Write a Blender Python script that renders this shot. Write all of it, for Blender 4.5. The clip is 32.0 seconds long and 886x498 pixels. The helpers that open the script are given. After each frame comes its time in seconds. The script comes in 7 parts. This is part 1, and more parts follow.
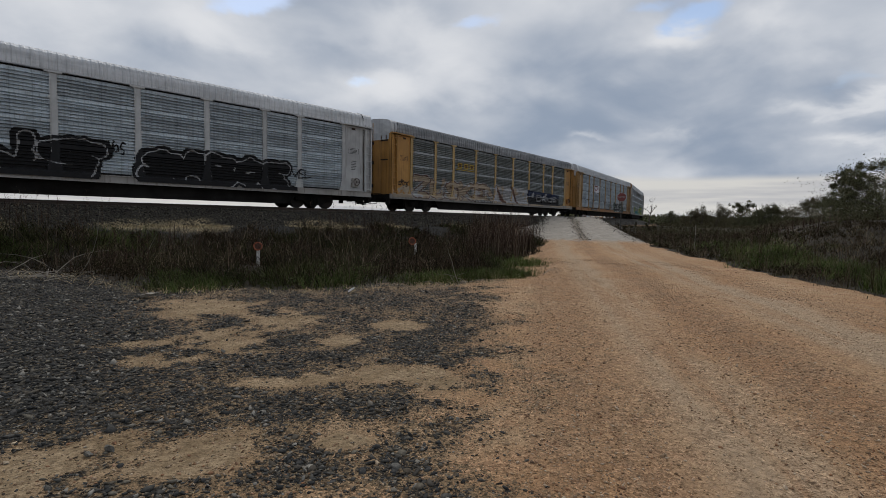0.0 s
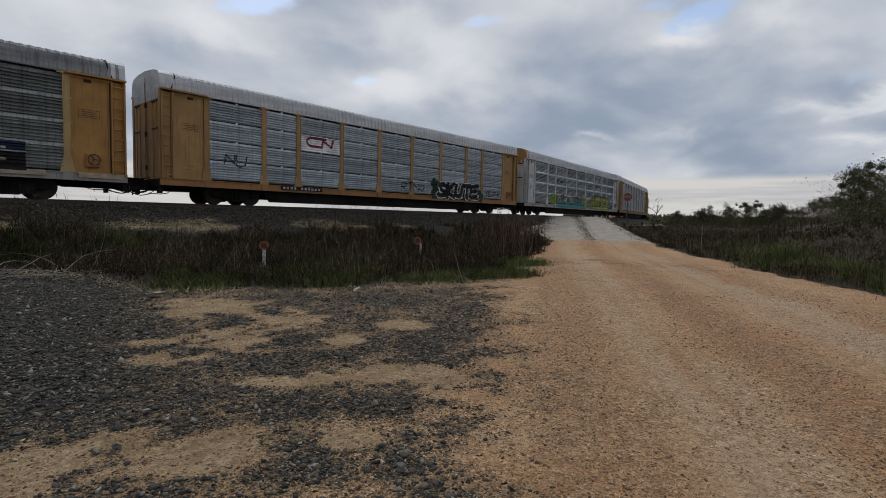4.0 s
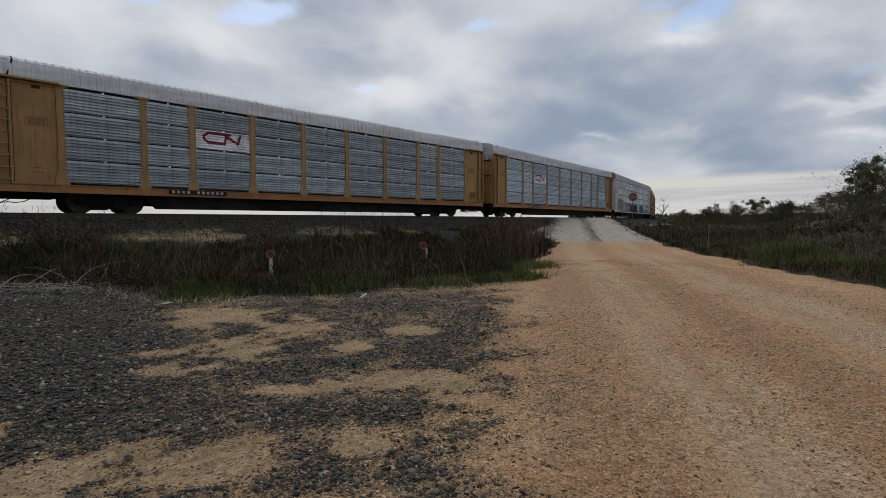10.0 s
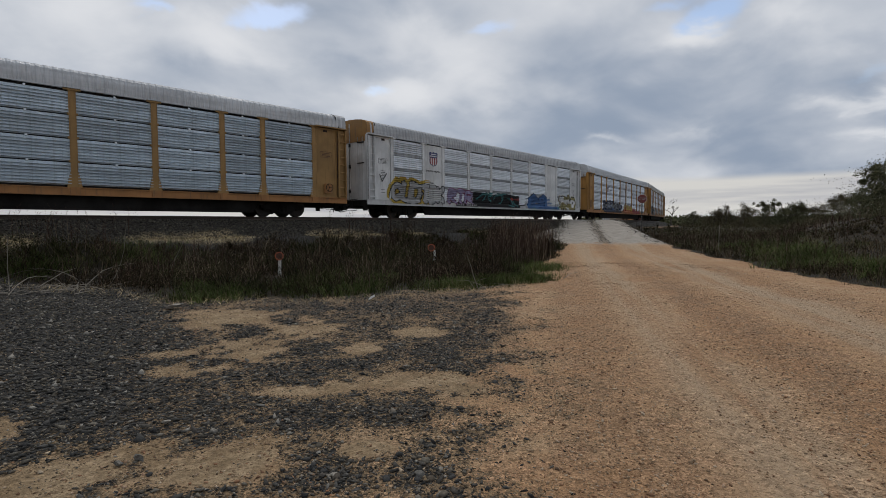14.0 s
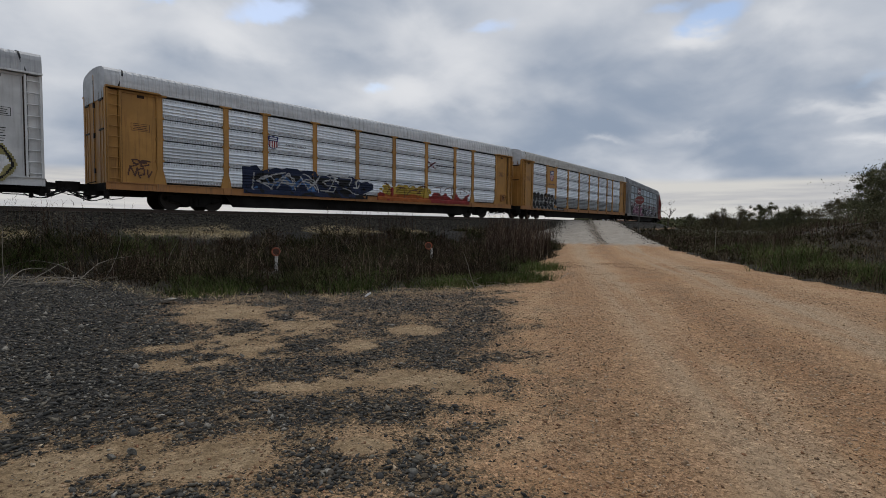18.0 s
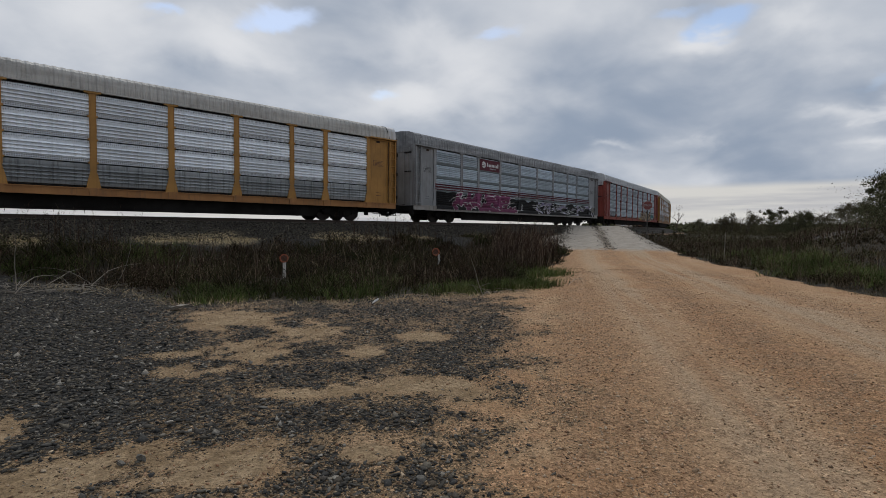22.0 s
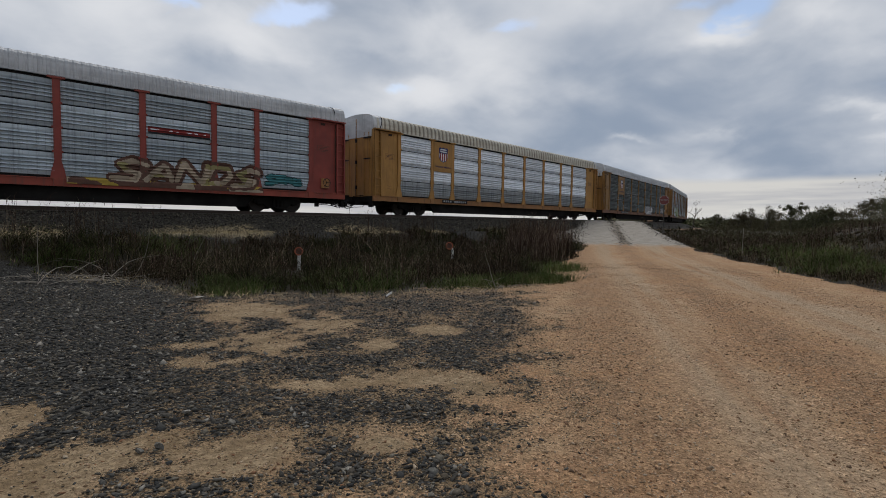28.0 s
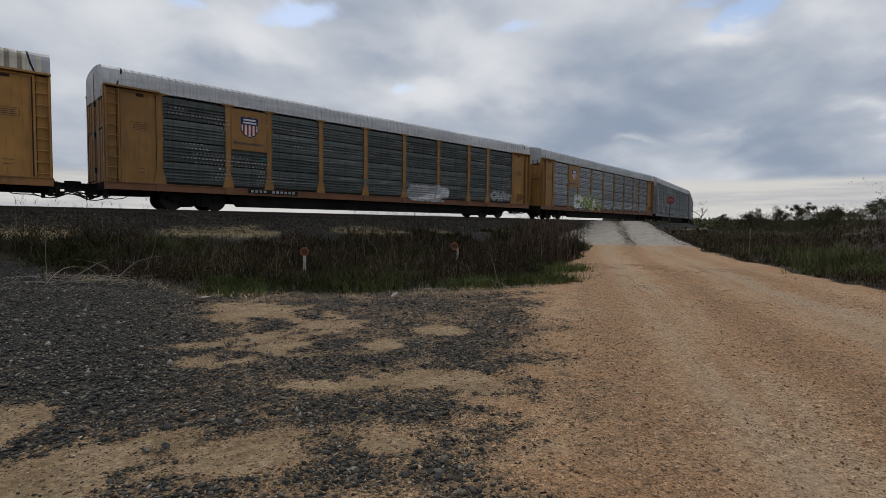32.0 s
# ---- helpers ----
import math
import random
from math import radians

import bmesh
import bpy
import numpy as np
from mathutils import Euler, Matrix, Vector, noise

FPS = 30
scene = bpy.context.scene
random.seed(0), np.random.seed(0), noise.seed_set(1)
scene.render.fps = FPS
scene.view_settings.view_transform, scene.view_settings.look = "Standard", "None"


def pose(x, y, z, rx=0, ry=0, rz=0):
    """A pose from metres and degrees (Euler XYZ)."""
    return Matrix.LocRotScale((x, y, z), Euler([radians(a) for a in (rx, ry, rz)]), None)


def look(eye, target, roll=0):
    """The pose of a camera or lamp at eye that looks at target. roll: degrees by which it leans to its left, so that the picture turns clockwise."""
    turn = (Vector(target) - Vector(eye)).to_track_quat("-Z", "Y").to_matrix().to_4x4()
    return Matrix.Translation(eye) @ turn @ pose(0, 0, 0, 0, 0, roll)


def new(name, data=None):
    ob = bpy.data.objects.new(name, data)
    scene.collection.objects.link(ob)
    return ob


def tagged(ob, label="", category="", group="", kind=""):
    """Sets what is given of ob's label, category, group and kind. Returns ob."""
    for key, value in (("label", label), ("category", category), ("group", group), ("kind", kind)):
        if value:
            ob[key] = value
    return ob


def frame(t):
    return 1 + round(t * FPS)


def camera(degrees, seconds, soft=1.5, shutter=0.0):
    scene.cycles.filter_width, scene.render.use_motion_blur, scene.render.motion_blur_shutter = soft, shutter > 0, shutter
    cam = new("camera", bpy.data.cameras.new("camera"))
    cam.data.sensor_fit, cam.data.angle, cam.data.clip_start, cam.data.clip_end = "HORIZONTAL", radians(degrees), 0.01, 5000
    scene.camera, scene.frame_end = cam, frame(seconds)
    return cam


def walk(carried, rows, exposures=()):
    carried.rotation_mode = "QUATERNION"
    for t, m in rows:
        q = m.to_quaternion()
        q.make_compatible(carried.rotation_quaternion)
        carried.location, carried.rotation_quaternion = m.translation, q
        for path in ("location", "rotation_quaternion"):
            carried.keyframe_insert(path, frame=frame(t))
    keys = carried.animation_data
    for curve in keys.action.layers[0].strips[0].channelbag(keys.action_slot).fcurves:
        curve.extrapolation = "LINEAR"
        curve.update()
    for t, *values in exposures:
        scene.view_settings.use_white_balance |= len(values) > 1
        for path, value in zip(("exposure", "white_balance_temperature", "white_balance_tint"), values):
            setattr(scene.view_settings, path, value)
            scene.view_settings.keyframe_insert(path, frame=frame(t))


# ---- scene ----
# ---- camera ----
cam = camera(81.5, 32.0, soft=0.6)
EYE = Vector((0.0, -24.68, 1.6))
# seconds, heading, tilt and lean in degrees: a hand-held camera that turns slowly on the spot
CAMERA_ROWS = [
    (0.0, -47.52, -3.47, 1.11), (0.5, -47.52, -3.51, 1.15), (1.0, -47.98, -3.64, 1.22),
    (1.5, -47.86, -3.77, 1.30), (2.0, -47.54, -3.79, 1.32), (2.5, -47.03, -3.81, 1.30),
    (3.0, -46.80, -3.79, 1.34), (3.5, -46.87, -3.65, 1.27), (5.5, -46.94, -3.18, 0.92),
    (6.0, -46.60, -3.02, 0.80), (6.5, -46.37, -2.95, 0.56), (7.0, -45.95, -2.90, 0.26),
    (7.5, -45.86, -3.03, 0.14), (8.0, -46.08, -3.30, 0.06), (8.5, -46.14, -3.34, -0.10),
    (9.0, -46.19, -3.34, -0.03), (9.5, -46.29, -3.21, -0.17), (10.0, -46.27, -3.03, -0.20),
    (10.5, -46.26, -2.84, -0.19), (11.0, -45.89, -2.68, -0.32), (11.5, -45.75, -2.60, -0.43),
    (12.0, -45.98, -2.55, -0.50), (12.5, -45.93, -2.63, -0.51), (13.0, -45.88, -2.72, -0.38),
    (13.5, -45.72, -2.79, -0.29), (14.0, -45.38, -2.80, -0.21), (14.5, -45.24, -2.80, -0.26),
    (16.5, -45.62, -3.33, 0.17), (17.0, -45.50, -3.32, 0.47), (17.5, -45.49, -3.24, 0.65),
    (18.0, -45.70, -2.99, 0.71), (18.5, -45.78, -2.81, 0.67), (19.0, -45.60, -2.62, 0.76),
    (19.5, -45.27, -2.39, 0.74), (20.0, -44.86, -2.18, 0.73), (20.5, -44.85, -2.05, 0.55),
    (21.0, -45.04, -2.10, 0.55), (21.5, -44.98, -2.17, 0.40), (22.0, -44.88, -2.32, 0.48),
    (22.5, -44.60, -2.53, 0.52), (23.0, -44.54, -2.68, 0.48), (23.5, -44.56, -2.63, 0.49),
    (24.0, -44.72, -2.58, 0.42), (24.5, -44.90, -2.50, 0.51), (25.0, -44.70, -2.51, 0.60),
    (25.5, -44.44, -2.54, 0.67), (27.5, -43.47, -2.90, 0.87), (28.0, -43.37, -3.01, 0.78),
    (28.5, -43.08, -3.00, 0.74), (29.0, -42.76, -2.93, 0.79), (29.5, -42.70, -3.00, 0.72),
    (30.0, -43.00, -3.12, 0.64), (30.5, -43.17, -3.21, 0.63), (31.0, -43.00, -3.20, 0.63),
    (31.5, -42.81, -3.10, 0.72), (32.0, -42.80, -2.98, 0.75),
]


def aim(turn, tilt, lean):
    a, b = radians(turn), radians(tilt)
    return look(EYE, EYE + Vector((-math.sin(a) * math.cos(b), math.cos(a) * math.cos(b), math.sin(b))), lean)


walk(cam, [(t, aim(a, b, c)) for t, a, b, c in CAMERA_ROWS], [(0.0, 0.0, 6500, 10), (32.0, 0.0, 6500, 10)])

# ---- world and sun ----
world = bpy.data.worlds.new("world")
scene.world = world
world.use_nodes = True


def sky_nodes(nt):
    n, ln = nt.nodes, nt.links
    n.clear()

    def math_node(op, a, b=None, c=None):
        m = n.new("ShaderNodeMath")
        m.operation = op
        for i, v in enumerate((a, b, c)):
            if v is None:
                continue
            if isinstance(v, (int, float)):
                m.inputs[i].default_value = v
            else:
                ln.new(v, m.inputs[i])
        return m.outputs[0]

    def mix(fac, a, b):
        m = n.new("ShaderNodeMix")
        m.data_type = "RGBA"
        for i, v in ((0, fac), (6, a), (7, b)):
            if isinstance(v, (int, float)):
                m.inputs[i].default_value = v
            elif isinstance(v, tuple):
                m.inputs[i].default_value = (*v, 1)
            else:
                ln.new(v, m.inputs[i])
        return m.outputs[2]

    def noise_at(vec, scale, detail, rough, dist=0.0):
        t = n.new("ShaderNodeTexNoise")
        t.inputs["Scale"].default_value, t.inputs["Detail"].default_value = scale, detail
        t.inputs["Roughness"].default_value, t.inputs["Distortion"].default_value = rough, dist
        ln.new(vec, t.inputs["Vector"])
        return t.outputs[0]

    def smooth(v, lo, hi):
        m = n.new("ShaderNodeMapRange")
        m.interpolation_type = "SMOOTHSTEP"
        m.inputs[1].default_value, m.inputs[2].default_value = lo, hi
        ln.new(v, m.inputs[0])
        return m.outputs[0]

    tc = n.new("ShaderNodeTexCoord")
    sep = n.new("ShaderNodeSeparateXYZ")
    ln.new(tc.outputs["Generated"], sep.inputs[0])
    up = sep.outputs[2]
    rise = math_node("MAXIMUM", up, 0.0)
    div = math_node("ADD", rise, 0.34)
    com = n.new("ShaderNodeCombineXYZ")
    ln.new(math_node("DIVIDE", sep.outputs[0], div), com.inputs[0])
    ln.new(math_node("DIVIDE", sep.outputs[1], div), com.inputs[1])
    # bearing and height over the horizon in degrees, stirred a little
    stir = noise_at(com.outputs[0], 2.4, 5, 0.55)
    stir2 = noise_at(com.outputs[0], 3.6, 5, 0.55, 0.3)
    bearing = math_node("MULTIPLY", math_node("ARCTAN2", sep.outputs[0], sep.outputs[1]), 180 / math.pi)
    bearing = math_node("ADD", bearing, math_node("MULTIPLY", math_node("SUBTRACT", stir, 0.5), 15.0))
    raised = math_node("MULTIPLY", math_node("ARCSINE", up), 180 / math.pi)
    raised = math_node("ADD", raised, math_node("MULTIPLY", math_node("SUBTRACT", stir2, 0.5), 7.0))

    def lobes(rows):
        total = None
        for az, el, wide, tall, amount in rows:
            u = math_node("DIVIDE", math_node("SUBTRACT", bearing, az), wide)
            v = math_node("DIVIDE", math_node("SUBTRACT", raised, el), tall)
            r2 = math_node("ADD", math_node("MULTIPLY", u, u), math_node("MULTIPLY", v, v))
            one = math_node("MULTIPLY", math_node("EXPONENT", math_node("MULTIPLY", r2, -1.0)), amount)
            total = one if total is None else math_node("ADD", total, one)
        return total

    big = noise_at(com.outputs[0], 1.0, 3, 0.5, 0.25)
    puffs = noise_at(com.outputs[0], 3.2, 5, 0.45, 0.25)
    body = math_node("ADD", math_node("MULTIPLY", math_node("SUBTRACT", big, 0.5), 0.55), math_node("MULTIPLY", math_node("SUBTRACT", puffs, 0.5), 1.05))
    light = math_node("ADD", math_node("ADD", body, 0.49), math_node("ADD", lobes(PUFFS), lobes(SHADES)))
    cloud = mix(smooth(light, 0.05, 1.0), SKY_DARK, SKY_LIGHT)
    # the overhead cover is thinner and paler
    cloud = mix(smooth(up, 0.40, 0.65), cloud, mix(smooth(body, -0.2, 0.3), SKY_MID, SKY_HIGH))
    sky = n.new("ShaderNodeTexSky")
    sky.sky_type, sky.sun_disc = "NISHITA", False
    sky.sun_elevation, sky.sun_rotation = SUN_EL, SUN_ROT
    blue = n.new("ShaderNodeVectorMath")
    blue.operation = "SCALE"
    ln.new(sky.outputs[0], blue.inputs[0])
    blue.inputs["Scale"].default_value = 0.13
    gaps = noise_at(com.outputs[0], 1.15, 6, 0.5, 0.6)
    hole = math_node("MULTIPLY", smooth(gaps, 0.57, 0.65), smooth(up, 0.42, 0.55))
    hole = math_node("MAXIMUM", math_node("MULTIPLY", hole, 0.75), smooth(lobes(GAPS), 0.25, 0.85))
    cover = math_node("SUBTRACT", 1.0, math_node("MULTIPLY", hole, 0.85))
    colour = mix(cover, blue.outputs[0], cloud)
    # clear strip under the edge of the cloud, above the horizon
    wob = math_node("MULTIPLY", math_node("SUBTRACT", noise_at(tc.outputs["Generated"], 3.0, 3, 0.5), 0.5), 0.03)
    lift = math_node("ADD", up, wob)
    strip = math_node("SUBTRACT", 1.0, smooth(lift, 0.070, 0.085))
    streak = n.new("ShaderNodeCombineXYZ")
    ln.new(sep.outputs[0], streak.inputs[0])
    ln.new(sep.outputs[1], streak.inputs[1])
    ln.new(math_node("MULTIPLY", up, 14.0), streak.inputs[2])
    low = mix(smooth(noise_at(streak.outputs[0], 2.6, 5, 0.55), 0.32, 0.56), SKY_STRIP_DARK, SKY_STRIP)
    colour = mix(strip, colour, low)
    bg = n.new("ShaderNodeBackground")
    bg.inputs["Strength"].default_value = 1.0
    ln.new(colour, bg.inputs[0])
    out = n.new("ShaderNodeOutputWorld")
    ln.new(bg.outputs[0], out.inputs[0])


SUN_EL, SUN_ROT = radians(52), radians(35)
SKY_DARK, SKY_LIGHT = (0.275, 0.335, 0.432), (0.73, 0.745, 0.775)
# bright puffs, dull stretches and blue gaps of the cloud cover: bearing, height, half widths in degrees, amount
PUFFS = [(25, 18.3, 6, 2.2, 0.36), (11, 17.5, 6, 3.0, 0.32), (40.5, 14.0, 6, 2.2, 0.42), (50.5, 14.0, 4, 1.9, 0.26), (40, 19.5, 8, 2.2, 0.26),
         (72, 17.6, 3.0, 1.0, 0.42), (85, 10.4, 4.5, 0.7, 0.34), (62, 9.0, 2.2, 0.6, 0.30), (79, 18.5, 2.5, 1.2, 0.25), (87, 7.3, 3.5, 0.7, 0.30), (47, 18.3, 6, 2.5, 0.14), (70.5, 9.4, 1.8, 0.5, 0.14)]
SHADES = [(66, 12.3, 10, 3.0, -0.25), (76, 8.0, 10, 2.8, -0.20), (22, 15.3, 6, 1.2, -0.12), (35, 17.3, 3.0, 1.4, -0.12), (80, 13.0, 8, 2.2, -0.18), (56, 9.5, 7, 2.5, -0.16), (84, 14, 4, 2, -0.10), (58, 16.5, 3, 1.5, -0.08)]
GAPS = [(28.0, 20.6, 3.4, 1.1, 0.9), (73.2, 18.9, 3.4, 1.2, 1.0), (17.0, 19.6, 3.0, 0.9, 0.7), (50.0, 20.6, 3.4, 0.9, 0.65), (36.5, 14.6, 2.0, 1.3, 0.6), (68.5, 20.8, 3.6, 0.9, 0.6), (85, 12.5, 4.0, 0.9, 0.45)]
SKY_MID, SKY_HIGH = (0.37, 0.46, 0.605), (0.86, 0.87, 0.885)
SKY_STRIP_DARK, SKY_STRIP = (0.46, 0.465, 0.49), (0.64, 0.63, 0.605)
sky_nodes(world.node_tree)

sun_data = bpy.data.lights.new("sun", "SUN")
sun_data.energy, sun_data.angle, sun_data.color = 1.4, radians(35), (1.0, 0.95, 0.88)
sun = new("sun", sun_data)
sun.matrix_world = look((0, 0, 0), (-math.sin(SUN_ROT) * math.cos(SUN_EL), -math.cos(SUN_ROT) * math.cos(SUN_EL), -math.sin(SUN_EL)))

# ---- materials ----


class Nodes:
    """Short hand for a node material."""

    def __init__(self, name):
        self.mat = bpy.data.materials.new(name)
        self.mat.use_nodes = True
        self.nt = self.mat.node_tree
        self.bsdf = self.nt.nodes["Principled BSDF"]

    def node(self, kind, **inputs):
        nd = self.nt.nodes.new(kind)
        for k, v in inputs.items():
            self.put(nd, k.replace("_", " "), v)
        return nd

    def put(self, nd, key, v):
        s = nd.inputs[key]
        if isinstance(v, bpy.types.NodeSocket):
            self.nt.links.new(v, s)
        elif isinstance(v, tuple) and len(v) == 3 and s.type == "RGBA":
            s.default_value = (*v, 1)
        else:
            s.default_value = v

    def coords(self, scale=(1, 1, 1)):
        tc = self.node("ShaderNodeTexCoord")
        mp = self.node("ShaderNodeMapping")
        self.nt.links.new(tc.outputs["Object"], mp.inputs[0])
        mp.inputs["Scale"].default_value = scale
        return mp.outputs[0]

    def noise(self, vec, scale, detail=4, rough=0.55, dist=0.0):
        nd = self.node("ShaderNodeTexNoise", Vector=vec, Scale=scale, Detail=detail, Roughness=rough, Distortion=dist)
        return nd.outputs[0]

    def ramp(self, v, lo, hi, a=0.0, b=1.0):
        nd = self.node("ShaderNodeMapRange")
        nd.interpolation_type = "SMOOTHSTEP"
        self.nt.links.new(v, nd.inputs[0])
        for i, q in ((1, lo), (2, hi), (3, a), (4, b)):
            nd.inputs[i].default_value = q
        return nd.outputs[0]

    def calc(self, op, a, b=0.0):
        nd = self.node("ShaderNodeMath")
        nd.operation = op
        self.put(nd, 0, a)
        self.put(nd, 1, b)
        return nd.outputs[0]

    def mix(self, fac, a, b, mode="MIX"):
        nd = self.node("ShaderNodeMix")
        nd.data_type, nd.blend_type = "RGBA", mode
        self.put(nd, 0, fac)
        self.put(nd, 6, a)
        self.put(nd, 7, b)
        return nd.outputs[2]

    def bump(self, height, strength=0.4, distance=0.01):
        nd = self.node("ShaderNodeBump", Height=height, Strength=strength, Distance=distance)
        self.nt.links.new(nd.outputs[0], self.bsdf.inputs["Normal"])

    def done(self, colour, rough=0.6, metal=0.0, spec=0.5):
        self.put(self.bsdf, "Base Color", colour)
        self.put(self.bsdf, "Roughness", rough)
        self.put(self.bsdf, "Metallic", metal)
        self.put(self.bsdf, "Specular IOR Level", spec)
        return self.mat


def paint(name, colour, dirt=(0.08, 0.06, 0.045), wear=0.5, rough=0.55, metal=0.0, streaks=0.5, spec=0.35):
    """Weathered paint: faded patches, rain streaks, rust and grime."""
    m = Nodes(name)
    c = m.coords()
    info = m.node("ShaderNodeObjectInfo")
    tone = m.ramp(info.outputs["Random"], 0, 1, 0.88, 1.08)
    patch = m.noise(c, 0.9, 5, 0.6)
    fade = m.mix(m.ramp(patch, 0.35, 0.7), tuple(v * 0.82 for v in colour), tuple(min(1, v * 1.1 + 0.01) for v in colour))
    st = m.noise(m.coords((9, 9, 0.5)), 1.0, 5, 0.6)
    grime = m.calc("MULTIPLY", m.ramp(st, 0.50, 0.75), streaks)
    base = m.mix(grime, fade, dirt)
    chips = m.ramp(m.noise(c, 14, 6, 0.7), 0.66, 0.74)
    base = m.mix(m.calc("MULTIPLY", chips, wear), base, (0.13, 0.06, 0.035))
    tint = m.node("ShaderNodeCombineColor", Red=tone, Green=tone, Blue=tone)
    base = m.mix(1.0, base, tint.outputs[0], "MULTIPLY")
    m.bump(m.noise(c, 30, 4), 0.15, 0.004)
    return m.done(base, m.ramp(patch, 0.3, 0.7, rough - 0.08, rough + 0.15), metal, spec)


def galvanised(name, colour, dark, streak=0.4, rough=0.5, metal=0.25):
    """Galvanised sheet steel: spangle, dull bands, dirty rain streaks."""
    m = Nodes(name)
    c = m.coords()
    info = m.node("ShaderNodeObjectInfo")
    tone = m.ramp(info.outputs["Random"], 0, 1, 0.80, 1.10)
    broad = m.noise(m.coords((0.25, 1, 2.2)), 1.3, 4, 0.6)
    base = m.mix(m.ramp(broad, 0.38, 0.64), dark, colour)
    st = m.noise(m.coords((11, 11, 0.45)), 1.0, 5, 0.68)
    base = m.mix(m.calc("MULTIPLY", m.ramp(st, 0.47, 0.66), streak * 1.15), base, tuple(v * 0.35 for v in dark))
    smut = m.ramp(m.noise(c, 2.2, 6, 0.62), 0.55, 0.75)
    base = m.mix(m.calc("MULTIPLY", smut, 0.3), base, (0.09, 0.085, 0.075))
    tint = m.node("ShaderNodeCombineColor", Red=tone, Green=tone, Blue=tone)
    base = m.mix(1.0, base, tint.outputs[0], "MULTIPLY")
    m.bump(m.noise(c, 45, 3), 0.12, 0.003)
    return m.done(base, m.ramp(broad, 0.3, 0.7, rough + 0.12, rough), metal, 0.4)


def flat_paint(name, colour, rough=0.6):
    m = Nodes(name)
    c = m.coords()
    v = m.noise(c, 3.0, 5, 0.6)
    base = m.mix(m.ramp(v, 0.35, 0.7), tuple(q * 0.75 for q in colour), tuple(min(1, q * 1.12) for q in colour))
    st = m.ramp(m.noise(m.coords((12, 12, 0.5)), 1.0, 4, 0.6), 0.5, 0.75)
    base = m.mix(m.calc("MULTIPLY", st, 0.35), base, tuple(q * 0.55 + 0.004 for q in colour))
    return m.done(base, rough, 0.0, 0.2)


YELLOW = paint("yellow_paint", (0.365, 0.184, 0.042), dirt=(0.10, 0.048, 0.020), wear=0.7, streaks=0.6)
YELLOW_DULL = paint("dull_yellow_paint", (0.30, 0.172, 0.056), dirt=(0.09, 0.05, 0.024), wear=0.7, streaks=0.6)
YELLOW_OLD = paint("old_yellow_paint", (0.27, 0.135, 0.032), wear=0.8, streaks=0.7)
TAN = paint("faded_tan_paint", (0.40, 0.27, 0.11), wear=0.5)
GREY_PAINT = paint("pale_grey_paint", (0.42, 0.42, 0.41), wear=0.4)
GREY_MID = paint("grey_paint", (0.24, 0.245, 0.25), wear=0.3)
WHITE_PAINT = paint("white_paint", (0.60, 0.60, 0.59), wear=0.25, streaks=0.3)
RED_PAINT = paint("red_paint", (0.235, 0.040, 0.027), wear=0.5)
RUST = paint("rusty_sill_paint", (0.31, 0.142, 0.044), wear=0.9, streaks=0.6)
RUST_DARK = paint("dark_rusty_sill_paint", (0.19, 0.080, 0.034), wear=0.9, streaks=0.6)
RED_SILL = paint("red_sill_paint", (0.27, 0.050, 0.028), wear=0.8, streaks=0.8)
BAND_DARK = paint("dark_band_paint", (0.13, 0.155, 0.158), wear=0.3)
GREY_SILL = paint("grimy_grey_paint", (0.27, 0.255, 0.235), wear=0.9, streaks=0.7)
GALV = galvanised("galvanised_steel", (0.50, 0.56, 0.60), (0.29, 0.33, 0.355))
GALV_BRIGHT = galvanised("bright_galvanised_steel", (0.86, 0.90, 0.94), (0.64, 0.675, 0.71), 0.18, 0.5, 0.1)
GALV_CLEAN = galvanised("clean_galvanised_steel", (0.60, 0.69, 0.76), (0.40, 0.46, 0.51), 0.25)
GALV_DULL = galvanised("dull_galvanised_steel", (0.34, 0.36, 0.365), (0.21, 0.222, 0.226), 0.6, 0.6, 0.1)
GALV_GRIMY = galvanised("grimy_galvanised_steel", (0.215, 0.230, 0.222), (0.118, 0.130, 0.124), 0.6, 0.6, 0.1)
GALV_DARK = galvanised("sooty_galvanised_steel", (0.118, 0.134, 0.126), (0.066, 0.077, 0.074), 0.5, 0.65, 0.1)
ROOF_WHITE = galvanised("white_roof_sheet", (0.50, 0.505, 0.51), (0.40, 0.405, 0.41), 0.22, 0.55, 0.1)
ROOF_GREY = galvanised("grey_roof_sheet", (0.27, 0.275, 0.28), (0.17, 0.175, 0.18), 0.5, 0.6, 0.1)
ROOF_PALE = galvanised("pale_roof_sheet", (0.54, 0.525, 0.49), (0.44, 0.425, 0.39), 0.25, 0.6, 0.05)
ROOF_CREAM = galvanised("stained_cream_roof_sheet", (0.52, 0.49, 0.41), (0.42, 0.385, 0.31), 0.3, 0.6, 0.05)
BLACK_STEEL = paint("black_steel", (0.011, 0.010, 0.009), dirt=(0.022, 0.018, 0.014), wear=0.12, rough=0.85, streaks=0.3, spec=0.08)
# shade inside the closed cars, put into a near-black colour
INSIDE_SHADE = flat_paint("interior_shade", (0.035, 0.037, 0.04), 0.9)
WHEEL_STEEL = paint("wheel_steel", (0.020, 0.016, 0.013), dirt=(0.03, 0.024, 0.018), wear=0.25, rough=0.75)
BLACK = flat_paint("black_paint", (0.010, 0.010, 0.011))
PLATE_WHITE = flat_paint("white_plate_paint", (0.80, 0.80, 0.82))
WHITE = flat_paint("white_spray_paint", (0.62, 0.62, 0.62))
MAROON = flat_paint("maroon_paint", (0.10, 0.018, 0.030))
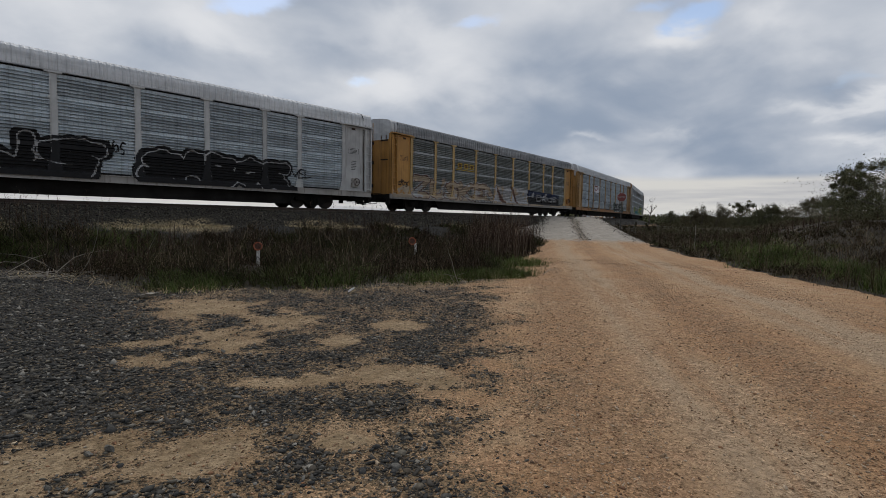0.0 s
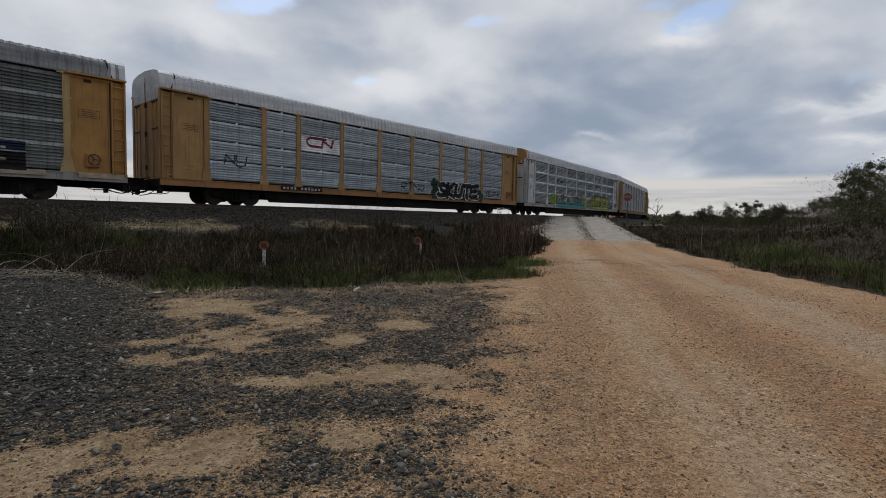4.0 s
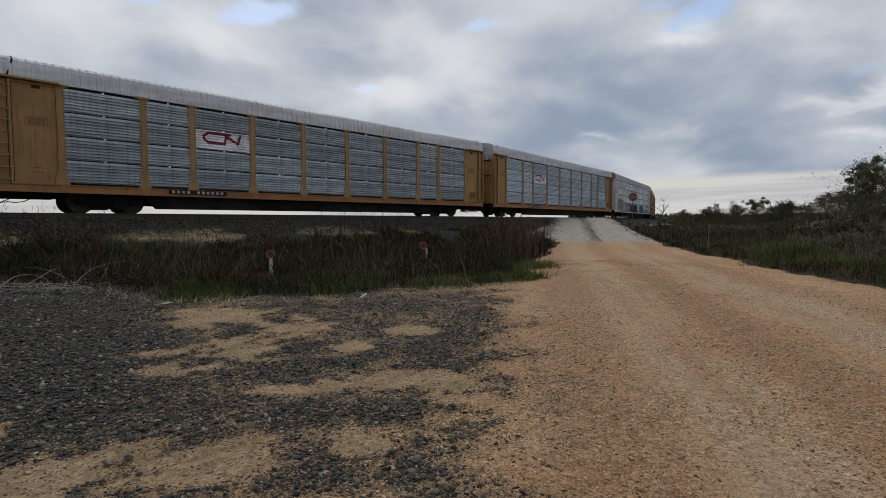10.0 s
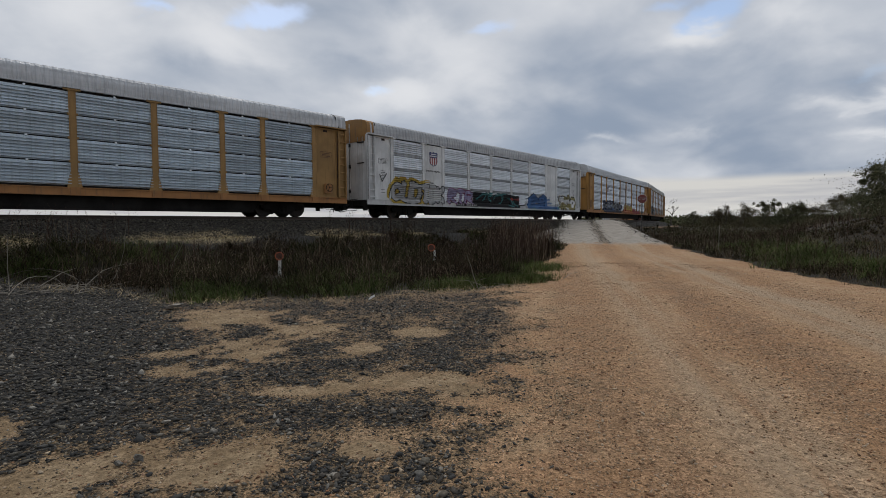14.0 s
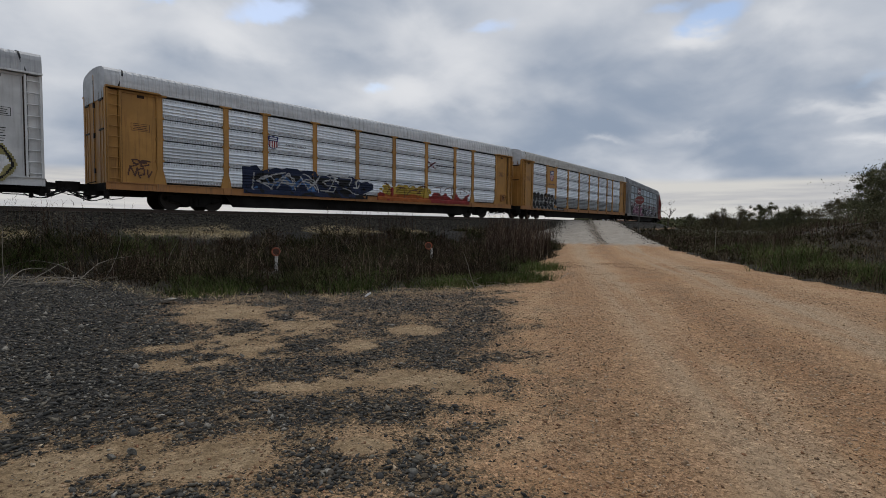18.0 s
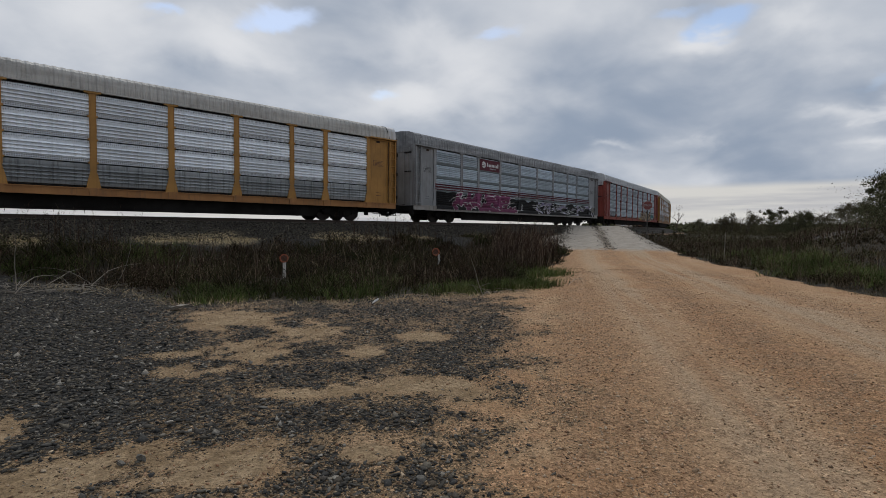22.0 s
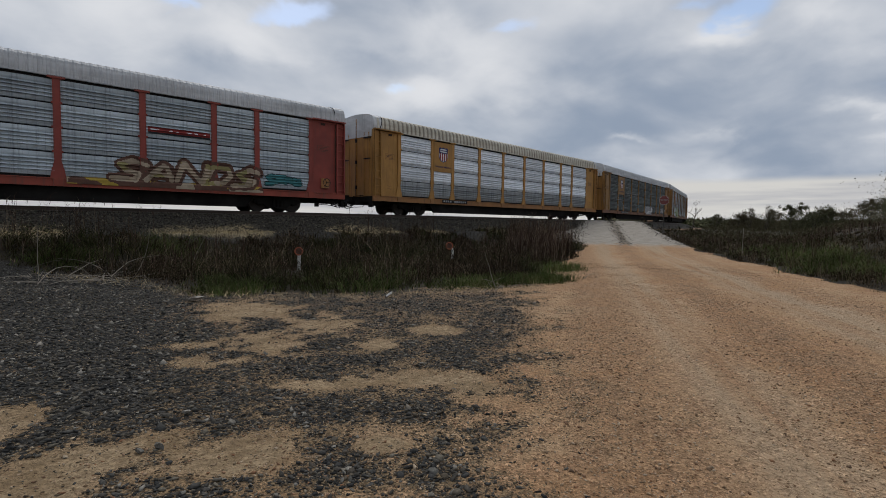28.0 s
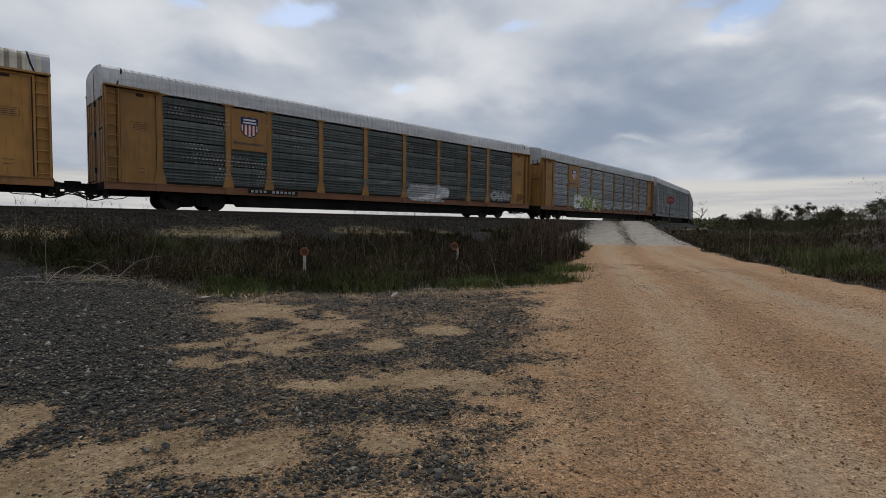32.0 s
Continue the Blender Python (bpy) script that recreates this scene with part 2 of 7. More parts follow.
LOGO_RED = flat_paint("dark_red_paint", (0.20, 0.030, 0.045))
LOGO_BLUE = flat_paint("dark_blue_paint", (0.020, 0.028, 0.12))
LIME = flat_paint("lime_spray_paint", (0.215, 0.27, 0.05))
TEAL = flat_paint("teal_spray_paint", (0.05, 0.185, 0.195))
SKYBLUE = flat_paint("blue_spray_paint", (0.06, 0.13, 0.28))
NAVY = flat_paint("navy_spray_paint", (0.016, 0.024, 0.055))
PURPLE = flat_paint("purple_spray_paint", (0.15, 0.038, 0.085))
LILAC = flat_paint("lilac_spray_paint", (0.30, 0.27, 0.40))
ORANGE = flat_paint("orange_spray_paint", (0.34, 0.10, 0.025))
LEMON = flat_paint("yellow_spray_paint", (0.40, 0.28, 0.05))
CRIMSON = flat_paint("crimson_spray_paint", (0.24, 0.032, 0.030))
BEIGE = flat_paint("beige_spray_paint", (0.36, 0.29, 0.21))
BROWN = flat_paint("brown_spray_paint", (0.10, 0.05, 0.035))
ASH = flat_paint("grey_spray_paint", (0.34, 0.34, 0.34))

# ---- geometry helpers ----


class Geo:
    """Vertices and faces of one mesh, with a material index per face."""

    def __init__(self):
        self.v, self.f, self.m = [], [], []

    def add(self, verts, faces, mi=0):
        o = len(self.v)
        self.v.extend(verts)
        self.f.extend([tuple(o + i for i in q) for q in faces])
        self.m.extend([mi] * len(faces))

    def box(self, x0, x1, y0, y1, z0, z1, mi=0):
        vs = [(x, y, z) for z in (z0, z1) for y in (y0, y1) for x in (x0, x1)]
        self.add(vs, [(0, 2, 3, 1), (4, 5, 7, 6), (0, 1, 5, 4), (2, 6, 7, 3), (0, 4, 6, 2), (1, 3, 7, 5)], mi)

    def chamfer(self, x0, x1, y0, y1, z0, z1, c=0.02, mi=0):
        """A box whose long upright edges are cut off."""
        ring = [(x0 + c, y0), (x1 - c, y0), (x1, y0 + c), (x1, y1 - c), (x1 - c, y1), (x0 + c, y1), (x0, y1 - c), (x0, y0 + c)]
        vs = [(x, y, z) for z in (z0, z1) for x, y in ring]
        self.add(vs, [tuple(range(7, -1, -1)), tuple(range(8, 16))] + [(i, (i + 1) % 8, 8 + (i + 1) % 8, 8 + i) for i in range(8)], mi)

    def prism(self, outline, y0, y1, mi=0):
        """An outline in x and z, extruded from y0 to y1."""
        n = len(outline)
        vs = [(x, y0, z) for x, z in outline] + [(x, y1, z) for x, z in outline]
        self.add(vs, [tuple(range(n)), tuple(range(2 * n - 1, n - 1, -1))] + [(i, n + i, n + (i + 1) % n, (i + 1) % n) for i in range(n)], mi)

    def slab(self, outline, x0, x1, mi=0):
        """An outline in y and z, extruded from x0 to x1."""
        n = len(outline)
        vs = [(x0, y, z) for y, z in outline] + [(x1, y, z) for y, z in outline]
        self.add(vs, [tuple(range(n - 1, -1, -1)), tuple(range(n, 2 * n))] + [(i, (i + 1) % n, n + (i + 1) % n, n + i) for i in range(n)], mi)

    def tube(self, a, b, r0, r1=None, k=8, mi=0, caps=True):
        a, b = Vector(a), Vector(b)
        r1 = r0 if r1 is None else r1
        ax = (b - a).normalized()
        u = ax.orthogonal().normalized()
        w = ax.cross(u)
        vs = [tuple(p + (u * math.cos(t) + w * math.sin(t)) * r) for p, r in ((a, r0), (b, r1)) for t in [2 * math.pi * i / k for i in range(k)]]
        fs = [(i, (i + 1) % k, k + (i + 1) % k, k + i) for i in range(k)]
        if caps:
            fs += [tuple(range(k - 1, -1, -1)), tuple(range(k, 2 * k))]
        self.add(vs, fs, mi)

    def bend(self, pts, r, k=6, mi=0):
        for a, b in zip(pts, pts[1:]):
            self.tube(a, b, r, r, k, mi)

    def mesh(self, name, mats, smooth=False):
        me = bpy.data.meshes.new(name)
        me.from_pydata(self.v, [], self.f)
        for mt in mats if isinstance(mats, (list, tuple)) else (mats,):
            me.materials.append(mt)
        if any(self.m):
            me.polygons.foreach_set("material_index", self.m)
        if smooth:
            me.polygons.foreach_set("use_smooth", [True] * len(me.polygons))
        me.update()
        return me


def thing(name, label, category, m=None, group="", kind=""):
    ob = new(name)
    ob.empty_display_size = 0.2
    if m is not None:
        ob.matrix_basis = m
    return tagged(ob, label, category, group, kind)


def part(name, geo, mats, parent, label="", at=None, smooth=False):
    me = geo if isinstance(geo, bpy.types.Mesh) else geo.mesh(name, mats, smooth)
    ob = new(name, me)
    ob.parent = parent
    if at is not None:
        ob.matrix_basis = at
    return tagged(ob, label)


# ---- plan: tracks, road, ground ----
RAIL = 1.985                    # top of the rails
CURVE_AT, RADIUS, CURVE_END = 9.8, 258.5, 150.0
SPEED = 10.2345                # metres a second, towards smaller s


def track(s):
    """Place and heading on the main track at s metres."""
    if s <= CURVE_AT:
        return s, 0.0, 0.0
    a = (min(s, CURVE_END) - CURVE_AT) / RADIUS
    x, y = CURVE_AT + RADIUS * math.sin(a), RADIUS * (1 - math.cos(a))
    rest = max(0.0, s - CURVE_END)
    return x + rest * math.cos(a), y + rest * math.sin(a), a


def aside(x, y):
    """Distance from the middle of the main track, for arrays; positive on the far side."""
    end = (CURVE_END - CURVE_AT) / RADIUS
    ex, ey = CURVE_AT + RADIUS * math.sin(end), RADIUS * (1 - math.cos(end))
    q = np.where(x < CURVE_AT, y, RADIUS - np.hypot(x - CURVE_AT, y - RADIUS))
    past = (x - ex) * math.cos(end) + (y - ey) * math.sin(end)
    return np.where((past > 0) & (x > CURVE_AT), -(x - ex) * math.sin(end) + (y - ey) * math.cos(end), q)


SIDE_AT, SIDE_DIR = (51.0, -22.0), (0.981, 0.196)


def aside2(x, y):
    """Distance from the middle of the second track, and how far along it."""
    dx, dy = x - SIDE_AT[0], y - SIDE_AT[1]
    return -dx * SIDE_DIR[1] + dy * SIDE_DIR[0], dx * SIDE_DIR[0] + dy * SIDE_DIR[1]


ROAD_AT, ROAD_DIR = (47.0, 1.4), (0.845, 0.535)


def road_place(x, y):
    """Metres along the road (0 at the crossing, negative towards the camera) and across it (positive to the left)."""
    dx, dy = x - ROAD_AT[0], y - ROAD_AT[1]
    return dx * ROAD_DIR[0] + dy * ROAD_DIR[1], -dx * ROAD_DIR[1] + dy * ROAD_DIR[0]


def step(v, lo, hi):
    t = np.clip((v - lo) / (hi - lo), 0, 1)
    return t * t * (3 - 2 * t)


def road_level(u):
    return RAIL - 0.03 - 1.93 * step(-u, 2.5, 27.0)


def road_half(u):
    return 2.5 + 1.3 * step(-u, 8, 30)


def wave(x, y):
    return (0.05 * np.sin(0.9 * x + 0.4 * y) + 0.04 * np.sin(0.37 * x - 1.1 * y + 1) + 0.03 * np.sin(1.9 * x + 1.3 * y + 2))


def height(x, y):
    x, y = np.asarray(x, float), np.asarray(y, float)
    q = aside(x, y)
    d = np.abs(q)
    foot = np.where(q < 0, 0.0, 0.5)
    bank = np.where(d < 1.75, RAIL - 0.2, RAIL - 0.2 - 0.72 * np.clip((d - 1.75) / 1.6, 0, 1))
    low = (RAIL - 0.92) - (RAIL - 0.92 - foot) * step(d, 4.0, 7.0)
    main = np.where(d < 3.35, bank, low)
    q2, s2 = aside2(x, y)
    d2 = np.abs(q2)
    side = np.where(d2 < 1.75, RAIL - 0.2, (RAIL - 0.2) * (1 - step(d2, 1.75, 10.0)))
    side = side * step(s2, -28, -14)
    far = 0.7 * step(x, 60, 110)
    z = np.maximum(np.maximum(main, side), np.where(q < 0, far, 0.5))
    r = np.hypot(x - EYE.x, y - EYE.y)
    z = z + wave(x, y) * step(d, 3.4, 6) * step(r, 9, 16) * 1.2
    u, w = road_place(x, y)
    on = 1 - step(np.abs(w), road_half(u), road_half(u) + 1.6)
    on = on * step(u, -60, -20) * (1 - step(u, 14, 30))
    return z * (1 - on) + (road_level(u) - 0.02 * np.abs(w) * 0.3) * on


# ---- ground ----
# edge of the weeds beside the gravel, then along the left of the road up to the crossing
WEED_EDGE = [(-8.0, -6.0), (0.6, -6.2), (1.9, -6.8), (2.65, -8.2), (3.3, -10.7), (3.85, -12.8), (4.8, -14.0), (5.9, -15.3), (7.5, -15.9), (9.6, -16.25), (11.05, -16.55),
             (12.15, -15.95), (14.7, -14.5), (19.8, -12.0), (26.0, -8.9), (32.0, -5.6), (36.5, -4.2)]
# edge of the spread ballast towards the road
STONE_EDGE = [(-6.0, -25.2), (0.6, -23.0), (1.95, -22.3), (3.4, -21.7), (5.6, -20.6), (7.2, -18.9), (9.6, -17.0), (14.0, -14.0)]
# bare sand between the stones, and close beds of dark stones: place, half width and half depth as one looks from the road
SAND = [(3.81, -15.84, 0.75, 0.84), (4.1, -17.6, 0.62, 0.59), (2.88, -18.14, 0.43, 0.80), (1.98, -17.82, 0.42, 0.22), (1.88, -18.7, 0.53, 0.34), (4.03, -19.39, 0.34, 0.20),
        (5.14, -19.17, 0.34, 0.32), (2.68, -20.35, 0.50, 0.15), (3.54, -20.88, 0.50, 0.22), (0.48, -20.59, 0.29, 0.28), (0.83, -20.81, 0.41, 0.30), (1.32, -21.21, 0.38, 0.30),
        (2.15, -21.78, 0.20, 0.12), (3.58, -21.31, 0.33, 0.24), (0.05, -20.9, 0.5, 0.35), (0.24, -19.4, 0.20, 0.42)]
BEDS = [(1.37, -17.4, 1.16, 3.29), (0.85, -19.46, 0.72, 0.64), (3.12, -19.65, 0.48, 0.24), (3.55, -18.96, 0.36, 0.31), (5.15, -19.74, 0.51, 0.94), (4.07, -20.68, 0.38, 0.37),
        (6.44, -17.14, 0.98, 0.68), (1.84, -20.13, 0.45, 0.25), (2.81, -21.37, 0.34, 0.27), (2.31, -20.93, 0.43, 0.27), (2.2, -22.37, 0.25, 0.21), (1.71, -21.9, 0.25, 0.19),
        (2.61, -19.58, 0.24, 0.35), (6.83, -18.95, 0.39, 0.78), (1.2, -20.18, 0.32, 0.21), (0.2, -15.0, 2.2, 4.0), (-0.6, -19.5, 1.0, 1.2)]


def grain(x, y, size, seed=0):
    """Smooth value noise for arrays, 0 to 1."""
    x, y = np.asarray(x, float) / size, np.asarray(y, float) / size
    i, j = np.floor(x), np.floor(y)
    u, v = x - i, y - j
    u, v = u * u * (3 - 2 * u), v * v * (3 - 2 * v)

    def pick(a, b):
        h = np.sin(a * 127.1 + b * 311.7 + seed * 74.7) * 43758.5453
        return h - np.floor(h)

    return (pick(i, j) * (1 - u) + pick(i + 1, j) * u) * (1 - v) + (pick(i, j + 1) * (1 - u) + pick(i + 1, j + 1) * u) * v


def left_of(x, y, line):
    """Signed distance from a line of points, positive on its left as one walks along it."""
    best = np.full(np.shape(x), 1e9)
    sign = np.ones(np.shape(x))
    for (ax, ay), (bx, by) in zip(line, line[1:]):
        dx, dy = bx - ax, by - ay
        t = np.clip(((x - ax) * dx + (y - ay) * dy) / (dx * dx + dy * dy), 0, 1)
        d = np.hypot(x - ax - t * dx, y - ay - t * dy)
        s = np.sign(dx * (y - ay) - dy * (x - ax))
        sign = np.where(d < best - 1e-9, s, sign)
        best = np.minimum(best, d)
    return best * np.where(sign == 0, 1, sign)


# stretches of the bench that carry dry straw instead of weeds
STRAW_AT = [(5.3, 9.3, 1.0), (13.0, 16.7, 1.0), (18.6, 19.8, 0.8), (0.2, 2.6, 0.9), (24.0, 26.0, 0.6)]


def strawy(x, y):
    q = aside(x, y) + 0.5 * (grain(x, y, 0.9, 61) - 0.5)
    k = np.zeros_like(np.asarray(x, float))
    for a, b, amount in STRAW_AT:
        xx = x + 0.8 * (grain(x, y, 0.7, 62) - 0.5)
        k = np.maximum(k, amount * step(xx, a - 0.4, a + 0.3) * (1 - step(xx, b - 0.3, b + 0.4)))
    return k * (1 - step(np.abs(q + 3.75), 0.65, 1.05))


def weedy(x, y):
    """How far inside the weeds, in metres."""
    x, y = np.asarray(x, float), np.asarray(y, float)
    q = aside(x, y)
    left = np.minimum(left_of(x, y, WEED_EDGE), -3.75 - q + 2.6 * (grain(x, y, 2.3, 3) - 0.5) + 0.8 * (grain(x, y, 0.6, 33) - 0.5))
    left = np.where(x < 39, left, -9.0)
    u, w = road_place(x, y)
    left = np.minimum(left, np.where(u > -20, w - road_half(u) - 1.1, 9.0))
    left = left - 2.0 * strawy(x, y)
    right = np.minimum(-w - road_half(u) - 0.1 + 1.3 * (grain(x, y, 1.7, 67) - 0.5), np.where(x > 40, -3.9 - q, 9.0))
    right = np.where(u > -34, right, np.minimum(right, u + 46))
    q2, s2 = aside2(x, y)
    right = np.where(s2 > -16, np.minimum(right, np.where(q2 > 0, np.abs(q2) - 1.9, np.abs(q2) - 3.0)), right)
    return np.maximum(left, right) + 0.5 * (grain(x, y, 0.8, 1) - 0.5) + 0.25 * (grain(x, y, 0.27, 2) - 0.5)


def spots_of(rows, x, y, rough):
    """How far a place lies in any of the spots, 0 to 1, with ragged edges."""
    k = np.zeros_like(x)
    for px, py, across, deep in rows:
        ux, uy = px - EYE.x, py - EYE.y
        far = math.hypot(ux, uy)
        ux, uy = ux / far, uy / far
        along, side = (x - px) * ux + (y - py) * uy, (y - py) * ux - (x - px) * uy
        k = np.maximum(k, 1 - step((side / across) ** 2 + (along / deep) ** 2 + rough, 0.35, 1.75))
    return k


def ragged(x, y):
    return 1.0 * (grain(x, y, 0.9, 5) - 0.5) + 1.3 * (grain(x, y, 0.38, 6) - 0.5) + 1.1 * (grain(x, y, 0.15, 7) - 0.5) + 0.7 * (grain(x, y, 0.07, 8) - 0.5)


def stony(x, y):
    """Share of dark spread ballast, 0 to 1."""
    x, y = np.asarray(x, float), np.asarray(y, float)
    rough = ragged(x, y)
    d = left_of(x, y, STONE_EDGE)
    s = step(d + 0.7 * rough, -1.5, 1.3) * (0.40 + 0.42 * step(rough, -0.6, 0.9))
    s = np.maximum(s, spots_of(BEDS, x, y, 1.5 * rough) * step(d + 0.6 * rough, -0.9, -0.1) * (0.72 + 0.28 * step(d, 2.0, 3.5)))
    s = np.maximum(s, step(d + rough, 5.0, 7.5))
    return s * (1 - 0.86 * spots_of(SAND, x, y, 1.45 * rough - 0.05))


def ground_material():
    m = Nodes("ground_dirt")
    c = m.coords()
    sep = m.node("ShaderNodeSeparateXYZ", Vector=c)
    X, Y = sep.outputs[0], sep.outputs[1]

    def attr(name):
        nd = m.node("ShaderNodeAttribute")
        nd.attribute_name = name
        return nd.outputs["Fac"]

    def line(ax, ay, b):
        return m.calc("ADD", m.calc("ADD", m.calc("MULTIPLY", X, ax), m.calc("MULTIPLY", Y, ay)), b)

    n1 = m.noise(c, 0.55, 5, 0.6, 0.5)
    n2 = m.noise(c, 2.4, 5, 0.6)
    n3 = m.noise(c, 22, 5, 0.65)
    n4 = m.noise(c, 75, 3, 0.7)
    blur = m.node("ShaderNodeVectorMath")
    blur.operation = "MULTIPLY_ADD"
    stir = m.node("ShaderNodeTexNoise", Vector=c, Scale=30.0, Detail=2.0)
    m.nt.links.new(stir.outputs["Color"], blur.inputs[0])
    blur.inputs[1].default_value = (0.03, 0.03, 0.03)
    m.nt.links.new(c, blur.inputs[2])
    grit = m.node("ShaderNodeTexVoronoi", Vector=blur.outputs[0], Scale=70.0)
    pebble = m.node("ShaderNodeTexVoronoi", Vector=blur.outputs[0], Scale=26.0)
    u = line(ROAD_DIR[0], ROAD_DIR[1], -(ROAD_AT[0] * ROAD_DIR[0] + ROAD_AT[1] * ROAD_DIR[1]))
    w = line(-ROAD_DIR[1], ROAD_DIR[0], ROAD_AT[0] * ROAD_DIR[1] - ROAD_AT[1] * ROAD_DIR[0])
    ww = m.calc("ADD", w, m.calc("MULTIPLY", m.calc("SUBTRACT", n1, 0.5), 0.9))
    # tan and reddish road dirt
    tan = m.mix(m.ramp(n1, 0.35, 0.65), (0.380, 0.222, 0.112), (0.435, 0.286, 0.162))
    tan = m.mix(m.calc("MULTIPLY", m.ramp(n2, 0.42, 0.66), 0.7), tan, (0.385, 0.222, 0.122))
    # streaks that traffic has drawn along the road
    along = m.node("ShaderNodeCombineXYZ", X=m.calc("MULTIPLY", u, 0.10), Y=m.calc("MULTIPLY", w, 2.2))
    streak = m.noise(along.outputs[0], 1.0, 6, 0.62, 0.6)
    tan = m.mix(m.calc("MULTIPLY", m.ramp(streak, 0.50, 0.68), 0.30), tan, (0.250, 0.138, 0.076))
    tan = m.mix(m.calc("MULTIPLY", m.ramp(streak, 0.44, 0.32), 0.25), tan, (0.345, 0.260, 0.175))
    # compacted pale wheel tracks
    def belt(at, inner, outer, amount):
        return m.calc("MULTIPLY", m.ramp(m.calc("ABSOLUTE", m.calc("ADD", ww, -at)), inner, outer, 1, 0), amount)

    pressed = m.calc("MAXIMUM", belt(1.55, 0.10, 0.75, 0.80), belt(-1.35, 0.3, 0.9, 0.95))
    tan = m.mix(m.calc("MULTIPLY", pressed, m.ramp(streak, 0.70, 0.42)), tan, (0.395, 0.285, 0.182))
    # reddish loose gravel thrown up between and beside the tracks
    heap = m.calc("MAXIMUM", m.calc("MAXIMUM", belt(0.32, 0.15, 0.75, 1.0), belt(2.6, 0.1, 0.75, 0.7)), belt(-2.5, 0.1, 0.7, 0.6))
    heap = m.calc("MULTIPLY", heap, m.ramp(n1, 0.34, 0.52, 0.35, 1.0))
    tan = m.mix(m.calc("MULTIPLY", heap, 0.50), tan, m.mix(m.ramp(n2, 0.4, 0.6), (0.290, 0.142, 0.068), (0.225, 0.142, 0.080)))
    # loose grit
    chip = m.ramp(grit.outputs["Color"], 0.0, 1.0)
    loose = m.calc("MAXIMUM", m.ramp(m.calc("ADD", n3, m.calc("MULTIPLY", m.calc("SUBTRACT", n2, 0.5), 0.5)), 0.40, 0.58), m.calc("MULTIPLY", heap, 0.9))
    tan = m.mix(loose, tan, m.mix(chip, (0.52, 0.48, 0.43), (1.42, 1.46, 1.50)), "MULTIPLY")
    nut = m.ramp(pebble.outputs["Color"], 0.2, 0.95)
    tan = m.mix(m.calc("MULTIPLY", m.calc("MULTIPLY", loose, m.ramp(n4, 0.42, 0.55)), 0.8), tan, m.mix(nut, (0.50, 0.46, 0.42), (1.45, 1.45, 1.45)), "MULTIPLY")
    tan = m.mix(m.calc("MULTIPLY", m.ramp(n4, 0.56, 0.64), 0.4), tan, (0.55, 0.52, 0.50), "MULTIPLY")
    mottle = m.ramp(m.noise(c, 9.0, 5, 0.72), 0.34, 0.66, 0.84, 1.15)
    tan = m.mix(1.0, tan, m.node("ShaderNodeCombineColor", Red=mottle, Green=mottle, Blue=mottle).outputs[0], "MULTIPLY")
    # pale gravel on the ramp up to the crossing
    ramp_edge = m.calc("ADD", u, m.calc("MULTIPLY", m.calc("SUBTRACT", n2, 0.5), 3.5))
    pale = m.calc("MULTIPLY", m.ramp(ramp_edge, -21.4, -19.6), m.ramp(u, 6.0, 9.0, 1, 0))
    pale_col = m.mix(m.ramp(n2, 0.35, 0.65), (0.225, 0.195, 0.158), (0.325, 0.290, 0.246))
    pale_col = m.mix(m.calc("MULTIPLY", m.ramp(n3, 0.45, 0.62), 0.7), pale_col, m.mix(chip, (0.12, 0.10, 0.08), (0.42, 0.39, 0.34)))
    rut = m.ramp(m.calc("ABSOLUTE", m.calc("ADD", ww, 0.0)), 0.10, 0.45, 1.0, 0)
    pale_col = m.mix(m.calc("MULTIPLY", rut, m.ramp(n3, 0.35, 0.6)), pale_col, (0.14, 0.11, 0.08))
    tan = m.mix(pale, tan, pale_col)
    # bare sand
    tan = m.mix(attr("sand"), tan, m.mix(m.ramp(n2, 0.4, 0.6), (0.250, 0.172, 0.094), (0.345, 0.250, 0.148)))
    tan = m.mix(attr("sand"), tan, m.mix(m.ramp(m.noise(c, 14.0, 5, 0.7), 0.35, 0.65), (0.72, 0.70, 0.68), (1.22, 1.22, 1.22)), "MULTIPLY")
    # dark ballast, and brown dirt where it has been driven into the ground
    def chance(v):
        sp = m.node("ShaderNodeSeparateColor", Color=v.outputs["Color"])
        return sp.outputs[0], sp.outputs[1]

    p1, p2 = chance(pebble)
    g1, g2 = chance(grit)
    stone = m.mix(m.ramp(p2, 0.2, 0.95), (0.024, 0.024, 0.023), (0.085, 0.081, 0.074))
    stone = m.mix(m.ramp(pebble.outputs["Distance"], 0.3, 0.6), stone, (0.030, 0.026, 0.021))
    brown = m.mix(m.ramp(n3, 0.4, 0.6), (0.120, 0.082, 0.047), (0.235, 0.162, 0.090))
    brown = m.mix(0.75, brown, m.mix(g2, (0.45, 0.42, 0.40), (1.60, 1.60, 1.60)), "MULTIPLY")
    share = m.calc("ADD", attr("stones"), m.calc("MULTIPLY", m.calc("SUBTRACT", n3, 0.5), 0.5))
    col = m.mix(m.ramp(m.calc("SUBTRACT", share, m.calc("MULTIPLY", g1, 0.55)), -0.10, 0.12), tan, brown)
    col = m.mix(m.ramp(m.calc("SUBTRACT", share, m.calc("ADD", m.calc("MULTIPLY", p1, 0.55), 0.30)), -0.05, 0.08), col, stone)
    ballast = m.mix(m.ramp(pebble.outputs["Color"], 0.1, 0.9), (0.014, 0.012, 0.010), (0.078, 0.068, 0.053))
    col = m.mix(attr("ballast"), col, ballast)
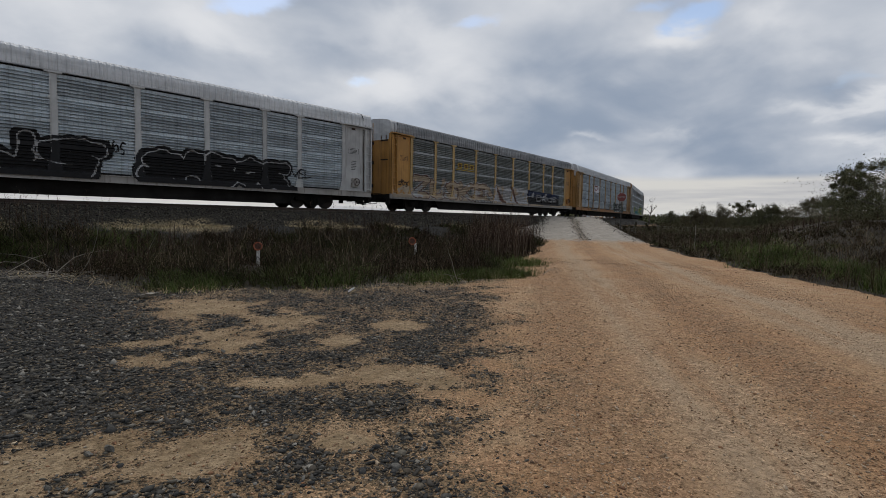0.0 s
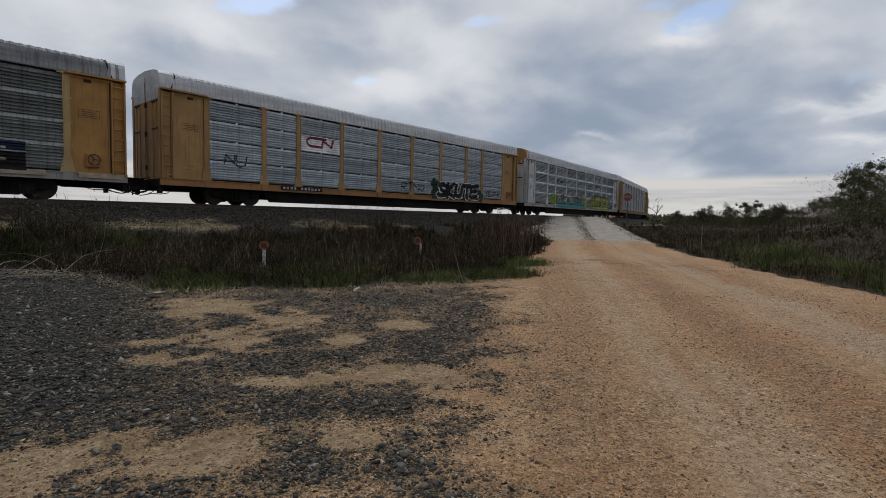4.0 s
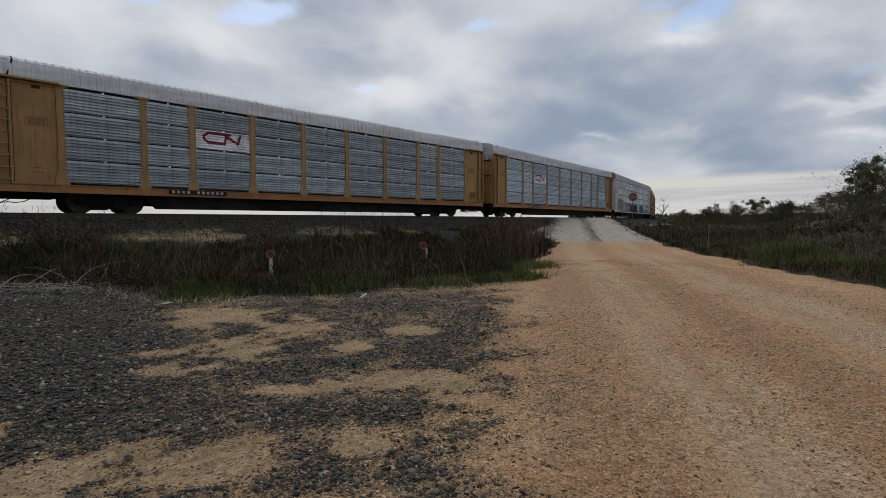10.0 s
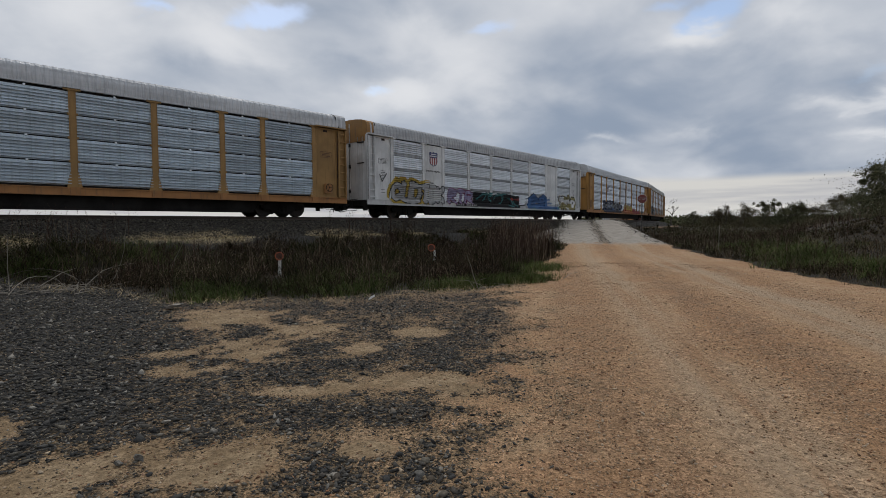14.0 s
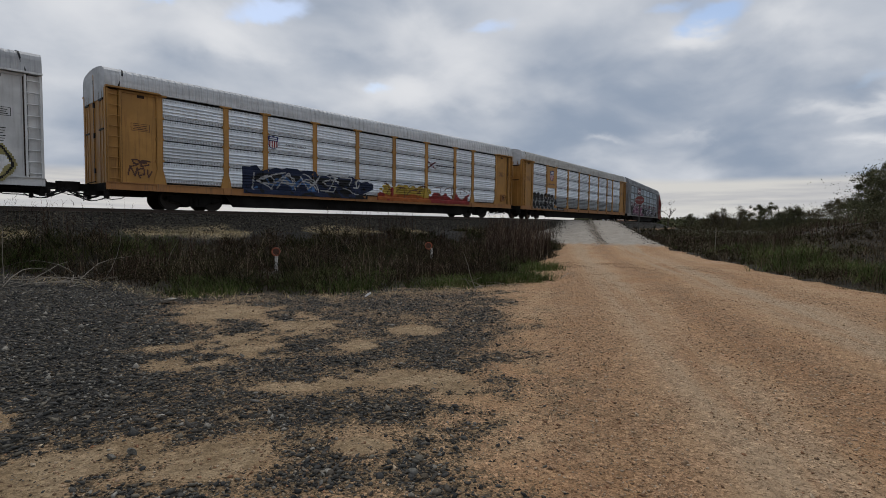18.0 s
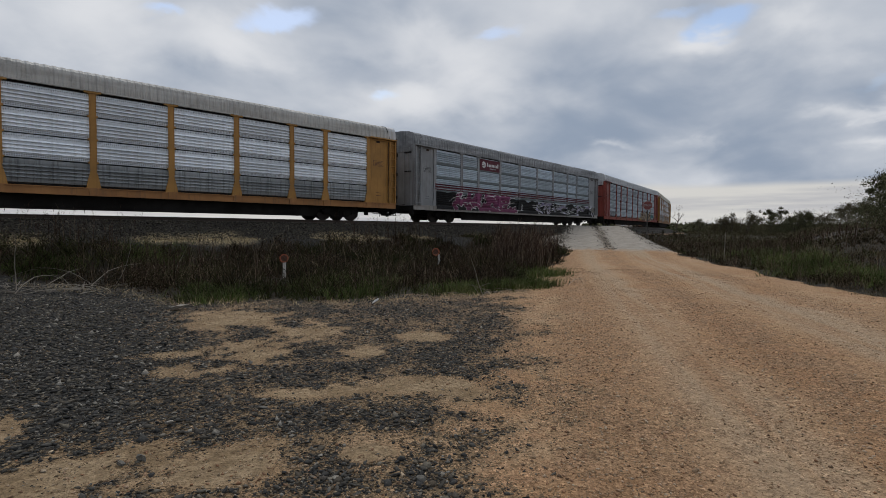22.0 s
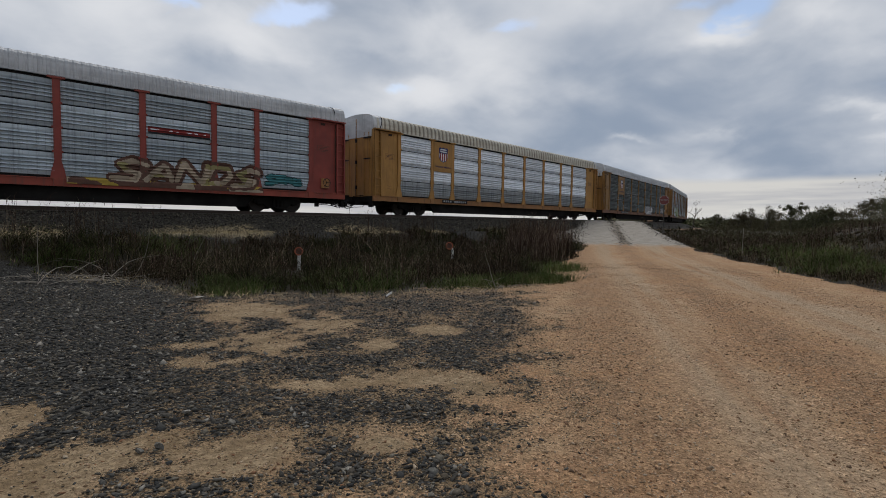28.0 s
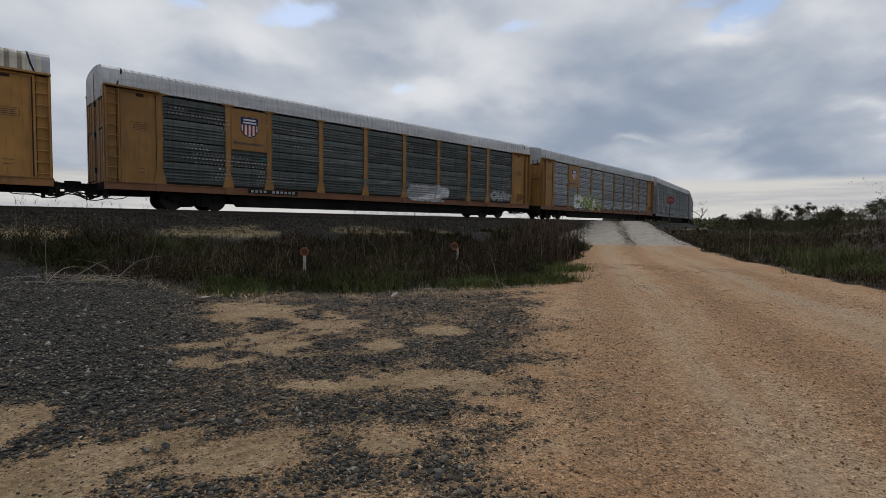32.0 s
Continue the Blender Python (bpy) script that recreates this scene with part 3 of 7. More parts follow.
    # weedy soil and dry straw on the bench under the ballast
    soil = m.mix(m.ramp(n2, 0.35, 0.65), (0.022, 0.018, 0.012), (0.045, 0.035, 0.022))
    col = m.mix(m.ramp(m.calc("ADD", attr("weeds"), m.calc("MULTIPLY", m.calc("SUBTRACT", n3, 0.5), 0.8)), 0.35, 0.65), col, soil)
    straw = m.mix(m.ramp(n3, 0.4, 0.6), (0.28, 0.215, 0.12), (0.50, 0.40, 0.235))
    col = m.mix(m.calc("MULTIPLY", attr("straw"), m.ramp(n3, 0.42, 0.58)), col, straw)
    firm = m.ramp(pale, 0.0, 1.0, 1.0, 0.25)
    m.bump(m.calc("MULTIPLY", firm, m.calc("ADD", m.calc("MULTIPLY", pebble.outputs["Distance"], 0.7), m.calc("ADD", n3, m.calc("MULTIPLY", n4, 0.6)))), 1.0, 0.03)
    return m.done(col, 0.92, 0.0, 0.2)


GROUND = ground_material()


def build_ground():
    az = np.radians(np.concatenate([np.arange(-8, 98, 0.28), np.arange(98, 352, 3.0)]))
    rad, r = [], 0.6
    while r < 4200:
        rad.append(r)
        r *= 1.017 if r < 75 else 1.06
    rad = np.array(rad)
    A, R = np.meshgrid(az, rad)
    x, y = EYE.x + R * np.sin(A), EYE.y + R * np.cos(A)
    z = height(x, y)
    z = np.where(R > 400, z + (0.3 - z) * step(R, 400, 800), z)
    na, nr = len(az), len(rad)
    x, y, z = np.append(x, EYE.x), np.append(y, EYE.y), np.append(z, height(EYE.x, EYE.y))
    faces = []
    for i in range(nr - 1):
        for j in range(na):
            k = (j + 1) % na
            faces.append((i * na + j, (i + 1) * na + j, (i + 1) * na + k, i * na + k))
    faces += [(nr * na, j, (j + 1) % na) for j in range(na)]
    me = bpy.data.meshes.new("ground")
    me.from_pydata(np.stack([x, y, z], 1).tolist(), [], faces)
    me.materials.append(GROUND)
    me.polygons.foreach_set("use_smooth", [True] * len(me.polygons))
    q = aside(x, y)
    u, w = road_place(x, y)
    off_road = step(np.abs(w) - road_half(u), -0.2, 0.5)
    inside = left_of(x, y, STONE_EDGE)
    sand = np.maximum(spots_of(SAND, x, y, ragged(x, y)), 0.7 * step(inside + 0.8 * (grain(x, y, 0.8, 66) - 0.5), 0.0, 1.4))
    d2 = np.abs(aside2(x, y)[0])
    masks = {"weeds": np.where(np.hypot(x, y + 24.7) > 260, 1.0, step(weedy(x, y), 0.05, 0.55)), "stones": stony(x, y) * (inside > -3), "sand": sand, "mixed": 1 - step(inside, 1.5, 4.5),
             "ballast": np.maximum((1 - step(np.abs(q), 3.2, 3.8)), (1 - step(d2, 1.8, 2.6)) * (x > 36)) * off_road,
             "straw": strawy(x, y) * off_road}
    for name, values in masks.items():
        me.attributes.new(name, "FLOAT", "POINT").data.foreach_set("value", np.asarray(values, np.float32))
    ob = new("ground", me)
    return tagged(ob, "dirt ground with gravel road and weedy railway banks", "ground", kind="structure")


build_ground()

# ---- tracks ----
RAIL_STEEL = paint("rusty_rail_steel", (0.055, 0.036, 0.026), wear=0.4, rough=0.5)
TIE_WOOD = paint("tarred_tie_wood", (0.045, 0.036, 0.030), wear=0.2, rough=0.9)
HEAD = [(-0.07, -0.17), (0.07, -0.17), (0.07, -0.155), (0.012, -0.14), (0.012, -0.045), (0.036, -0.03), (0.036, -0.004), (0.028, 0.0),
        (-0.028, 0.0), (-0.036, -0.004), (-0.036, -0.03), (-0.012, -0.045), (-0.012, -0.14), (-0.07, -0.155)]


def rail_mesh(places):
    """A rail along places (x, y, heading)."""
    g = Geo()
    n = len(HEAD)
    for x, y, a in places:
        g.v.extend([(x - o * math.sin(a), y + o * math.cos(a), RAIL + h) for o, h in HEAD])
    for i in range(len(places) - 1):
        for j in range(n):
            g.f.append((i * n + j, i * n + (j + 1) % n, (i + 1) * n + (j + 1) % n, (i + 1) * n + j))
            g.m.append(0)
    g.f += [tuple(range(n)), tuple(range(len(g.v) - 1, len(g.v) - n - 1, -1))]
    g.m += [0, 0]
    return g


def build_track(name, label, along, s0, s1, near0, near1):
    tr = thing(name, label, "railway track", kind="structure")
    ss = np.arange(s0, s1, 4.0)
    for off in (-0.7535, 0.7535):
        pts = []
        for s in ss:
            x, y, a = along(s)
            pts.append((x - off * math.sin(a), y + off * math.cos(a), a))
        part("rail", rail_mesh(pts), RAIL_STEEL, tr)
    tie = Geo()
    tie.chamfer(-0.11, 0.11, -1.3, 1.3, -0.30, -0.165, 0.015)
    me = tie.mesh("tie", TIE_WOOD)
    for s in np.arange(near0, near1, 0.55):
        x, y, a = along(s)
        part("tie", me, None, tr, at=pose(x, y, RAIL, 0, 0, math.degrees(a)))
    return tr


def side_track(s):
    return SIDE_AT[0] + s * SIDE_DIR[0], SIDE_AT[1] + s * SIDE_DIR[1], math.atan2(SIDE_DIR[1], SIDE_DIR[0])


build_track("railway_track", "rusty steel rails on dark ties over grey ballast", track, -420, 620, -4, 62)
build_track("branch_track", "rusty rails of a second track on a weedy bank", side_track, -14, 260, -12, 40)

# ---- freight cars ----


def punched_sheet():
    """Dull steel sheet with rows of small punched holes."""
    m = Nodes("punched_dull_steel")
    c = m.coords()
    holes = m.node("ShaderNodeTexVoronoi", Vector=m.coords((1, 1, 1.15)), Scale=15.0, Randomness=0.0)
    holes.voronoi_dimensions = "3D"
    base = m.mix(m.ramp(m.noise(c, 1.6, 5, 0.6), 0.35, 0.65), (0.50, 0.54, 0.58), (0.66, 0.70, 0.74))
    base = m.mix(m.ramp(holes.outputs["Distance"], 0.40, 0.30), base, (0.22, 0.232, 0.245))
    m.bump(m.noise(c, 45, 3), 0.12, 0.003)
    return m.done(base, 0.55, 0.1, 0.4)


PUNCHED = punched_sheet()
ROOF_STAIN = galvanised("brown_stained_roof_sheet", (0.27, 0.235, 0.185), (0.19, 0.165, 0.13), 0.3, 0.65, 0.05)
SEAM = paint("rusty_dark_seam", (0.030, 0.016, 0.010), wear=0.6, rough=0.85)

HALF = 13.45                   # half the length of a car's body
EDGES = [-11.5, -8.75, -6.85, -4.11, -1.37, 1.37, 4.11, 6.85, 8.75, 11.5]
EDGES_OLD = [-11.5, -9.08, -7.05, -4.24, -1.49, 1.27, 4.08, 6.85, 8.75, 11.5]   # an older car, posts set unevenly
WALL0, WALL1 = 1.10, 4.58      # foot and head of the side panels
FACE = -1.44                   # their outer face


def profile(rib):
    """Section of one side panel: how high on it, 0 to 1, and how far it stands out."""
    if rib is False:
        # ribs between two punched strips, and a gap above
        out = [(0.0, -0.03), (0.02, 0.0), (0.17, 0.012)]
        for i in range(4):
            for o, d in ((0.06, 0.0), (0.14, 0.066), (0.58, 0.020), (0.64, 0.0)):
                out.append((0.185 + 0.60 * (i + o) / 4, d))
        return out + [(0.81, 0.012), (0.940, 0.010), (0.952, -0.015)]
    out = [(0.0, -0.01)]
    count, lo, hi, top = {True: (6, 0.10, 0.93, 0.985), "fine": (7, 0.03, 0.925, 0.950)}[rib]
    for i in range(count):
        for o, d in ((0.04, 0.0), (0.16, 0.066), (0.40, 0.066), (0.60, 0.0)):
            out.append((lo + (hi - lo) * (i + o) / count, d))
    return out + [(hi + 0.01, 0.0), (top, -0.005)]


def panel_mesh(width, rib, mat, cache={}):
    key = (round(width, 2), rib, mat.name)
    if key in cache:
        return cache[key]
    h = (WALL1 - WALL0) / 4
    g = Geo()
    x0, x1 = -width / 2 + 0.02, width / 2 - 0.02
    prof = [(-d, k * h) for k, d in profile(rib)]
    n = len(prof)
    vs = [(x0, y, z) for y, z in prof] + [(x1, y, z) for y, z in prof]
    for i in range(n - 1):
        g.add([vs[i], vs[n + i], vs[n + i + 1], vs[i + 1]], [(0, 1, 2, 3)], 1 if rib is False and i in (1, n - 3) else 0)
    top = prof[-1][1]
    b = [(x0, 0.03, 0.0), (x0, 0.03, top), (x1, 0.03, 0.0), (x1, 0.03, top)]
    g.add(b, [(0, 1, 3, 2)])
    g.add([vs[0], b[0], b[2], vs[n]], [(0, 1, 2, 3)])
    g.add([vs[n - 1], vs[2 * n - 1], b[3], b[1]], [(0, 1, 2, 3)])
    if rib == "fine":
        # clip that ties the sheet to the one above
        g.box(-0.035, 0.035, -0.075, 0.0, h * 0.93, h * 1.0, 1)
    cache[key] = g.mesh("panel", [mat, PUNCHED if mat is GALV_BRIGHT else GALV_BRIGHT if rib == "fine" else mat])
    return cache[key]


def post_mesh(mat, flare, cache={}):
    key = (mat.name, flare)
    if key not in cache:
        g = Geo()
        z0, z1 = 1.02, 4.62
        w, b = 0.105, 0.105 + flare
        out = [(-b, z0), (b, z0), (b * 0.8, z0 + 0.3), (w, z0 + 0.62), (w, z1), (-w, z1), (-w, z0 + 0.62), (-b * 0.8, z0 + 0.3)]
        g.prism(out, -0.035, 0.06)
        for s in (-1, 1):
            g.box(s * w - 0.012, s * w + 0.012, -0.047, -0.035, z0 + 0.7, z1 - 0.02)
        for k in range(4):
            z = WALL0 + (k + 1) * (WALL1 - WALL0) / 4
            for s in (-1, 1):
                g.box(s * (w + 0.03) - 0.03, s * (w + 0.03) + 0.03, -0.05, 0.0, z - 0.035, z + 0.035)
        g.box(-0.27, 0.27, -0.07, 0.0, z1 - 0.05, z1 + 0.03)
        cache[key] = g.mesh("post", mat)
    return cache[key]


ARCH = [(1.50, 4.66), (1.49, 4.90), (1.468, 5.10), (1.42, 5.25), (1.30, 5.355), (1.02, 5.435), (0.52, 5.495), (0.0, 5.52)]
ARCH = ARCH + [(-y, z) for y, z in ARCH[-2::-1]]


def roof_mesh(mat, cache={}):
    if mat.name not in cache:
        g = Geo()
        n = len(ARCH)
        xs, x, up = [], -HALF + 0.25, True
        pitch = 0.34 if mat is ROOF_CREAM else 0.26
        while x < HALF - 0.25:
            xs += [(x, 0.0), (x + 0.04, 0.020), (x + pitch * 0.5, 0.020), (x + pitch * 0.5 + 0.04, 0.0)]
            x += pitch
        xs.append((HALF - 0.25, 0.0))
        for x, o in xs:
            g.v.extend([(x, y * (1 + o * 1.0), z + o * (z - 4.6) * 0.7) for y, z in ARCH])
        for i in range(len(xs) - 1):
            for j in range(n - 1):
                g.f.append((i * n + j, (i + 1) * n + j, (i + 1) * n + j + 1, i * n + j + 1))
                g.m.append(1 if i % 4 == 3 and mat is ROOF_CREAM else 0)
        cache[mat.name] = g.mesh("roof", [mat, ROOF_STAIN])
    return cache[mat.name]


def ladder_geo(x0, x1):
    g = Geo()
    for x in (x0, x1):
        g.box(x - 0.03, x + 0.03, -1.61, -1.55, 1.0, 4.55)
        for z in (1.1, 2.8, 4.4):
            g.box(x - 0.015, x + 0.015, -1.56, -1.45, z, z + 0.04)
    for i in range(9):
        z = 1.15 + i * 0.40
        g.tube((x0, -1.585, z), (x1, -1.585, z), 0.022, k=5)
    return g


def end_geo(flip):
    """End of the car: the arched door leaves with ribs, between the corner posts."""
    g = Geo()
    body = [(-1.36, 0.95), (1.36, 0.95)] + [(y * 0.93, z - 0.03) for y, z in ARCH]
    g.slab(body, HALF - 0.16, HALF - 0.06)
    return g


def end_rib_geo():
    g = Geo()
    g.box(HALF - 0.06, HALF - 0.02, -0.03, 0.03, 1.0, 5.3)
    for y in (-1.1, -0.7, 0.7, 1.1):
        g.box(HALF - 0.06, HALF - 0.035, y - 0.05, y + 0.05, 1.0, 4.5)
    return g


def end_cap_geo():
    """Pale upper part of the end, above the yellow doors."""
    g = Geo()
    top = [(y * 0.995, 4.6 + (z - 4.6) * 0.995) for y, z in ARCH]
    low = [(-1.40, 4.25), (1.40, 4.25)]
    g.slab(low + top, HALF - 0.09, HALF - 0.035)
    return g


def hood_geo():
    """Short smooth roof hood that closes the roof at the end."""
    g = Geo()
    n = len(ARCH)
    for x, s in ((HALF - 0.62, 1.014), (HALF - 0.03, 1.014), (HALF - 0.03, 0.985)):
        g.v.extend([(x, y * s, 4.6 + (z - 4.6) * s + 0.012) for y, z in ARCH])
    for i in range(2):
        for j in range(n - 1):
            g.f.append((i * n + j, (i + 1) * n + j, (i + 1) * n + j + 1, i * n + j + 1))
            g.m.append(0)
    return g


def bogie(parent, x):
    b = part("bogie", bogie_mesh(), None, parent, "black cast steel truck with coil springs", pose(x, 0, 0))
    axles = []
    for dx in (-0.89, 0.89):
        axles.append(part("wheelset", wheelset_mesh(), None, b, at=pose(dx, 0, 0.457)))
    return axles


def bogie_mesh(cache={}):
    if not cache:
        g = Geo()
        for s in (-1, 1):
            y0, y1 = s * 0.98 - 0.06, s * 0.98 + 0.06
            out = [(-1.15, 0.40), (-0.75, 0.40), (-0.45, 0.16), (0.45, 0.16), (0.75, 0.40), (1.15, 0.40), (1.15, 0.56), (0.8, 0.62), (0.4, 0.80), (-0.4, 0.80), (-0.8, 0.62), (-1.15, 0.56)]
            g.prism(out, y0, y1)
            for dx in (-0.89, 0.89):
                g.box(dx - 0.14, dx + 0.14, y0 - 0.02, y1 + 0.02, 0.34, 0.58)
                g.tube((dx, y0 - 0.03, 0.457), (dx, y1 + 0.03, 0.457), 0.09, k=10)
            for dx in (-0.2, 0.0, 0.2):
                g.tube((dx, s * 1.05, 0.24), (dx, s * 1.05, 0.55), 0.07, k=8)
        g.box(-0.22, 0.22, -1.1, 1.1, 0.50, 0.72)
        g.tube((0, 0, 0.6), (0, 0, 0.9), 0.2)
        cache["m"] = g.mesh("bogie", BLACK_STEEL)
    return cache["m"]


def wheelset_mesh(cache={}):
    if not cache:
        g = Geo()
        for s in (-1, 1):
            g.tube((0, s * 0.70, 0), (0, s * 0.81, 0), 0.457, 0.45, 24)
            g.tube((0, s * 0.665, 0), (0, s * 0.70, 0), 0.485, 0.485, 24)
            g.tube((0, s * 0.81, 0), (0, s * 0.84, 0), 0.16, 0.13, 12)
            for i in range(3):
                a = 2 * math.pi * i / 3
                g.tube((0.28 * math.cos(a), s * 0.81, 0.28 * math.sin(a)), (0.28 * math.cos(a), s * 0.822, 0.28 * math.sin(a)), 0.05, k=6)
        g.tube((0, -0.95, 0), (0, 0.95, 0), 0.085, k=10)
        cache["m"] = g.mesh("wheelset", WHEEL_STEEL)
    return cache["m"]


MESHES = {}


def kept(key, build):
    if key not in MESHES:
        MESHES[key] = build()
    return MESHES[key]


AXLES = []


def freight_car(label, post, panel, roof, end, sill, cap=None, rib=False, flare=0.13, plain_bays=(), edges=EDGES, category="freight car"):
    car = thing("autorack_car", label, category, group="cars of the freight train")

    # frame
    def frame_geo():
        g = Geo()
        g.box(-HALF + 0.3, HALF - 0.3, -0.42, 0.42, 0.55, 0.98)
        g.prism([(-8.8, 0.80), (-8.3, 0.18), (8.3, 0.18), (8.8, 0.80)], -1.25, -1.15)
        g.prism([(-8.8, 0.80), (-8.3, 0.36), (8.3, 0.36), (8.8, 0.80)], 1.15, 1.25)
        g.box(-HALF + 0.1, HALF - 0.1, -1.4, 1.4, 0.98, 1.06)
        for x in np.arange(-12, 12.1, 2.0):
            g.box(x - 0.08, x + 0.08, -1.3, 1.3, 0.68, 0.98)
        return g.mesh("underframe", BLACK_STEEL)

    part("underframe", kept("frame", frame_geo), None, car, "black steel underframe")

    def sill_geo():
        g = Geo()
        g.box(-HALF + 0.02, HALF - 0.02, -0.05, 0.05, 0.72, 1.02)
        g.box(-HALF + 0.02, HALF - 0.02, -0.09, -0.05, 0.985, 1.02)
        g.box(-HALF + 0.02, HALF - 0.02, -0.09, -0.05, 0.72, 0.75)
        for x in EDGES:
            g.box(x - 0.16, x + 0.16, -0.085, -0.05, 0.75, 0.985)
        return g.mesh("side_sill", sill)

    for s in (0, 180):
        part("side_sill", kept(("sill", sill.name), sill_geo), None, car, at=pose(0, -1.48 if s == 0 else 1.48, 0, 0, 0, s))

    # near-black sheet added behind the panels, standing in for shade in their gaps
    def shade_sheet_geo():
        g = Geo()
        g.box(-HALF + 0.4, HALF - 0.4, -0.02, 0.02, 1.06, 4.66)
        return g.mesh("inner_screen", INSIDE_SHADE)

    # loading decks, coloured as dark as the shade inside
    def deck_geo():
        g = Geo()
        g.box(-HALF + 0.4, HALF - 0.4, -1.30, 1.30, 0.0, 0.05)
        return g.mesh("deck", INSIDE_SHADE)

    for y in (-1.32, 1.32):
        part("inner_screen", kept("shade_sheet", shade_sheet_geo), None, car, at=pose(0, y, 0))
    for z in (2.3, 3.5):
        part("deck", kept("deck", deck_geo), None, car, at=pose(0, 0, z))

    def top_geo():
        g = Geo()
        g.box(-HALF + 0.1, HALF - 0.1, -0.06, 0.07, 4.625, 4.668)
        return g.mesh("top_rail", roof)

    for s in (0, 180):
        part("top_rail", kept(("top", roof.name), top_geo), None, car, at=pose(0, -1.48 if s == 0 else 1.48, 0, 0, 0, s))
    part("roof", roof_mesh(roof), None, car, "ribbed sheet roof")
    h = (WALL1 - WALL0) / 4
    for k, (a, b) in enumerate(zip(edges, edges[1:])):
        w = b - a - 0.17
        for r in range(4):
            z = WALL0 + r * h
            if k in plain_bays:
                if r in (0, 1):
                    part("side_door", kept(("plain", round(w, 2), post.name), lambda w=w: plain_panel(w / 2 - 0.01, 4 * h, post)), None, car, "smooth tall door leaf", at=pose((a + b) / 2 + (r - 0.5) * w / 2, FACE, WALL0))
            else:
                part("panel", panel_mesh(w, rib, GALV_DULL if r == 0 and roof in (ROOF_CREAM, ROOF_PALE) else panel), None, car, at=pose((a + b) / 2, FACE, z))
        if rib is True and k not in plain_bays:
            for r in range(1, 4):
                part("side_band", kept(("band", round(w, 2), post.name, panel.name), lambda w=w: band_mesh(w, {WHITE_PAINT: GALV_DULL, GREY_MID: BAND_DARK, TAN: GALV_DULL}.get(post, GALV_CLEAN if panel is GALV_DULL else GALV))), None, car, at=pose((a + b) / 2, FACE, WALL0 + r * h))
    for k, (a, b) in enumerate(zip(edges, edges[1:])):
        part("far_panel", kept(("far", round(b - a, 2), panel.name), lambda a=a, b=b: far_panel(b - a - 0.17, panel)), None, car, at=pose((a + b) / 2, -FACE, 0, 0, 0, 180))
    for x in edges:
        part("post", post_mesh(post, flare), None, car, at=pose(x, -1.47, 0))
        part("post", post_mesh(post, flare), None, car, at=pose(x, 1.47, 0, 0, 0, 180))

    def door_geo():
        g = Geo()
        g.box(11.62, 12.86, -1.46, -1.42, 1.08, 4.52)
        g.box(11.62, 12.9, -1.50, -1.40, 4.50, 4.585)
        g.box(12.82, 12.90, -1.49, -1.40, 1.02, 4.52)
        g.box(11.6, 12.9, -1.48, -1.44, 1.02, 1.12)
        for z in (1.9, 3.2):
            g.box(11.66, 12.8, -1.466, -1.46, z, z + 0.01)
        return g.mesh("corner_door", end)

    def corner_geo():
        g = Geo()
        g.box(12.90, 12.98, -1.50, -1.36, 1.0, 4.58)
        g.box(13.0, 13.36, -1.47, -1.44, 1.0, 4.56)
        g.box(13.34, 13.42, -1.52, -1.34, 0.95, 4.6)
        return g.mesh("corner_panel", end)

    def header_geo():
        g = Geo()
        g.prism([(11.45, 4.60), (13.42, 4.60), (13.42, 4.665), (11.55, 4.665)], -1.66, -1.42)
        return g.mesh("door_header", end)

    def seam_geo():
        g = Geo()
        g.box(12.865, 12.90, -1.515, -1.44, 1.06, 4.50)
        g.box(12.05, 12.30, -1.475, -1.44, 4.38, 4.49)
        g.box(13.36, 13.385, -1.525, -1.44, 1.0, 4.56)
        return g.mesh("door_gap", SEAM)

    def latch_geo():
        g = Geo()
        g.box(HALF - 0.06, HALF - 0.014, -0.018, 0.018, 1.0, 5.1)
        for z in (1.5, 2.9, 4.1):
            g.box(HALF - 0.06, HALF - 0.004, -0.06, 0.06, z - 0.10, z + 0.10)
        for y in (-0.95, 0.95):
            g.box(HALF - 0.06, HALF - 0.010, y - 0.28, y + 0.28, 4.16, 4.23)
            g.box(HALF - 0.06, HALF - 0.018, y - 0.28, y + 0.28, 3.02, 3.08)
        return g.mesh("end_latch", BLACK)

    def joint_geo():
        g = Geo()
        n = len(ARCH)
        for x, s in ((HALF - 0.70, 1.018), (HALF - 0.64, 1.018)):
            g.v.extend([(x + 0.22 * max(0.0, 1 - (z - 4.6) / 0.9) ** 2, y * s, 4.6 + (z - 4.6) * s + 0.010) for y, z in ARCH])
        for j in range(n - 1):
            g.f.append((j, n + j, n + j + 1, j + 1))
            g.m.append(0)
        return g.mesh("roof_joint", BLACK)

    hood = roof if cap is None else cap
    for s in (0, 180):
        for name, key, build in (("corner_door", "door", door_geo), ("corner_panel", "corner", corner_geo), ("door_header", "header", header_geo), ("door_gap", "gap", seam_geo)):
            part(name, kept((key, end.name), build), None, car, at=pose(0, 0, 0, 0, 0, s))
            # the mirrored one at the other corner of the same side
            me = kept((key, end.name, "mirror"), lambda key=key, build=build: mirrored(kept((key, end.name), build)))
            part(name, me, None, car, at=pose(0, 0, 0, 0, 0, s))
        part("ladder", kept(("ladder", end.name), lambda: ladder_geo(12.93, 13.36).mesh("ladder", end)), None, car, at=pose(0, 0, 0, 0, 0, s))
        me = kept(("ladder", end.name, "mirror"), lambda: mirrored(kept(("ladder", end.name), None)))
        part("ladder", me, None, car, at=pose(0, 0, 0, 0, 0, s))
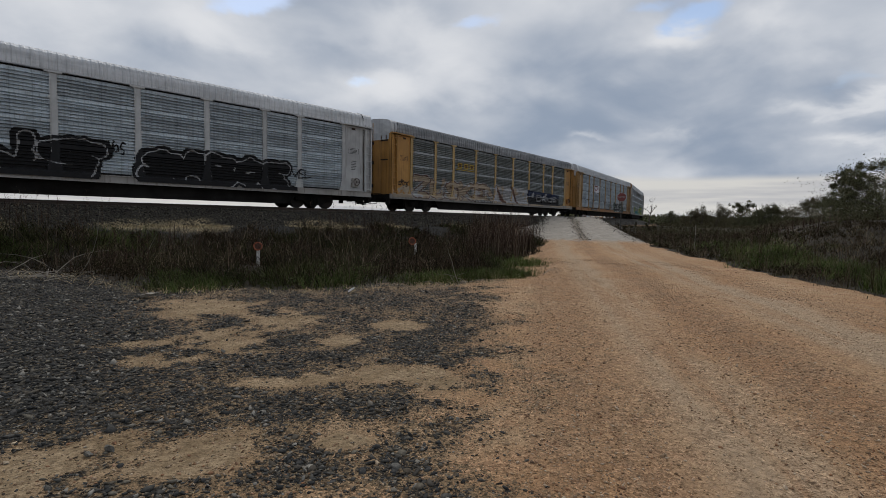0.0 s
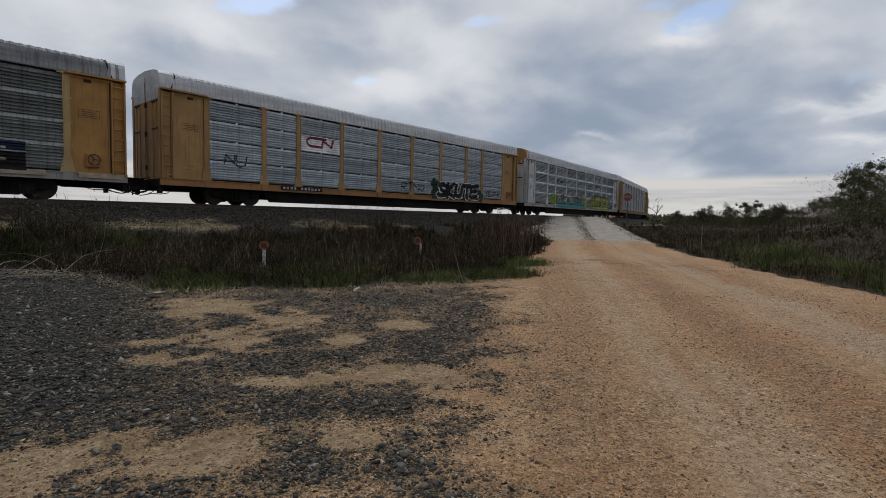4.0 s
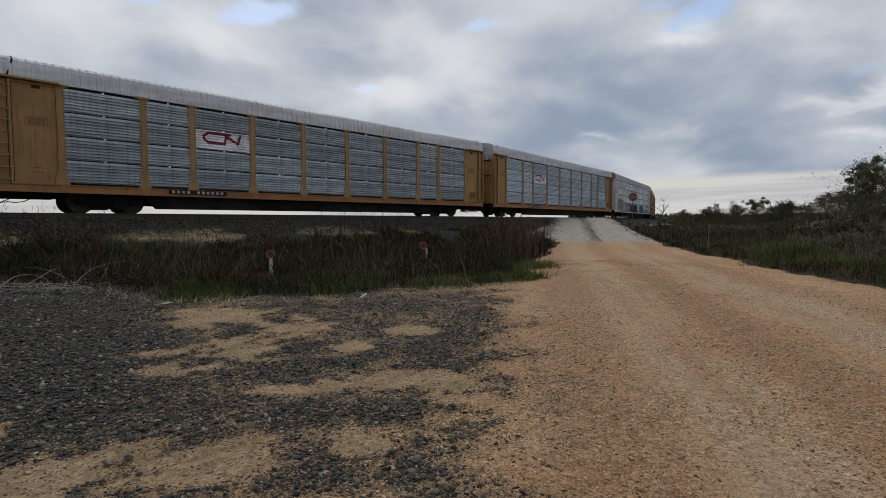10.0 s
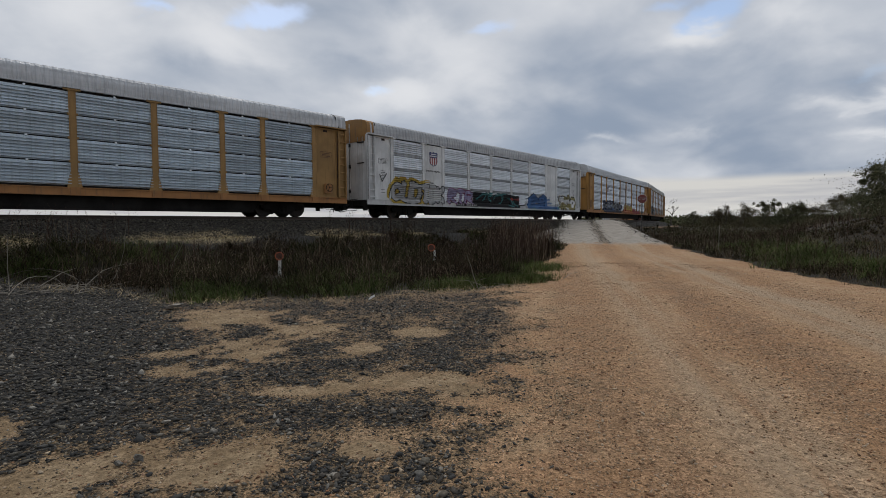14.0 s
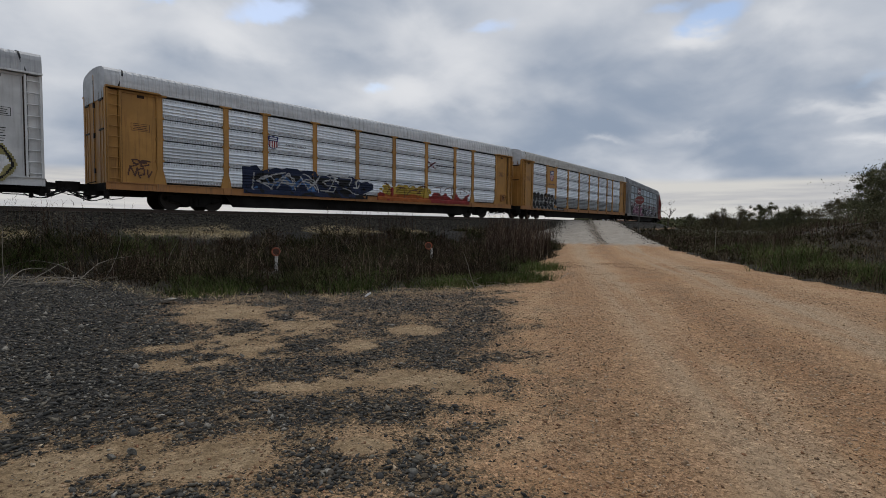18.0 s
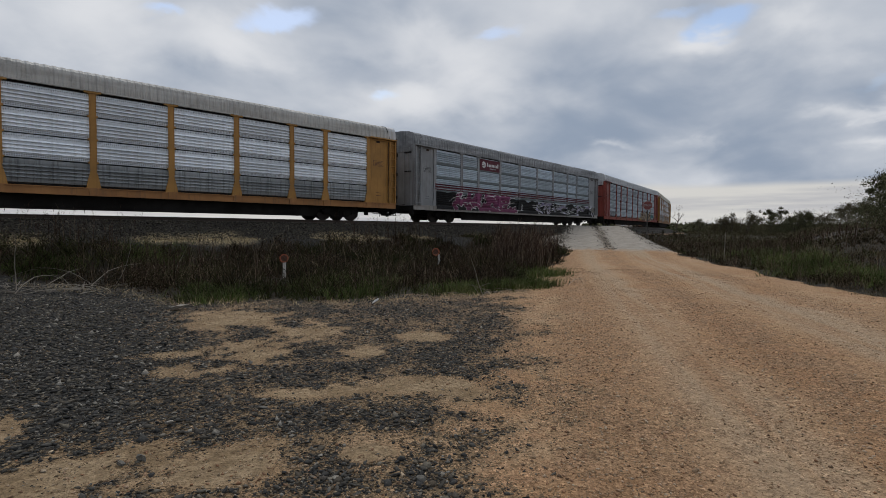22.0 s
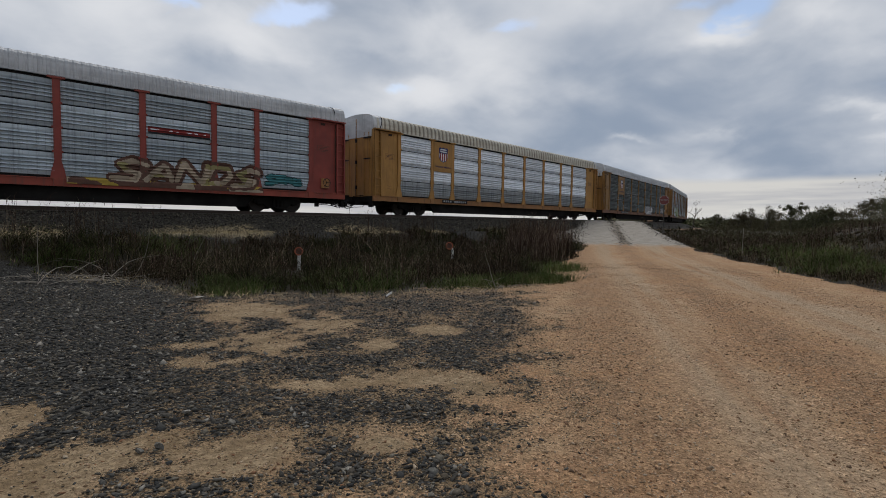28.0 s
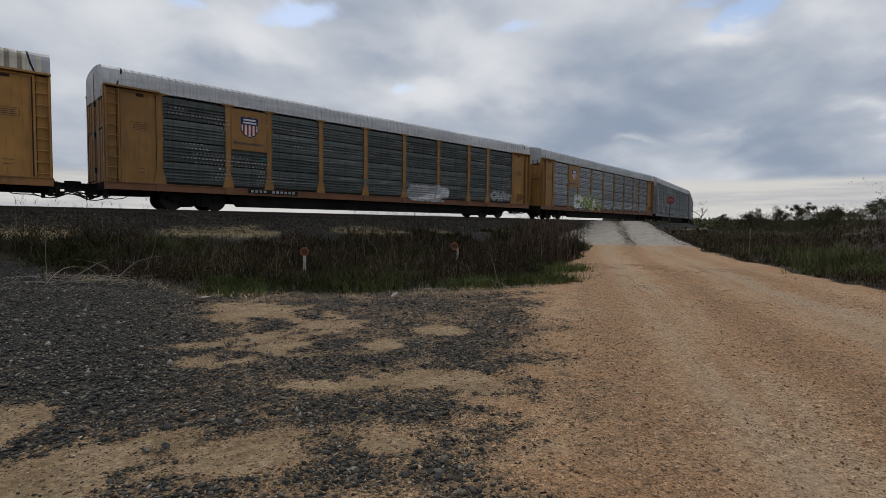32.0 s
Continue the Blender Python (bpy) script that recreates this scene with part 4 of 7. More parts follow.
        part("end_door", kept(("end", end.name), lambda: end_geo(0).mesh("end_door", end)), None, car, at=pose(0, 0, 0, 0, 0, s))
        part("end_rib", kept(("rib", end.name), lambda: end_rib_geo().mesh("end_rib", end)), None, car, at=pose(0, 0, 0, 0, 0, s))
        hood = roof if cap is None or (cap is YELLOW_OLD and s == 0) else cap
        part("end_cap", kept(("cap", hood.name), lambda: end_cap_geo().mesh("end_cap", hood)), None, car, "pale top of the end", at=pose(0, 0, 0, 0, 0, s))
        part("roof_hood", kept(("hood", hood.name), lambda: hood_geo().mesh("roof_hood", hood)), None, car, at=pose(0, 0, 0, 0, 0, s))

        part("end_latch", kept("latch", latch_geo), None, car, "black latch bars of the end doors", at=pose(0, 0, 0, 0, 0, s))
        part("roof_joint", kept("joint", joint_geo), None, car, at=pose(0, 0, 0, 0, 0, s))

        def coupler_geo():
            g = Geo()
            g.box(HALF - 0.4, 14.16, -0.11, 0.11, 0.70, 0.95)
            g.chamfer(13.96, 14.44, -0.20, 0.16, 0.64, 1.02, 0.05)
            g.tube((13.7, 0.1, 0.98), (13.62, 0.9, 1.02), 0.02)
            return g.mesh("coupler", BLACK_STEEL)

        def hose_geo(y, x1, dip):
            g = Geo()
            g.bend([(12.7 + (x1 - 12.7) * i / 8, y, 0.86 - 0.36 * math.sin(math.pi * i / 8) * (1 if y < -0.4 else 0.6) - dip * 0.35 * i / 8) for i in range(9)], 0.03)
            return g.mesh("brake_hose", BLACK)

        def platform_geo():
            g = Geo()
            g.box(12.75, 13.47, -1.46, 1.46, 0.66, 0.975)
            g.prism([(11.3, 0.95), (11.6, 0.52), (13.75, 0.52), (13.75, 0.95)], -0.34, 0.34)
            g.box(13.30, 13.42, -1.40, -1.10, 0.38, 0.66)
            g.box(13.30, 13.42, 1.10, 1.40, 0.38, 0.66)
            g.tube((12.9, -1.1, 0.60), (13.85, -0.55, 0.72), 0.03, k=6)
            g.tube((12.2, -1.25, 0.62), (13.3, -1.2, 0.62), 0.05, k=6)
            return g.mesh("end_sill", BLACK_STEEL)

        def lever_geo():
            g = Geo()
            g.bend([(13.50, -1.42, 0.60), (13.50, -1.36, 0.52), (13.56, -0.80, 0.56), (13.70, -0.45, 0.70), (13.95, -0.22, 0.78)], 0.022)
            g.tube((13.50, -1.42, 0.60), (13.50, -1.42, 0.32), 0.02, k=6)
            for y in (-1.30, -0.85):
                g.box(13.40, 13.53, y - 0.03, y + 0.03, 0.50, 0.68)
            return g.mesh("cut_lever", BLACK_STEEL)

        def cable_geo():
            g = Geo()
            g.bend([(12.1 + 2.1 * i / 10, -0.95 + 0.25 * math.sin(2.1 * i), 0.56 - 0.20 * math.sin(math.pi * i / 10) - 0.05 * math.sin(1.3 * i)) for i in range(11)], 0.018)
            g.bend([(12.6 + 1.5 * i / 8, -1.15 + 0.06 * i, 0.62 - 0.30 * math.sin(math.pi * i / 8)) for i in range(9)], 0.016)
            return g.mesh("brake_cable", BLACK)

        part("cut_lever", kept("lever", lever_geo), None, car, "black uncoupling lever", at=pose(0, 0, 0, 0, 0, s))
        part("brake_cable", kept("cable", cable_geo), None, car, "slack black cables", at=pose(0, 0, 0, 0, 0, s))
        part("end_sill", kept("platform", platform_geo), None, car, "black end sill and draft pocket", at=pose(0, 0, 0, 0, 0, s))
        part("coupler", kept("coupler", coupler_geo), None, car, at=pose(0, 0, 0, 0, 0, s))
        for hose in ((-0.45, 14.38, 0.33), (-0.3, 14.34, 0.42), (-0.75, 14.1, 0.36)):
            part("brake_hose", kept(("hose", hose), lambda hose=hose: hose_geo(*hose)), None, car, "drooping black rubber hose", at=pose(0, 0, 0, 0, 0, s))
    for x in (-9.95, 9.95):
        AXLES.extend(bogie(car, x))
    return car


def plain_panel(w, h, mat):
    g = Geo()
    g.box(-w / 2, w / 2, -0.03, 0.03, 0.005, h - 0.005)
    return g.mesh("panel", mat)


def band_mesh(w, mat):
    g = Geo()
    g.slab([(0.0, -0.09), (-0.070, -0.06), (-0.076, 0.05), (0.0, 0.08)], -w / 2 + 0.01, w / 2 - 0.01)
    return g.mesh("side_band", mat)


def far_panel(w, mat):
    g = Geo()
    g.box(-w / 2, w / 2, -0.02, 0.02, WALL0, WALL1)
    return g.mesh("far_panel", mat)


def mirrored(me):
    c = me.copy()
    co = np.empty(len(c.vertices) * 3)
    c.vertices.foreach_get("co", co)
    co[0::3] *= -1
    c.vertices.foreach_set("co", co)
    c.flip_normals()
    c.update()
    return c


CARS = []


# place of each car's middle on the track at 0 s
MIDDLES = [5.7, 33.9, 61.85, 89.95, 117.88, 145.98, 174.07, 202.73, 230.94, 259.1, 287.9, 316.4, 344.75, 373.2, 401.6, 429.9, 458.2]
LOOKS = [
    ("silver autorack car with pale grey posts and black graffiti", GREY_PAINT, GALV, ROOF_WHITE, GREY_PAINT, GREY_SILL, None, True),
    ("weathered yellow and grey autorack car with pale graffiti", TAN, GALV_GRIMY, ROOF_GREY, YELLOW, GREY_SILL, ROOF_WHITE, True),
    ("yellow and silver autorack car with white logo plate", YELLOW_DULL, GALV, ROOF_WHITE, YELLOW_DULL, RUST, ROOF_WHITE, "fine"),
    ("grey autorack car with teal and lime green graffiti", GREY_PAINT, GALV_DULL, ROOF_WHITE, GREY_PAINT, GREY_SILL, YELLOW_OLD, True),
    ("yellow and silver autorack car with white logo plate", YELLOW_DULL, GALV, ROOF_WHITE, YELLOW_DULL, RUST, ROOF_WHITE, "fine"),
    ("yellow autorack car with clean silver screens and logo plate", YELLOW_DULL, GALV_CLEAN, ROOF_WHITE, YELLOW_DULL, RUST, ROOF_WHITE, "fine"),
    ("white autorack car with purple and blue graffiti", WHITE_PAINT, GALV_BRIGHT, ROOF_WHITE, WHITE_PAINT, WHITE_PAINT, YELLOW_OLD, True),
    ("yellow autorack car with navy, yellow and red graffiti", YELLOW, GALV_BRIGHT, ROOF_WHITE, YELLOW, RUST, ROOF_WHITE, False),
    ("yellow autorack car with shield plate and black graffiti", YELLOW, GALV_BRIGHT, ROOF_PALE, YELLOW, RUST, ROOF_WHITE, False),
    ("dark grey autorack car with maroon plate and purple graffiti", GREY_MID, GALV_CLEAN, ROOF_GREY, GREY_MID, GREY_SILL, None, True),
    ("red and silver autorack car with brown and teal graffiti", RED_PAINT, GALV, ROOF_WHITE, RED_PAINT, RED_SILL, ROOF_WHITE, False),
    ("yellow autorack car with shield plate and clean screens", YELLOW, GALV_BRIGHT, ROOF_CREAM, YELLOW, RUST, ROOF_WHITE, False),
    ("old yellow autorack car with sooty screens and shield plate", YELLOW_OLD, GALV_DARK, ROOF_WHITE, YELLOW_OLD, RUST_DARK, ROOF_WHITE, False),
    ("yellow and grey autorack car with pale green graffiti", YELLOW_OLD, GALV_DULL, ROOF_WHITE, YELLOW_OLD, RUST_DARK, ROOF_WHITE, False),
    ("grey autorack car with small graffiti", GREY_MID, GALV_DULL, ROOF_WHITE, GREY_MID, GREY_SILL, None, True),
    ("grey autorack car with small graffiti", GREY_PAINT, GALV, ROOF_WHITE, GREY_PAINT, GREY_SILL, None, True),
    ("yellow and silver autorack car", YELLOW_DULL, GALV, ROOF_WHITE, YELLOW_DULL, RUST, ROOF_WHITE, "fine"),
]
for n, look_of in enumerate(LOOKS):
    CARS.append((freight_car(*look_of[:6], cap=look_of[6], rib=look_of[7], plain_bays=(1, 7) if n == 6 else (), edges=EDGES_OLD if n == 1 else EDGES), MIDDLES[n]))

# ---- fast meshes of many small pieces ----


def soup(name, verts, faces, mat, label, category, smooth=False):
    """One object of kind stuff from arrays: verts (n, 3) and faces (m, 3 or 4)."""
    me = bpy.data.meshes.new(name)
    k = faces.shape[1]
    me.vertices.add(len(verts))
    me.vertices.foreach_set("co", np.asarray(verts, np.float32).ravel())
    me.loops.add(faces.size)
    me.loops.foreach_set("vertex_index", faces.ravel().astype(np.int32))
    me.polygons.add(len(faces))
    me.polygons.foreach_set("loop_start", np.arange(0, faces.size, k, dtype=np.int32))
    me.polygons.foreach_set("loop_total", np.full(len(faces), k, np.int32))
    me.materials.append(mat)
    me.update(calc_edges=True)
    me.validate()
    return tagged(new(name, me), label, category, kind="stuff")


def blades(rng, x, y, z, length, width, lean, bits=2):
    """Curved tapering blades rooted at x, y, z: verts and quads."""
    n = len(x)
    a = rng.uniform(0, 2 * np.pi, n)
    b = rng.uniform(0, 2 * np.pi, n)
    rows = []
    for i in range(bits + 1):
        t = i / bits
        wd = width * (1 - 0.85 * t)
        out = lean * length * t ** 1.7
        up = length * t * (1 - 0.35 * lean * t)
        cx, cy, cz = x + np.cos(a) * out, y + np.sin(a) * out, z + up
        rows.append(np.stack([cx - np.cos(b) * wd / 2, cy - np.sin(b) * wd / 2, cz], 1))
        rows.append(np.stack([cx + np.cos(b) * wd / 2, cy + np.sin(b) * wd / 2, cz], 1))
    v = np.stack(rows, 1).reshape(-1, 3)
    per = 2 * (bits + 1)
    base = (np.arange(n) * per)[:, None]
    f = np.concatenate([base + np.array([[2 * i, 2 * i + 1, 2 * i + 3, 2 * i + 2]]) for i in range(bits)], 0)
    return v, f


def leaves(rng, x, y, z, size):
    """Small loose leaves as tilted quads."""
    n = len(x)
    u = rng.normal(size=(n, 3))
    u /= np.linalg.norm(u, axis=1)[:, None]
    w = np.cross(u, rng.normal(size=(n, 3)))
    w /= np.linalg.norm(w, axis=1)[:, None]
    c = np.stack([x, y, z], 1)
    s = np.asarray(size).reshape(-1, 1) * np.ones((n, 1))
    v = np.stack([c - u * s, c - w * s * 0.5, c + u * s, c + w * s * 0.5], 1).reshape(-1, 3)
    return v, np.arange(4 * n).reshape(-1, 4)


def weld(parts):
    vs, fs, o = [], [], 0
    for v, f in parts:
        vs.append(v)
        fs.append(f + o)
        o += len(v)
    return np.concatenate(vs), np.concatenate(fs)


def plant_material(name, colours, rough=0.9, other=None):
    """Foliage whose colour changes from piece to piece, and from patch to patch between two sets."""
    m = Nodes(name)
    geo = m.node("ShaderNodeNewGeometry")
    rnd = geo.outputs["Random Per Island"]

    def chosen(colours):
        ramp = m.node("ShaderNodeValToRGB")
        cr = ramp.color_ramp
        cr.interpolation = "CONSTANT"
        cr.elements[0].color, cr.elements[1].color = (*colours[0], 1), (*colours[-1], 1)
        cr.elements[1].position = (len(colours) - 1) / len(colours)
        for i, q in enumerate(colours[1:-1]):
            cr.elements.new((i + 1) / len(colours)).color = (*q, 1)
        m.nt.links.new(rnd, ramp.inputs[0])
        return ramp.outputs[0]

    leaf = chosen(colours)
    if other:
        leaf = m.mix(m.ramp(m.noise(m.coords(), 0.45, 4, 0.6, 0.4), 0.47, 0.60), leaf, chosen(other))
    patch = m.ramp(m.noise(m.coords(), 0.6, 5, 0.65), 0.33, 0.67, 0.62, 1.40)
    tint = m.node("ShaderNodeCombineColor", Red=patch, Green=patch, Blue=patch)
    col = m.mix(1.0, leaf, tint.outputs[0], "MULTIPLY")
    return m.done(col, rough, 0.0, 0.05)


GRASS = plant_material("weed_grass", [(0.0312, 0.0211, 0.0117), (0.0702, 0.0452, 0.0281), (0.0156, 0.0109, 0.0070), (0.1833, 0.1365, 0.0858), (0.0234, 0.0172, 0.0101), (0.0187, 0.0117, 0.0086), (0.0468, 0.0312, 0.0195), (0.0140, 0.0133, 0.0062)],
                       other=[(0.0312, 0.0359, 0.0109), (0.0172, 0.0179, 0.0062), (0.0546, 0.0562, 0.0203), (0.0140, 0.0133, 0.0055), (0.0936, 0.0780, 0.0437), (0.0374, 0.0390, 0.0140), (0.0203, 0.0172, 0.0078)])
LUSH = plant_material("green_grass", [(0.058, 0.090, 0.020), (0.088, 0.118, 0.032), (0.064, 0.074, 0.026), (0.125, 0.138, 0.050), (0.040, 0.056, 0.015), (0.140, 0.122, 0.062)])
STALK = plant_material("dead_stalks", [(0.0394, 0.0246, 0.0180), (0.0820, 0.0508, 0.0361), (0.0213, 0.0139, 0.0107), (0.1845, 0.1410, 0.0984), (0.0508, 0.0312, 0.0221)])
STRAW = plant_material("dry_straw", [(0.50, 0.385, 0.21), (0.37, 0.28, 0.15), (0.60, 0.48, 0.285), (0.24, 0.18, 0.10)])
GRASS_BROWN = plant_material("brown_weed_grass", [(0.075, 0.054, 0.035), (0.042, 0.030, 0.020), (0.120, 0.088, 0.056), (0.058, 0.044, 0.026), (0.030, 0.023, 0.015), (0.200, 0.155, 0.100), (0.060, 0.054, 0.026)],
                             other=[(0.060, 0.064, 0.024), (0.042, 0.036, 0.018), (0.090, 0.080, 0.036), (0.034, 0.030, 0.014), (0.120, 0.096, 0.056)])
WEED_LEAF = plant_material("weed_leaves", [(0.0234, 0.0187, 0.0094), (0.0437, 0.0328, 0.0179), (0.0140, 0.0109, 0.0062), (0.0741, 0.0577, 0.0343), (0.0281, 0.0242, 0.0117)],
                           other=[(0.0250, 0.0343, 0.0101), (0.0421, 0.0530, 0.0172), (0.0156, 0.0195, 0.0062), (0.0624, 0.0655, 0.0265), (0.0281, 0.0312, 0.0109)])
LEAF = plant_material("tree_leaves", [(0.058, 0.064, 0.032), (0.085, 0.086, 0.044), (0.068, 0.063, 0.038), (0.120, 0.112, 0.060)])
LEAF_BROWN = plant_material("brown_scrub_leaves", [(0.066, 0.053, 0.032), (0.098, 0.076, 0.046), (0.054, 0.053, 0.027), (0.080, 0.074, 0.038)])
BARK = paint("bark", (0.075, 0.060, 0.048), wear=0.1, rough=0.9)
DRY_WOOD = paint("dry_grey_wood", (0.235, 0.205, 0.165), wear=0.1, rough=0.85)


def scatter(rng, n, x0, x1, y0, y1, keep):
    x, y = rng.uniform(x0, x1, n), rng.uniform(y0, y1, n)
    ok = rng.uniform(0, 1, n) < keep(x, y)
    return x[ok], y[ok]


def in_view(x, y):
    a = np.degrees(np.arctan2(x - EYE.x, y - EYE.y))
    return (a > -2) & (a < 96)


def clear_of_posts(x, y):
    """The weeds stay low around the marker posts and just before them."""
    k = np.ones_like(x)
    for px, py in ((7.3, -10.9), (7.05, -11.7), (6.8, -12.4), (14.0, -10.4), (13.6, -10.9), (13.1, -11.5)):
        k = np.minimum(k, 0.22 + 0.78 * step(np.hypot(x - px, y - py), 0.3, 0.9))
    return k


def build_weeds():
    rng = np.random.default_rng(11)
    # grass tufts
    for name, area, n, seed, label in (("weeds_left", (-2, 38, -17.6, -2.2), 14000, 1, "dark brown and green weeds on the bank between gravel and rails"),
                                       ("weeds_right", (12, 75, -34, 14), 60000, 2, "dark tangled weeds and grass beside the dirt road")):
        rng = np.random.default_rng(seed)

        def keep(x, y):
            inside = weedy(x, y)
            far = np.hypot(x - EYE.x, y - EYE.y)
            k = step(inside, -0.1, 0.35) * np.clip(22 / far, 0.15, 1) ** (1.1 if seed == 2 else 0.6)
            side = road_place(x, y)[1] > 0
            return k * (side if seed == 1 else ~side) * in_view(x, y)

        x, y = scatter(rng, n, *area, keep)
        far = np.hypot(x - EYE.x, y - EYE.y)
        rep = 7
        bx = np.repeat(x, rep) + rng.normal(0, 0.07, len(x) * rep)
        by = np.repeat(y, rep) + rng.normal(0, 0.07, len(x) * rep)
        bench = 0.25 + 0.75 * step(-2.6 - aside(x, y), 0.0, 1.6)
        lump = grain(x, y, 1.3, 4) * 0.6 + grain(x, y, 0.5, 14) * 0.4
        tall = np.repeat((0.50 if seed == 2 else 1.0) * (0.12 + 0.12 * bench + 1.0 * bench * lump ** 2.0) * clear_of_posts(x, y) + 0.1 * rng.uniform(0, 1, len(x)), rep) * np.clip(rng.lognormal(-0.15, 0.38, len(bx)), 0.35, 1.9)
        edge = np.clip(weedy(bx, by) / 1.2, 0.35, 1)
        q2, s2 = aside2(bx, by)
        edge = edge * np.where(s2 > -14, 0.25 + 0.75 * step(np.abs(q2), 4.0, 9.0), 1.0)
        ln = tall * edge
        v1 = blades(rng, bx, by, height(bx, by) - 0.03, ln, np.repeat(0.012 + 0.00055 * far, rep), rng.uniform(0.15, 1.5, len(bx)))
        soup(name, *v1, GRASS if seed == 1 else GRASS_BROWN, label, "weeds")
        # dead stalks with twigs and seed heads
        ns = {1: 11000, 2: 22000}[seed]

        def keep_tall(x, y):
            k = keep(x, y) * step(weedy(x, y), 0.2, 1.0) * (0.25 + 0.75 * step(grain(x, y, 3.1, 8), 0.35, 0.7))
            return k

        x, y = scatter(rng, ns, *area, keep_tall)
        far = np.hypot(x - EYE.x, y - EYE.y)
        z = height(x, y) - 0.03
        bearing = np.degrees(np.arctan2(x - EYE.x, y - EYE.y))
        tower = step(bearing, 49.5, 53) * (1 - step(bearing, 57.5, 60)) * step(far, 20, 23) if seed == 1 else 0.0
        ln = (rng.uniform(0.2, 0.65, len(x)) + 0.55 * grain(x, y, 1.9, 12) ** 2) * clear_of_posts(x, y) * (0.45 + 0.55 * step(-2.8 - aside(x, y), 0.0, 1.6)) + 0.75 * tower * rng.uniform(0.0, 1, len(x)) ** 1.5
        a, ll = rng.uniform(0, 2 * np.pi, len(x)), rng.uniform(0.05, 0.35, len(x))
        bits = [blades(rng, x, y, z, ln, 0.010 + 0.0005 * far, ll * 0.5, 3)]
        for k in range(4):
            t = rng.uniform(0.3, 0.95, len(x))
            bits.append(blades(rng, x, y, z + ln * t, ln * rng.uniform(0.15, 0.4, len(x)), 0.006 + 0.0004 * far, rng.uniform(0.5, 1.1, len(x)), 3))
        if seed == 1:
            # a few much taller stalks that stand out against the ballast and the rails
            tx, ty = rng.uniform(1.0, 33, 900), rng.uniform(-8.5, -3.0, 900)
            pick = (rng.uniform(0, 1, 900) < step(grain(tx, ty, 3.5, 41), 0.42, 0.75)) & (road_place(tx, ty)[1] > 4.5)
            tx, ty = tx[pick], ty[pick]
            # a reddish stand of them at the corner of the road
            bearing, reach = np.radians(rng.uniform(50.5, 59.5, 620)), rng.uniform(19.5, 29, 620)
            sx, sy = EYE.x + reach * np.sin(bearing), EYE.y + reach * np.cos(bearing)
            stand = weedy(sx, sy) > 0.3
            short = len(tx)
            tx, ty = np.concatenate([tx, sx[stand]]), np.concatenate([ty, sy[stand]])
            tz, tl, tf = height(tx, ty), np.where(np.arange(len(tx)) < short, rng.uniform(0.45, 1.25, len(tx)), rng.uniform(0.9, 1.85, len(tx))), np.hypot(tx - EYE.x, ty - EYE.y)
            bits.append(blades(rng, tx, ty, tz, tl, 0.010 + 0.0004 * tf, rng.uniform(0.02, 0.18, len(tx)), 3))
            for k in range(9):
                t = rng.uniform(0.35, 1.0, len(tx))
                bits.append(blades(rng, tx, ty, tz + tl * t, tl * rng.uniform(0.08, 0.26, len(tx)), 0.006 + 0.0003 * tf, rng.uniform(0.4, 1.0, len(tx)), 3))
        v, f = weld(bits)
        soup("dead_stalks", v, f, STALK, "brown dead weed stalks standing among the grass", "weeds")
        # bushy weeds: arching twigs set with small leaves
        ns = {1: 7000, 2: 11000}[seed]
        x, y = scatter(rng, ns, *area, lambda x, y: keep(x, y) * step(weedy(x, y), 0.15, 0.7) * (0.2 + 0.8 * step(grain(x, y, 1.6, 51), 0.30, 0.62)))
        q2, s2 = aside2(x, y)
        bush = np.where(s2 > -14, 0.25 + 0.75 * step(np.abs(q2), 4.0, 9.0), 1.0) * (0.9 if seed == 2 else 1.0) * rng.uniform(0.22, 0.62, len(x)) * (0.40 + 1.25 * grain(x, y, 1.7, 52) ** 1.5) * clear_of_posts(x, y) * (0.55 + 0.45 * step(-3.0 - aside(x, y), 0.0, 2.0))
        rep, k = 9, 9
        x, y, ln = np.repeat(x, rep), np.repeat(y, rep), np.repeat(bush, rep) * rng.uniform(0.6, 1.25, len(x) * rep)
        z, far = height(x, y) - 0.03, np.hypot(x - EYE.x, y - EYE.y)
        a, lean = rng.uniform(0, 2 * np.pi, len(x)), rng.uniform(0.1, 1.0, len(x))
        lx, ly, lz = [], [], []
        for t in np.linspace(0.25, 1.0, k):
            out = lean * ln * t ** 1.3
            lx.append(x + np.cos(a) * out + rng.normal(0, 0.03, len(x)))
            ly.append(y + np.sin(a) * out + rng.normal(0, 0.03, len(x)))
            lz.append(z + ln * t * (1 - 0.3 * lean * t) + rng.normal(0, 0.02, len(x)))
        size = np.tile(0.012 + 0.0006 * far, k) * rng.uniform(0.6, 1.5, len(x) * k)
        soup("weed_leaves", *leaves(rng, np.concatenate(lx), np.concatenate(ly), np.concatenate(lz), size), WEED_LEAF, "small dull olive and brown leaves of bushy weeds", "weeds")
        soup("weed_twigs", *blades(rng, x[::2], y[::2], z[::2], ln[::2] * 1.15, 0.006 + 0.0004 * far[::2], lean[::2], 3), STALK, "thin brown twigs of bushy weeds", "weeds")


build_weeds()


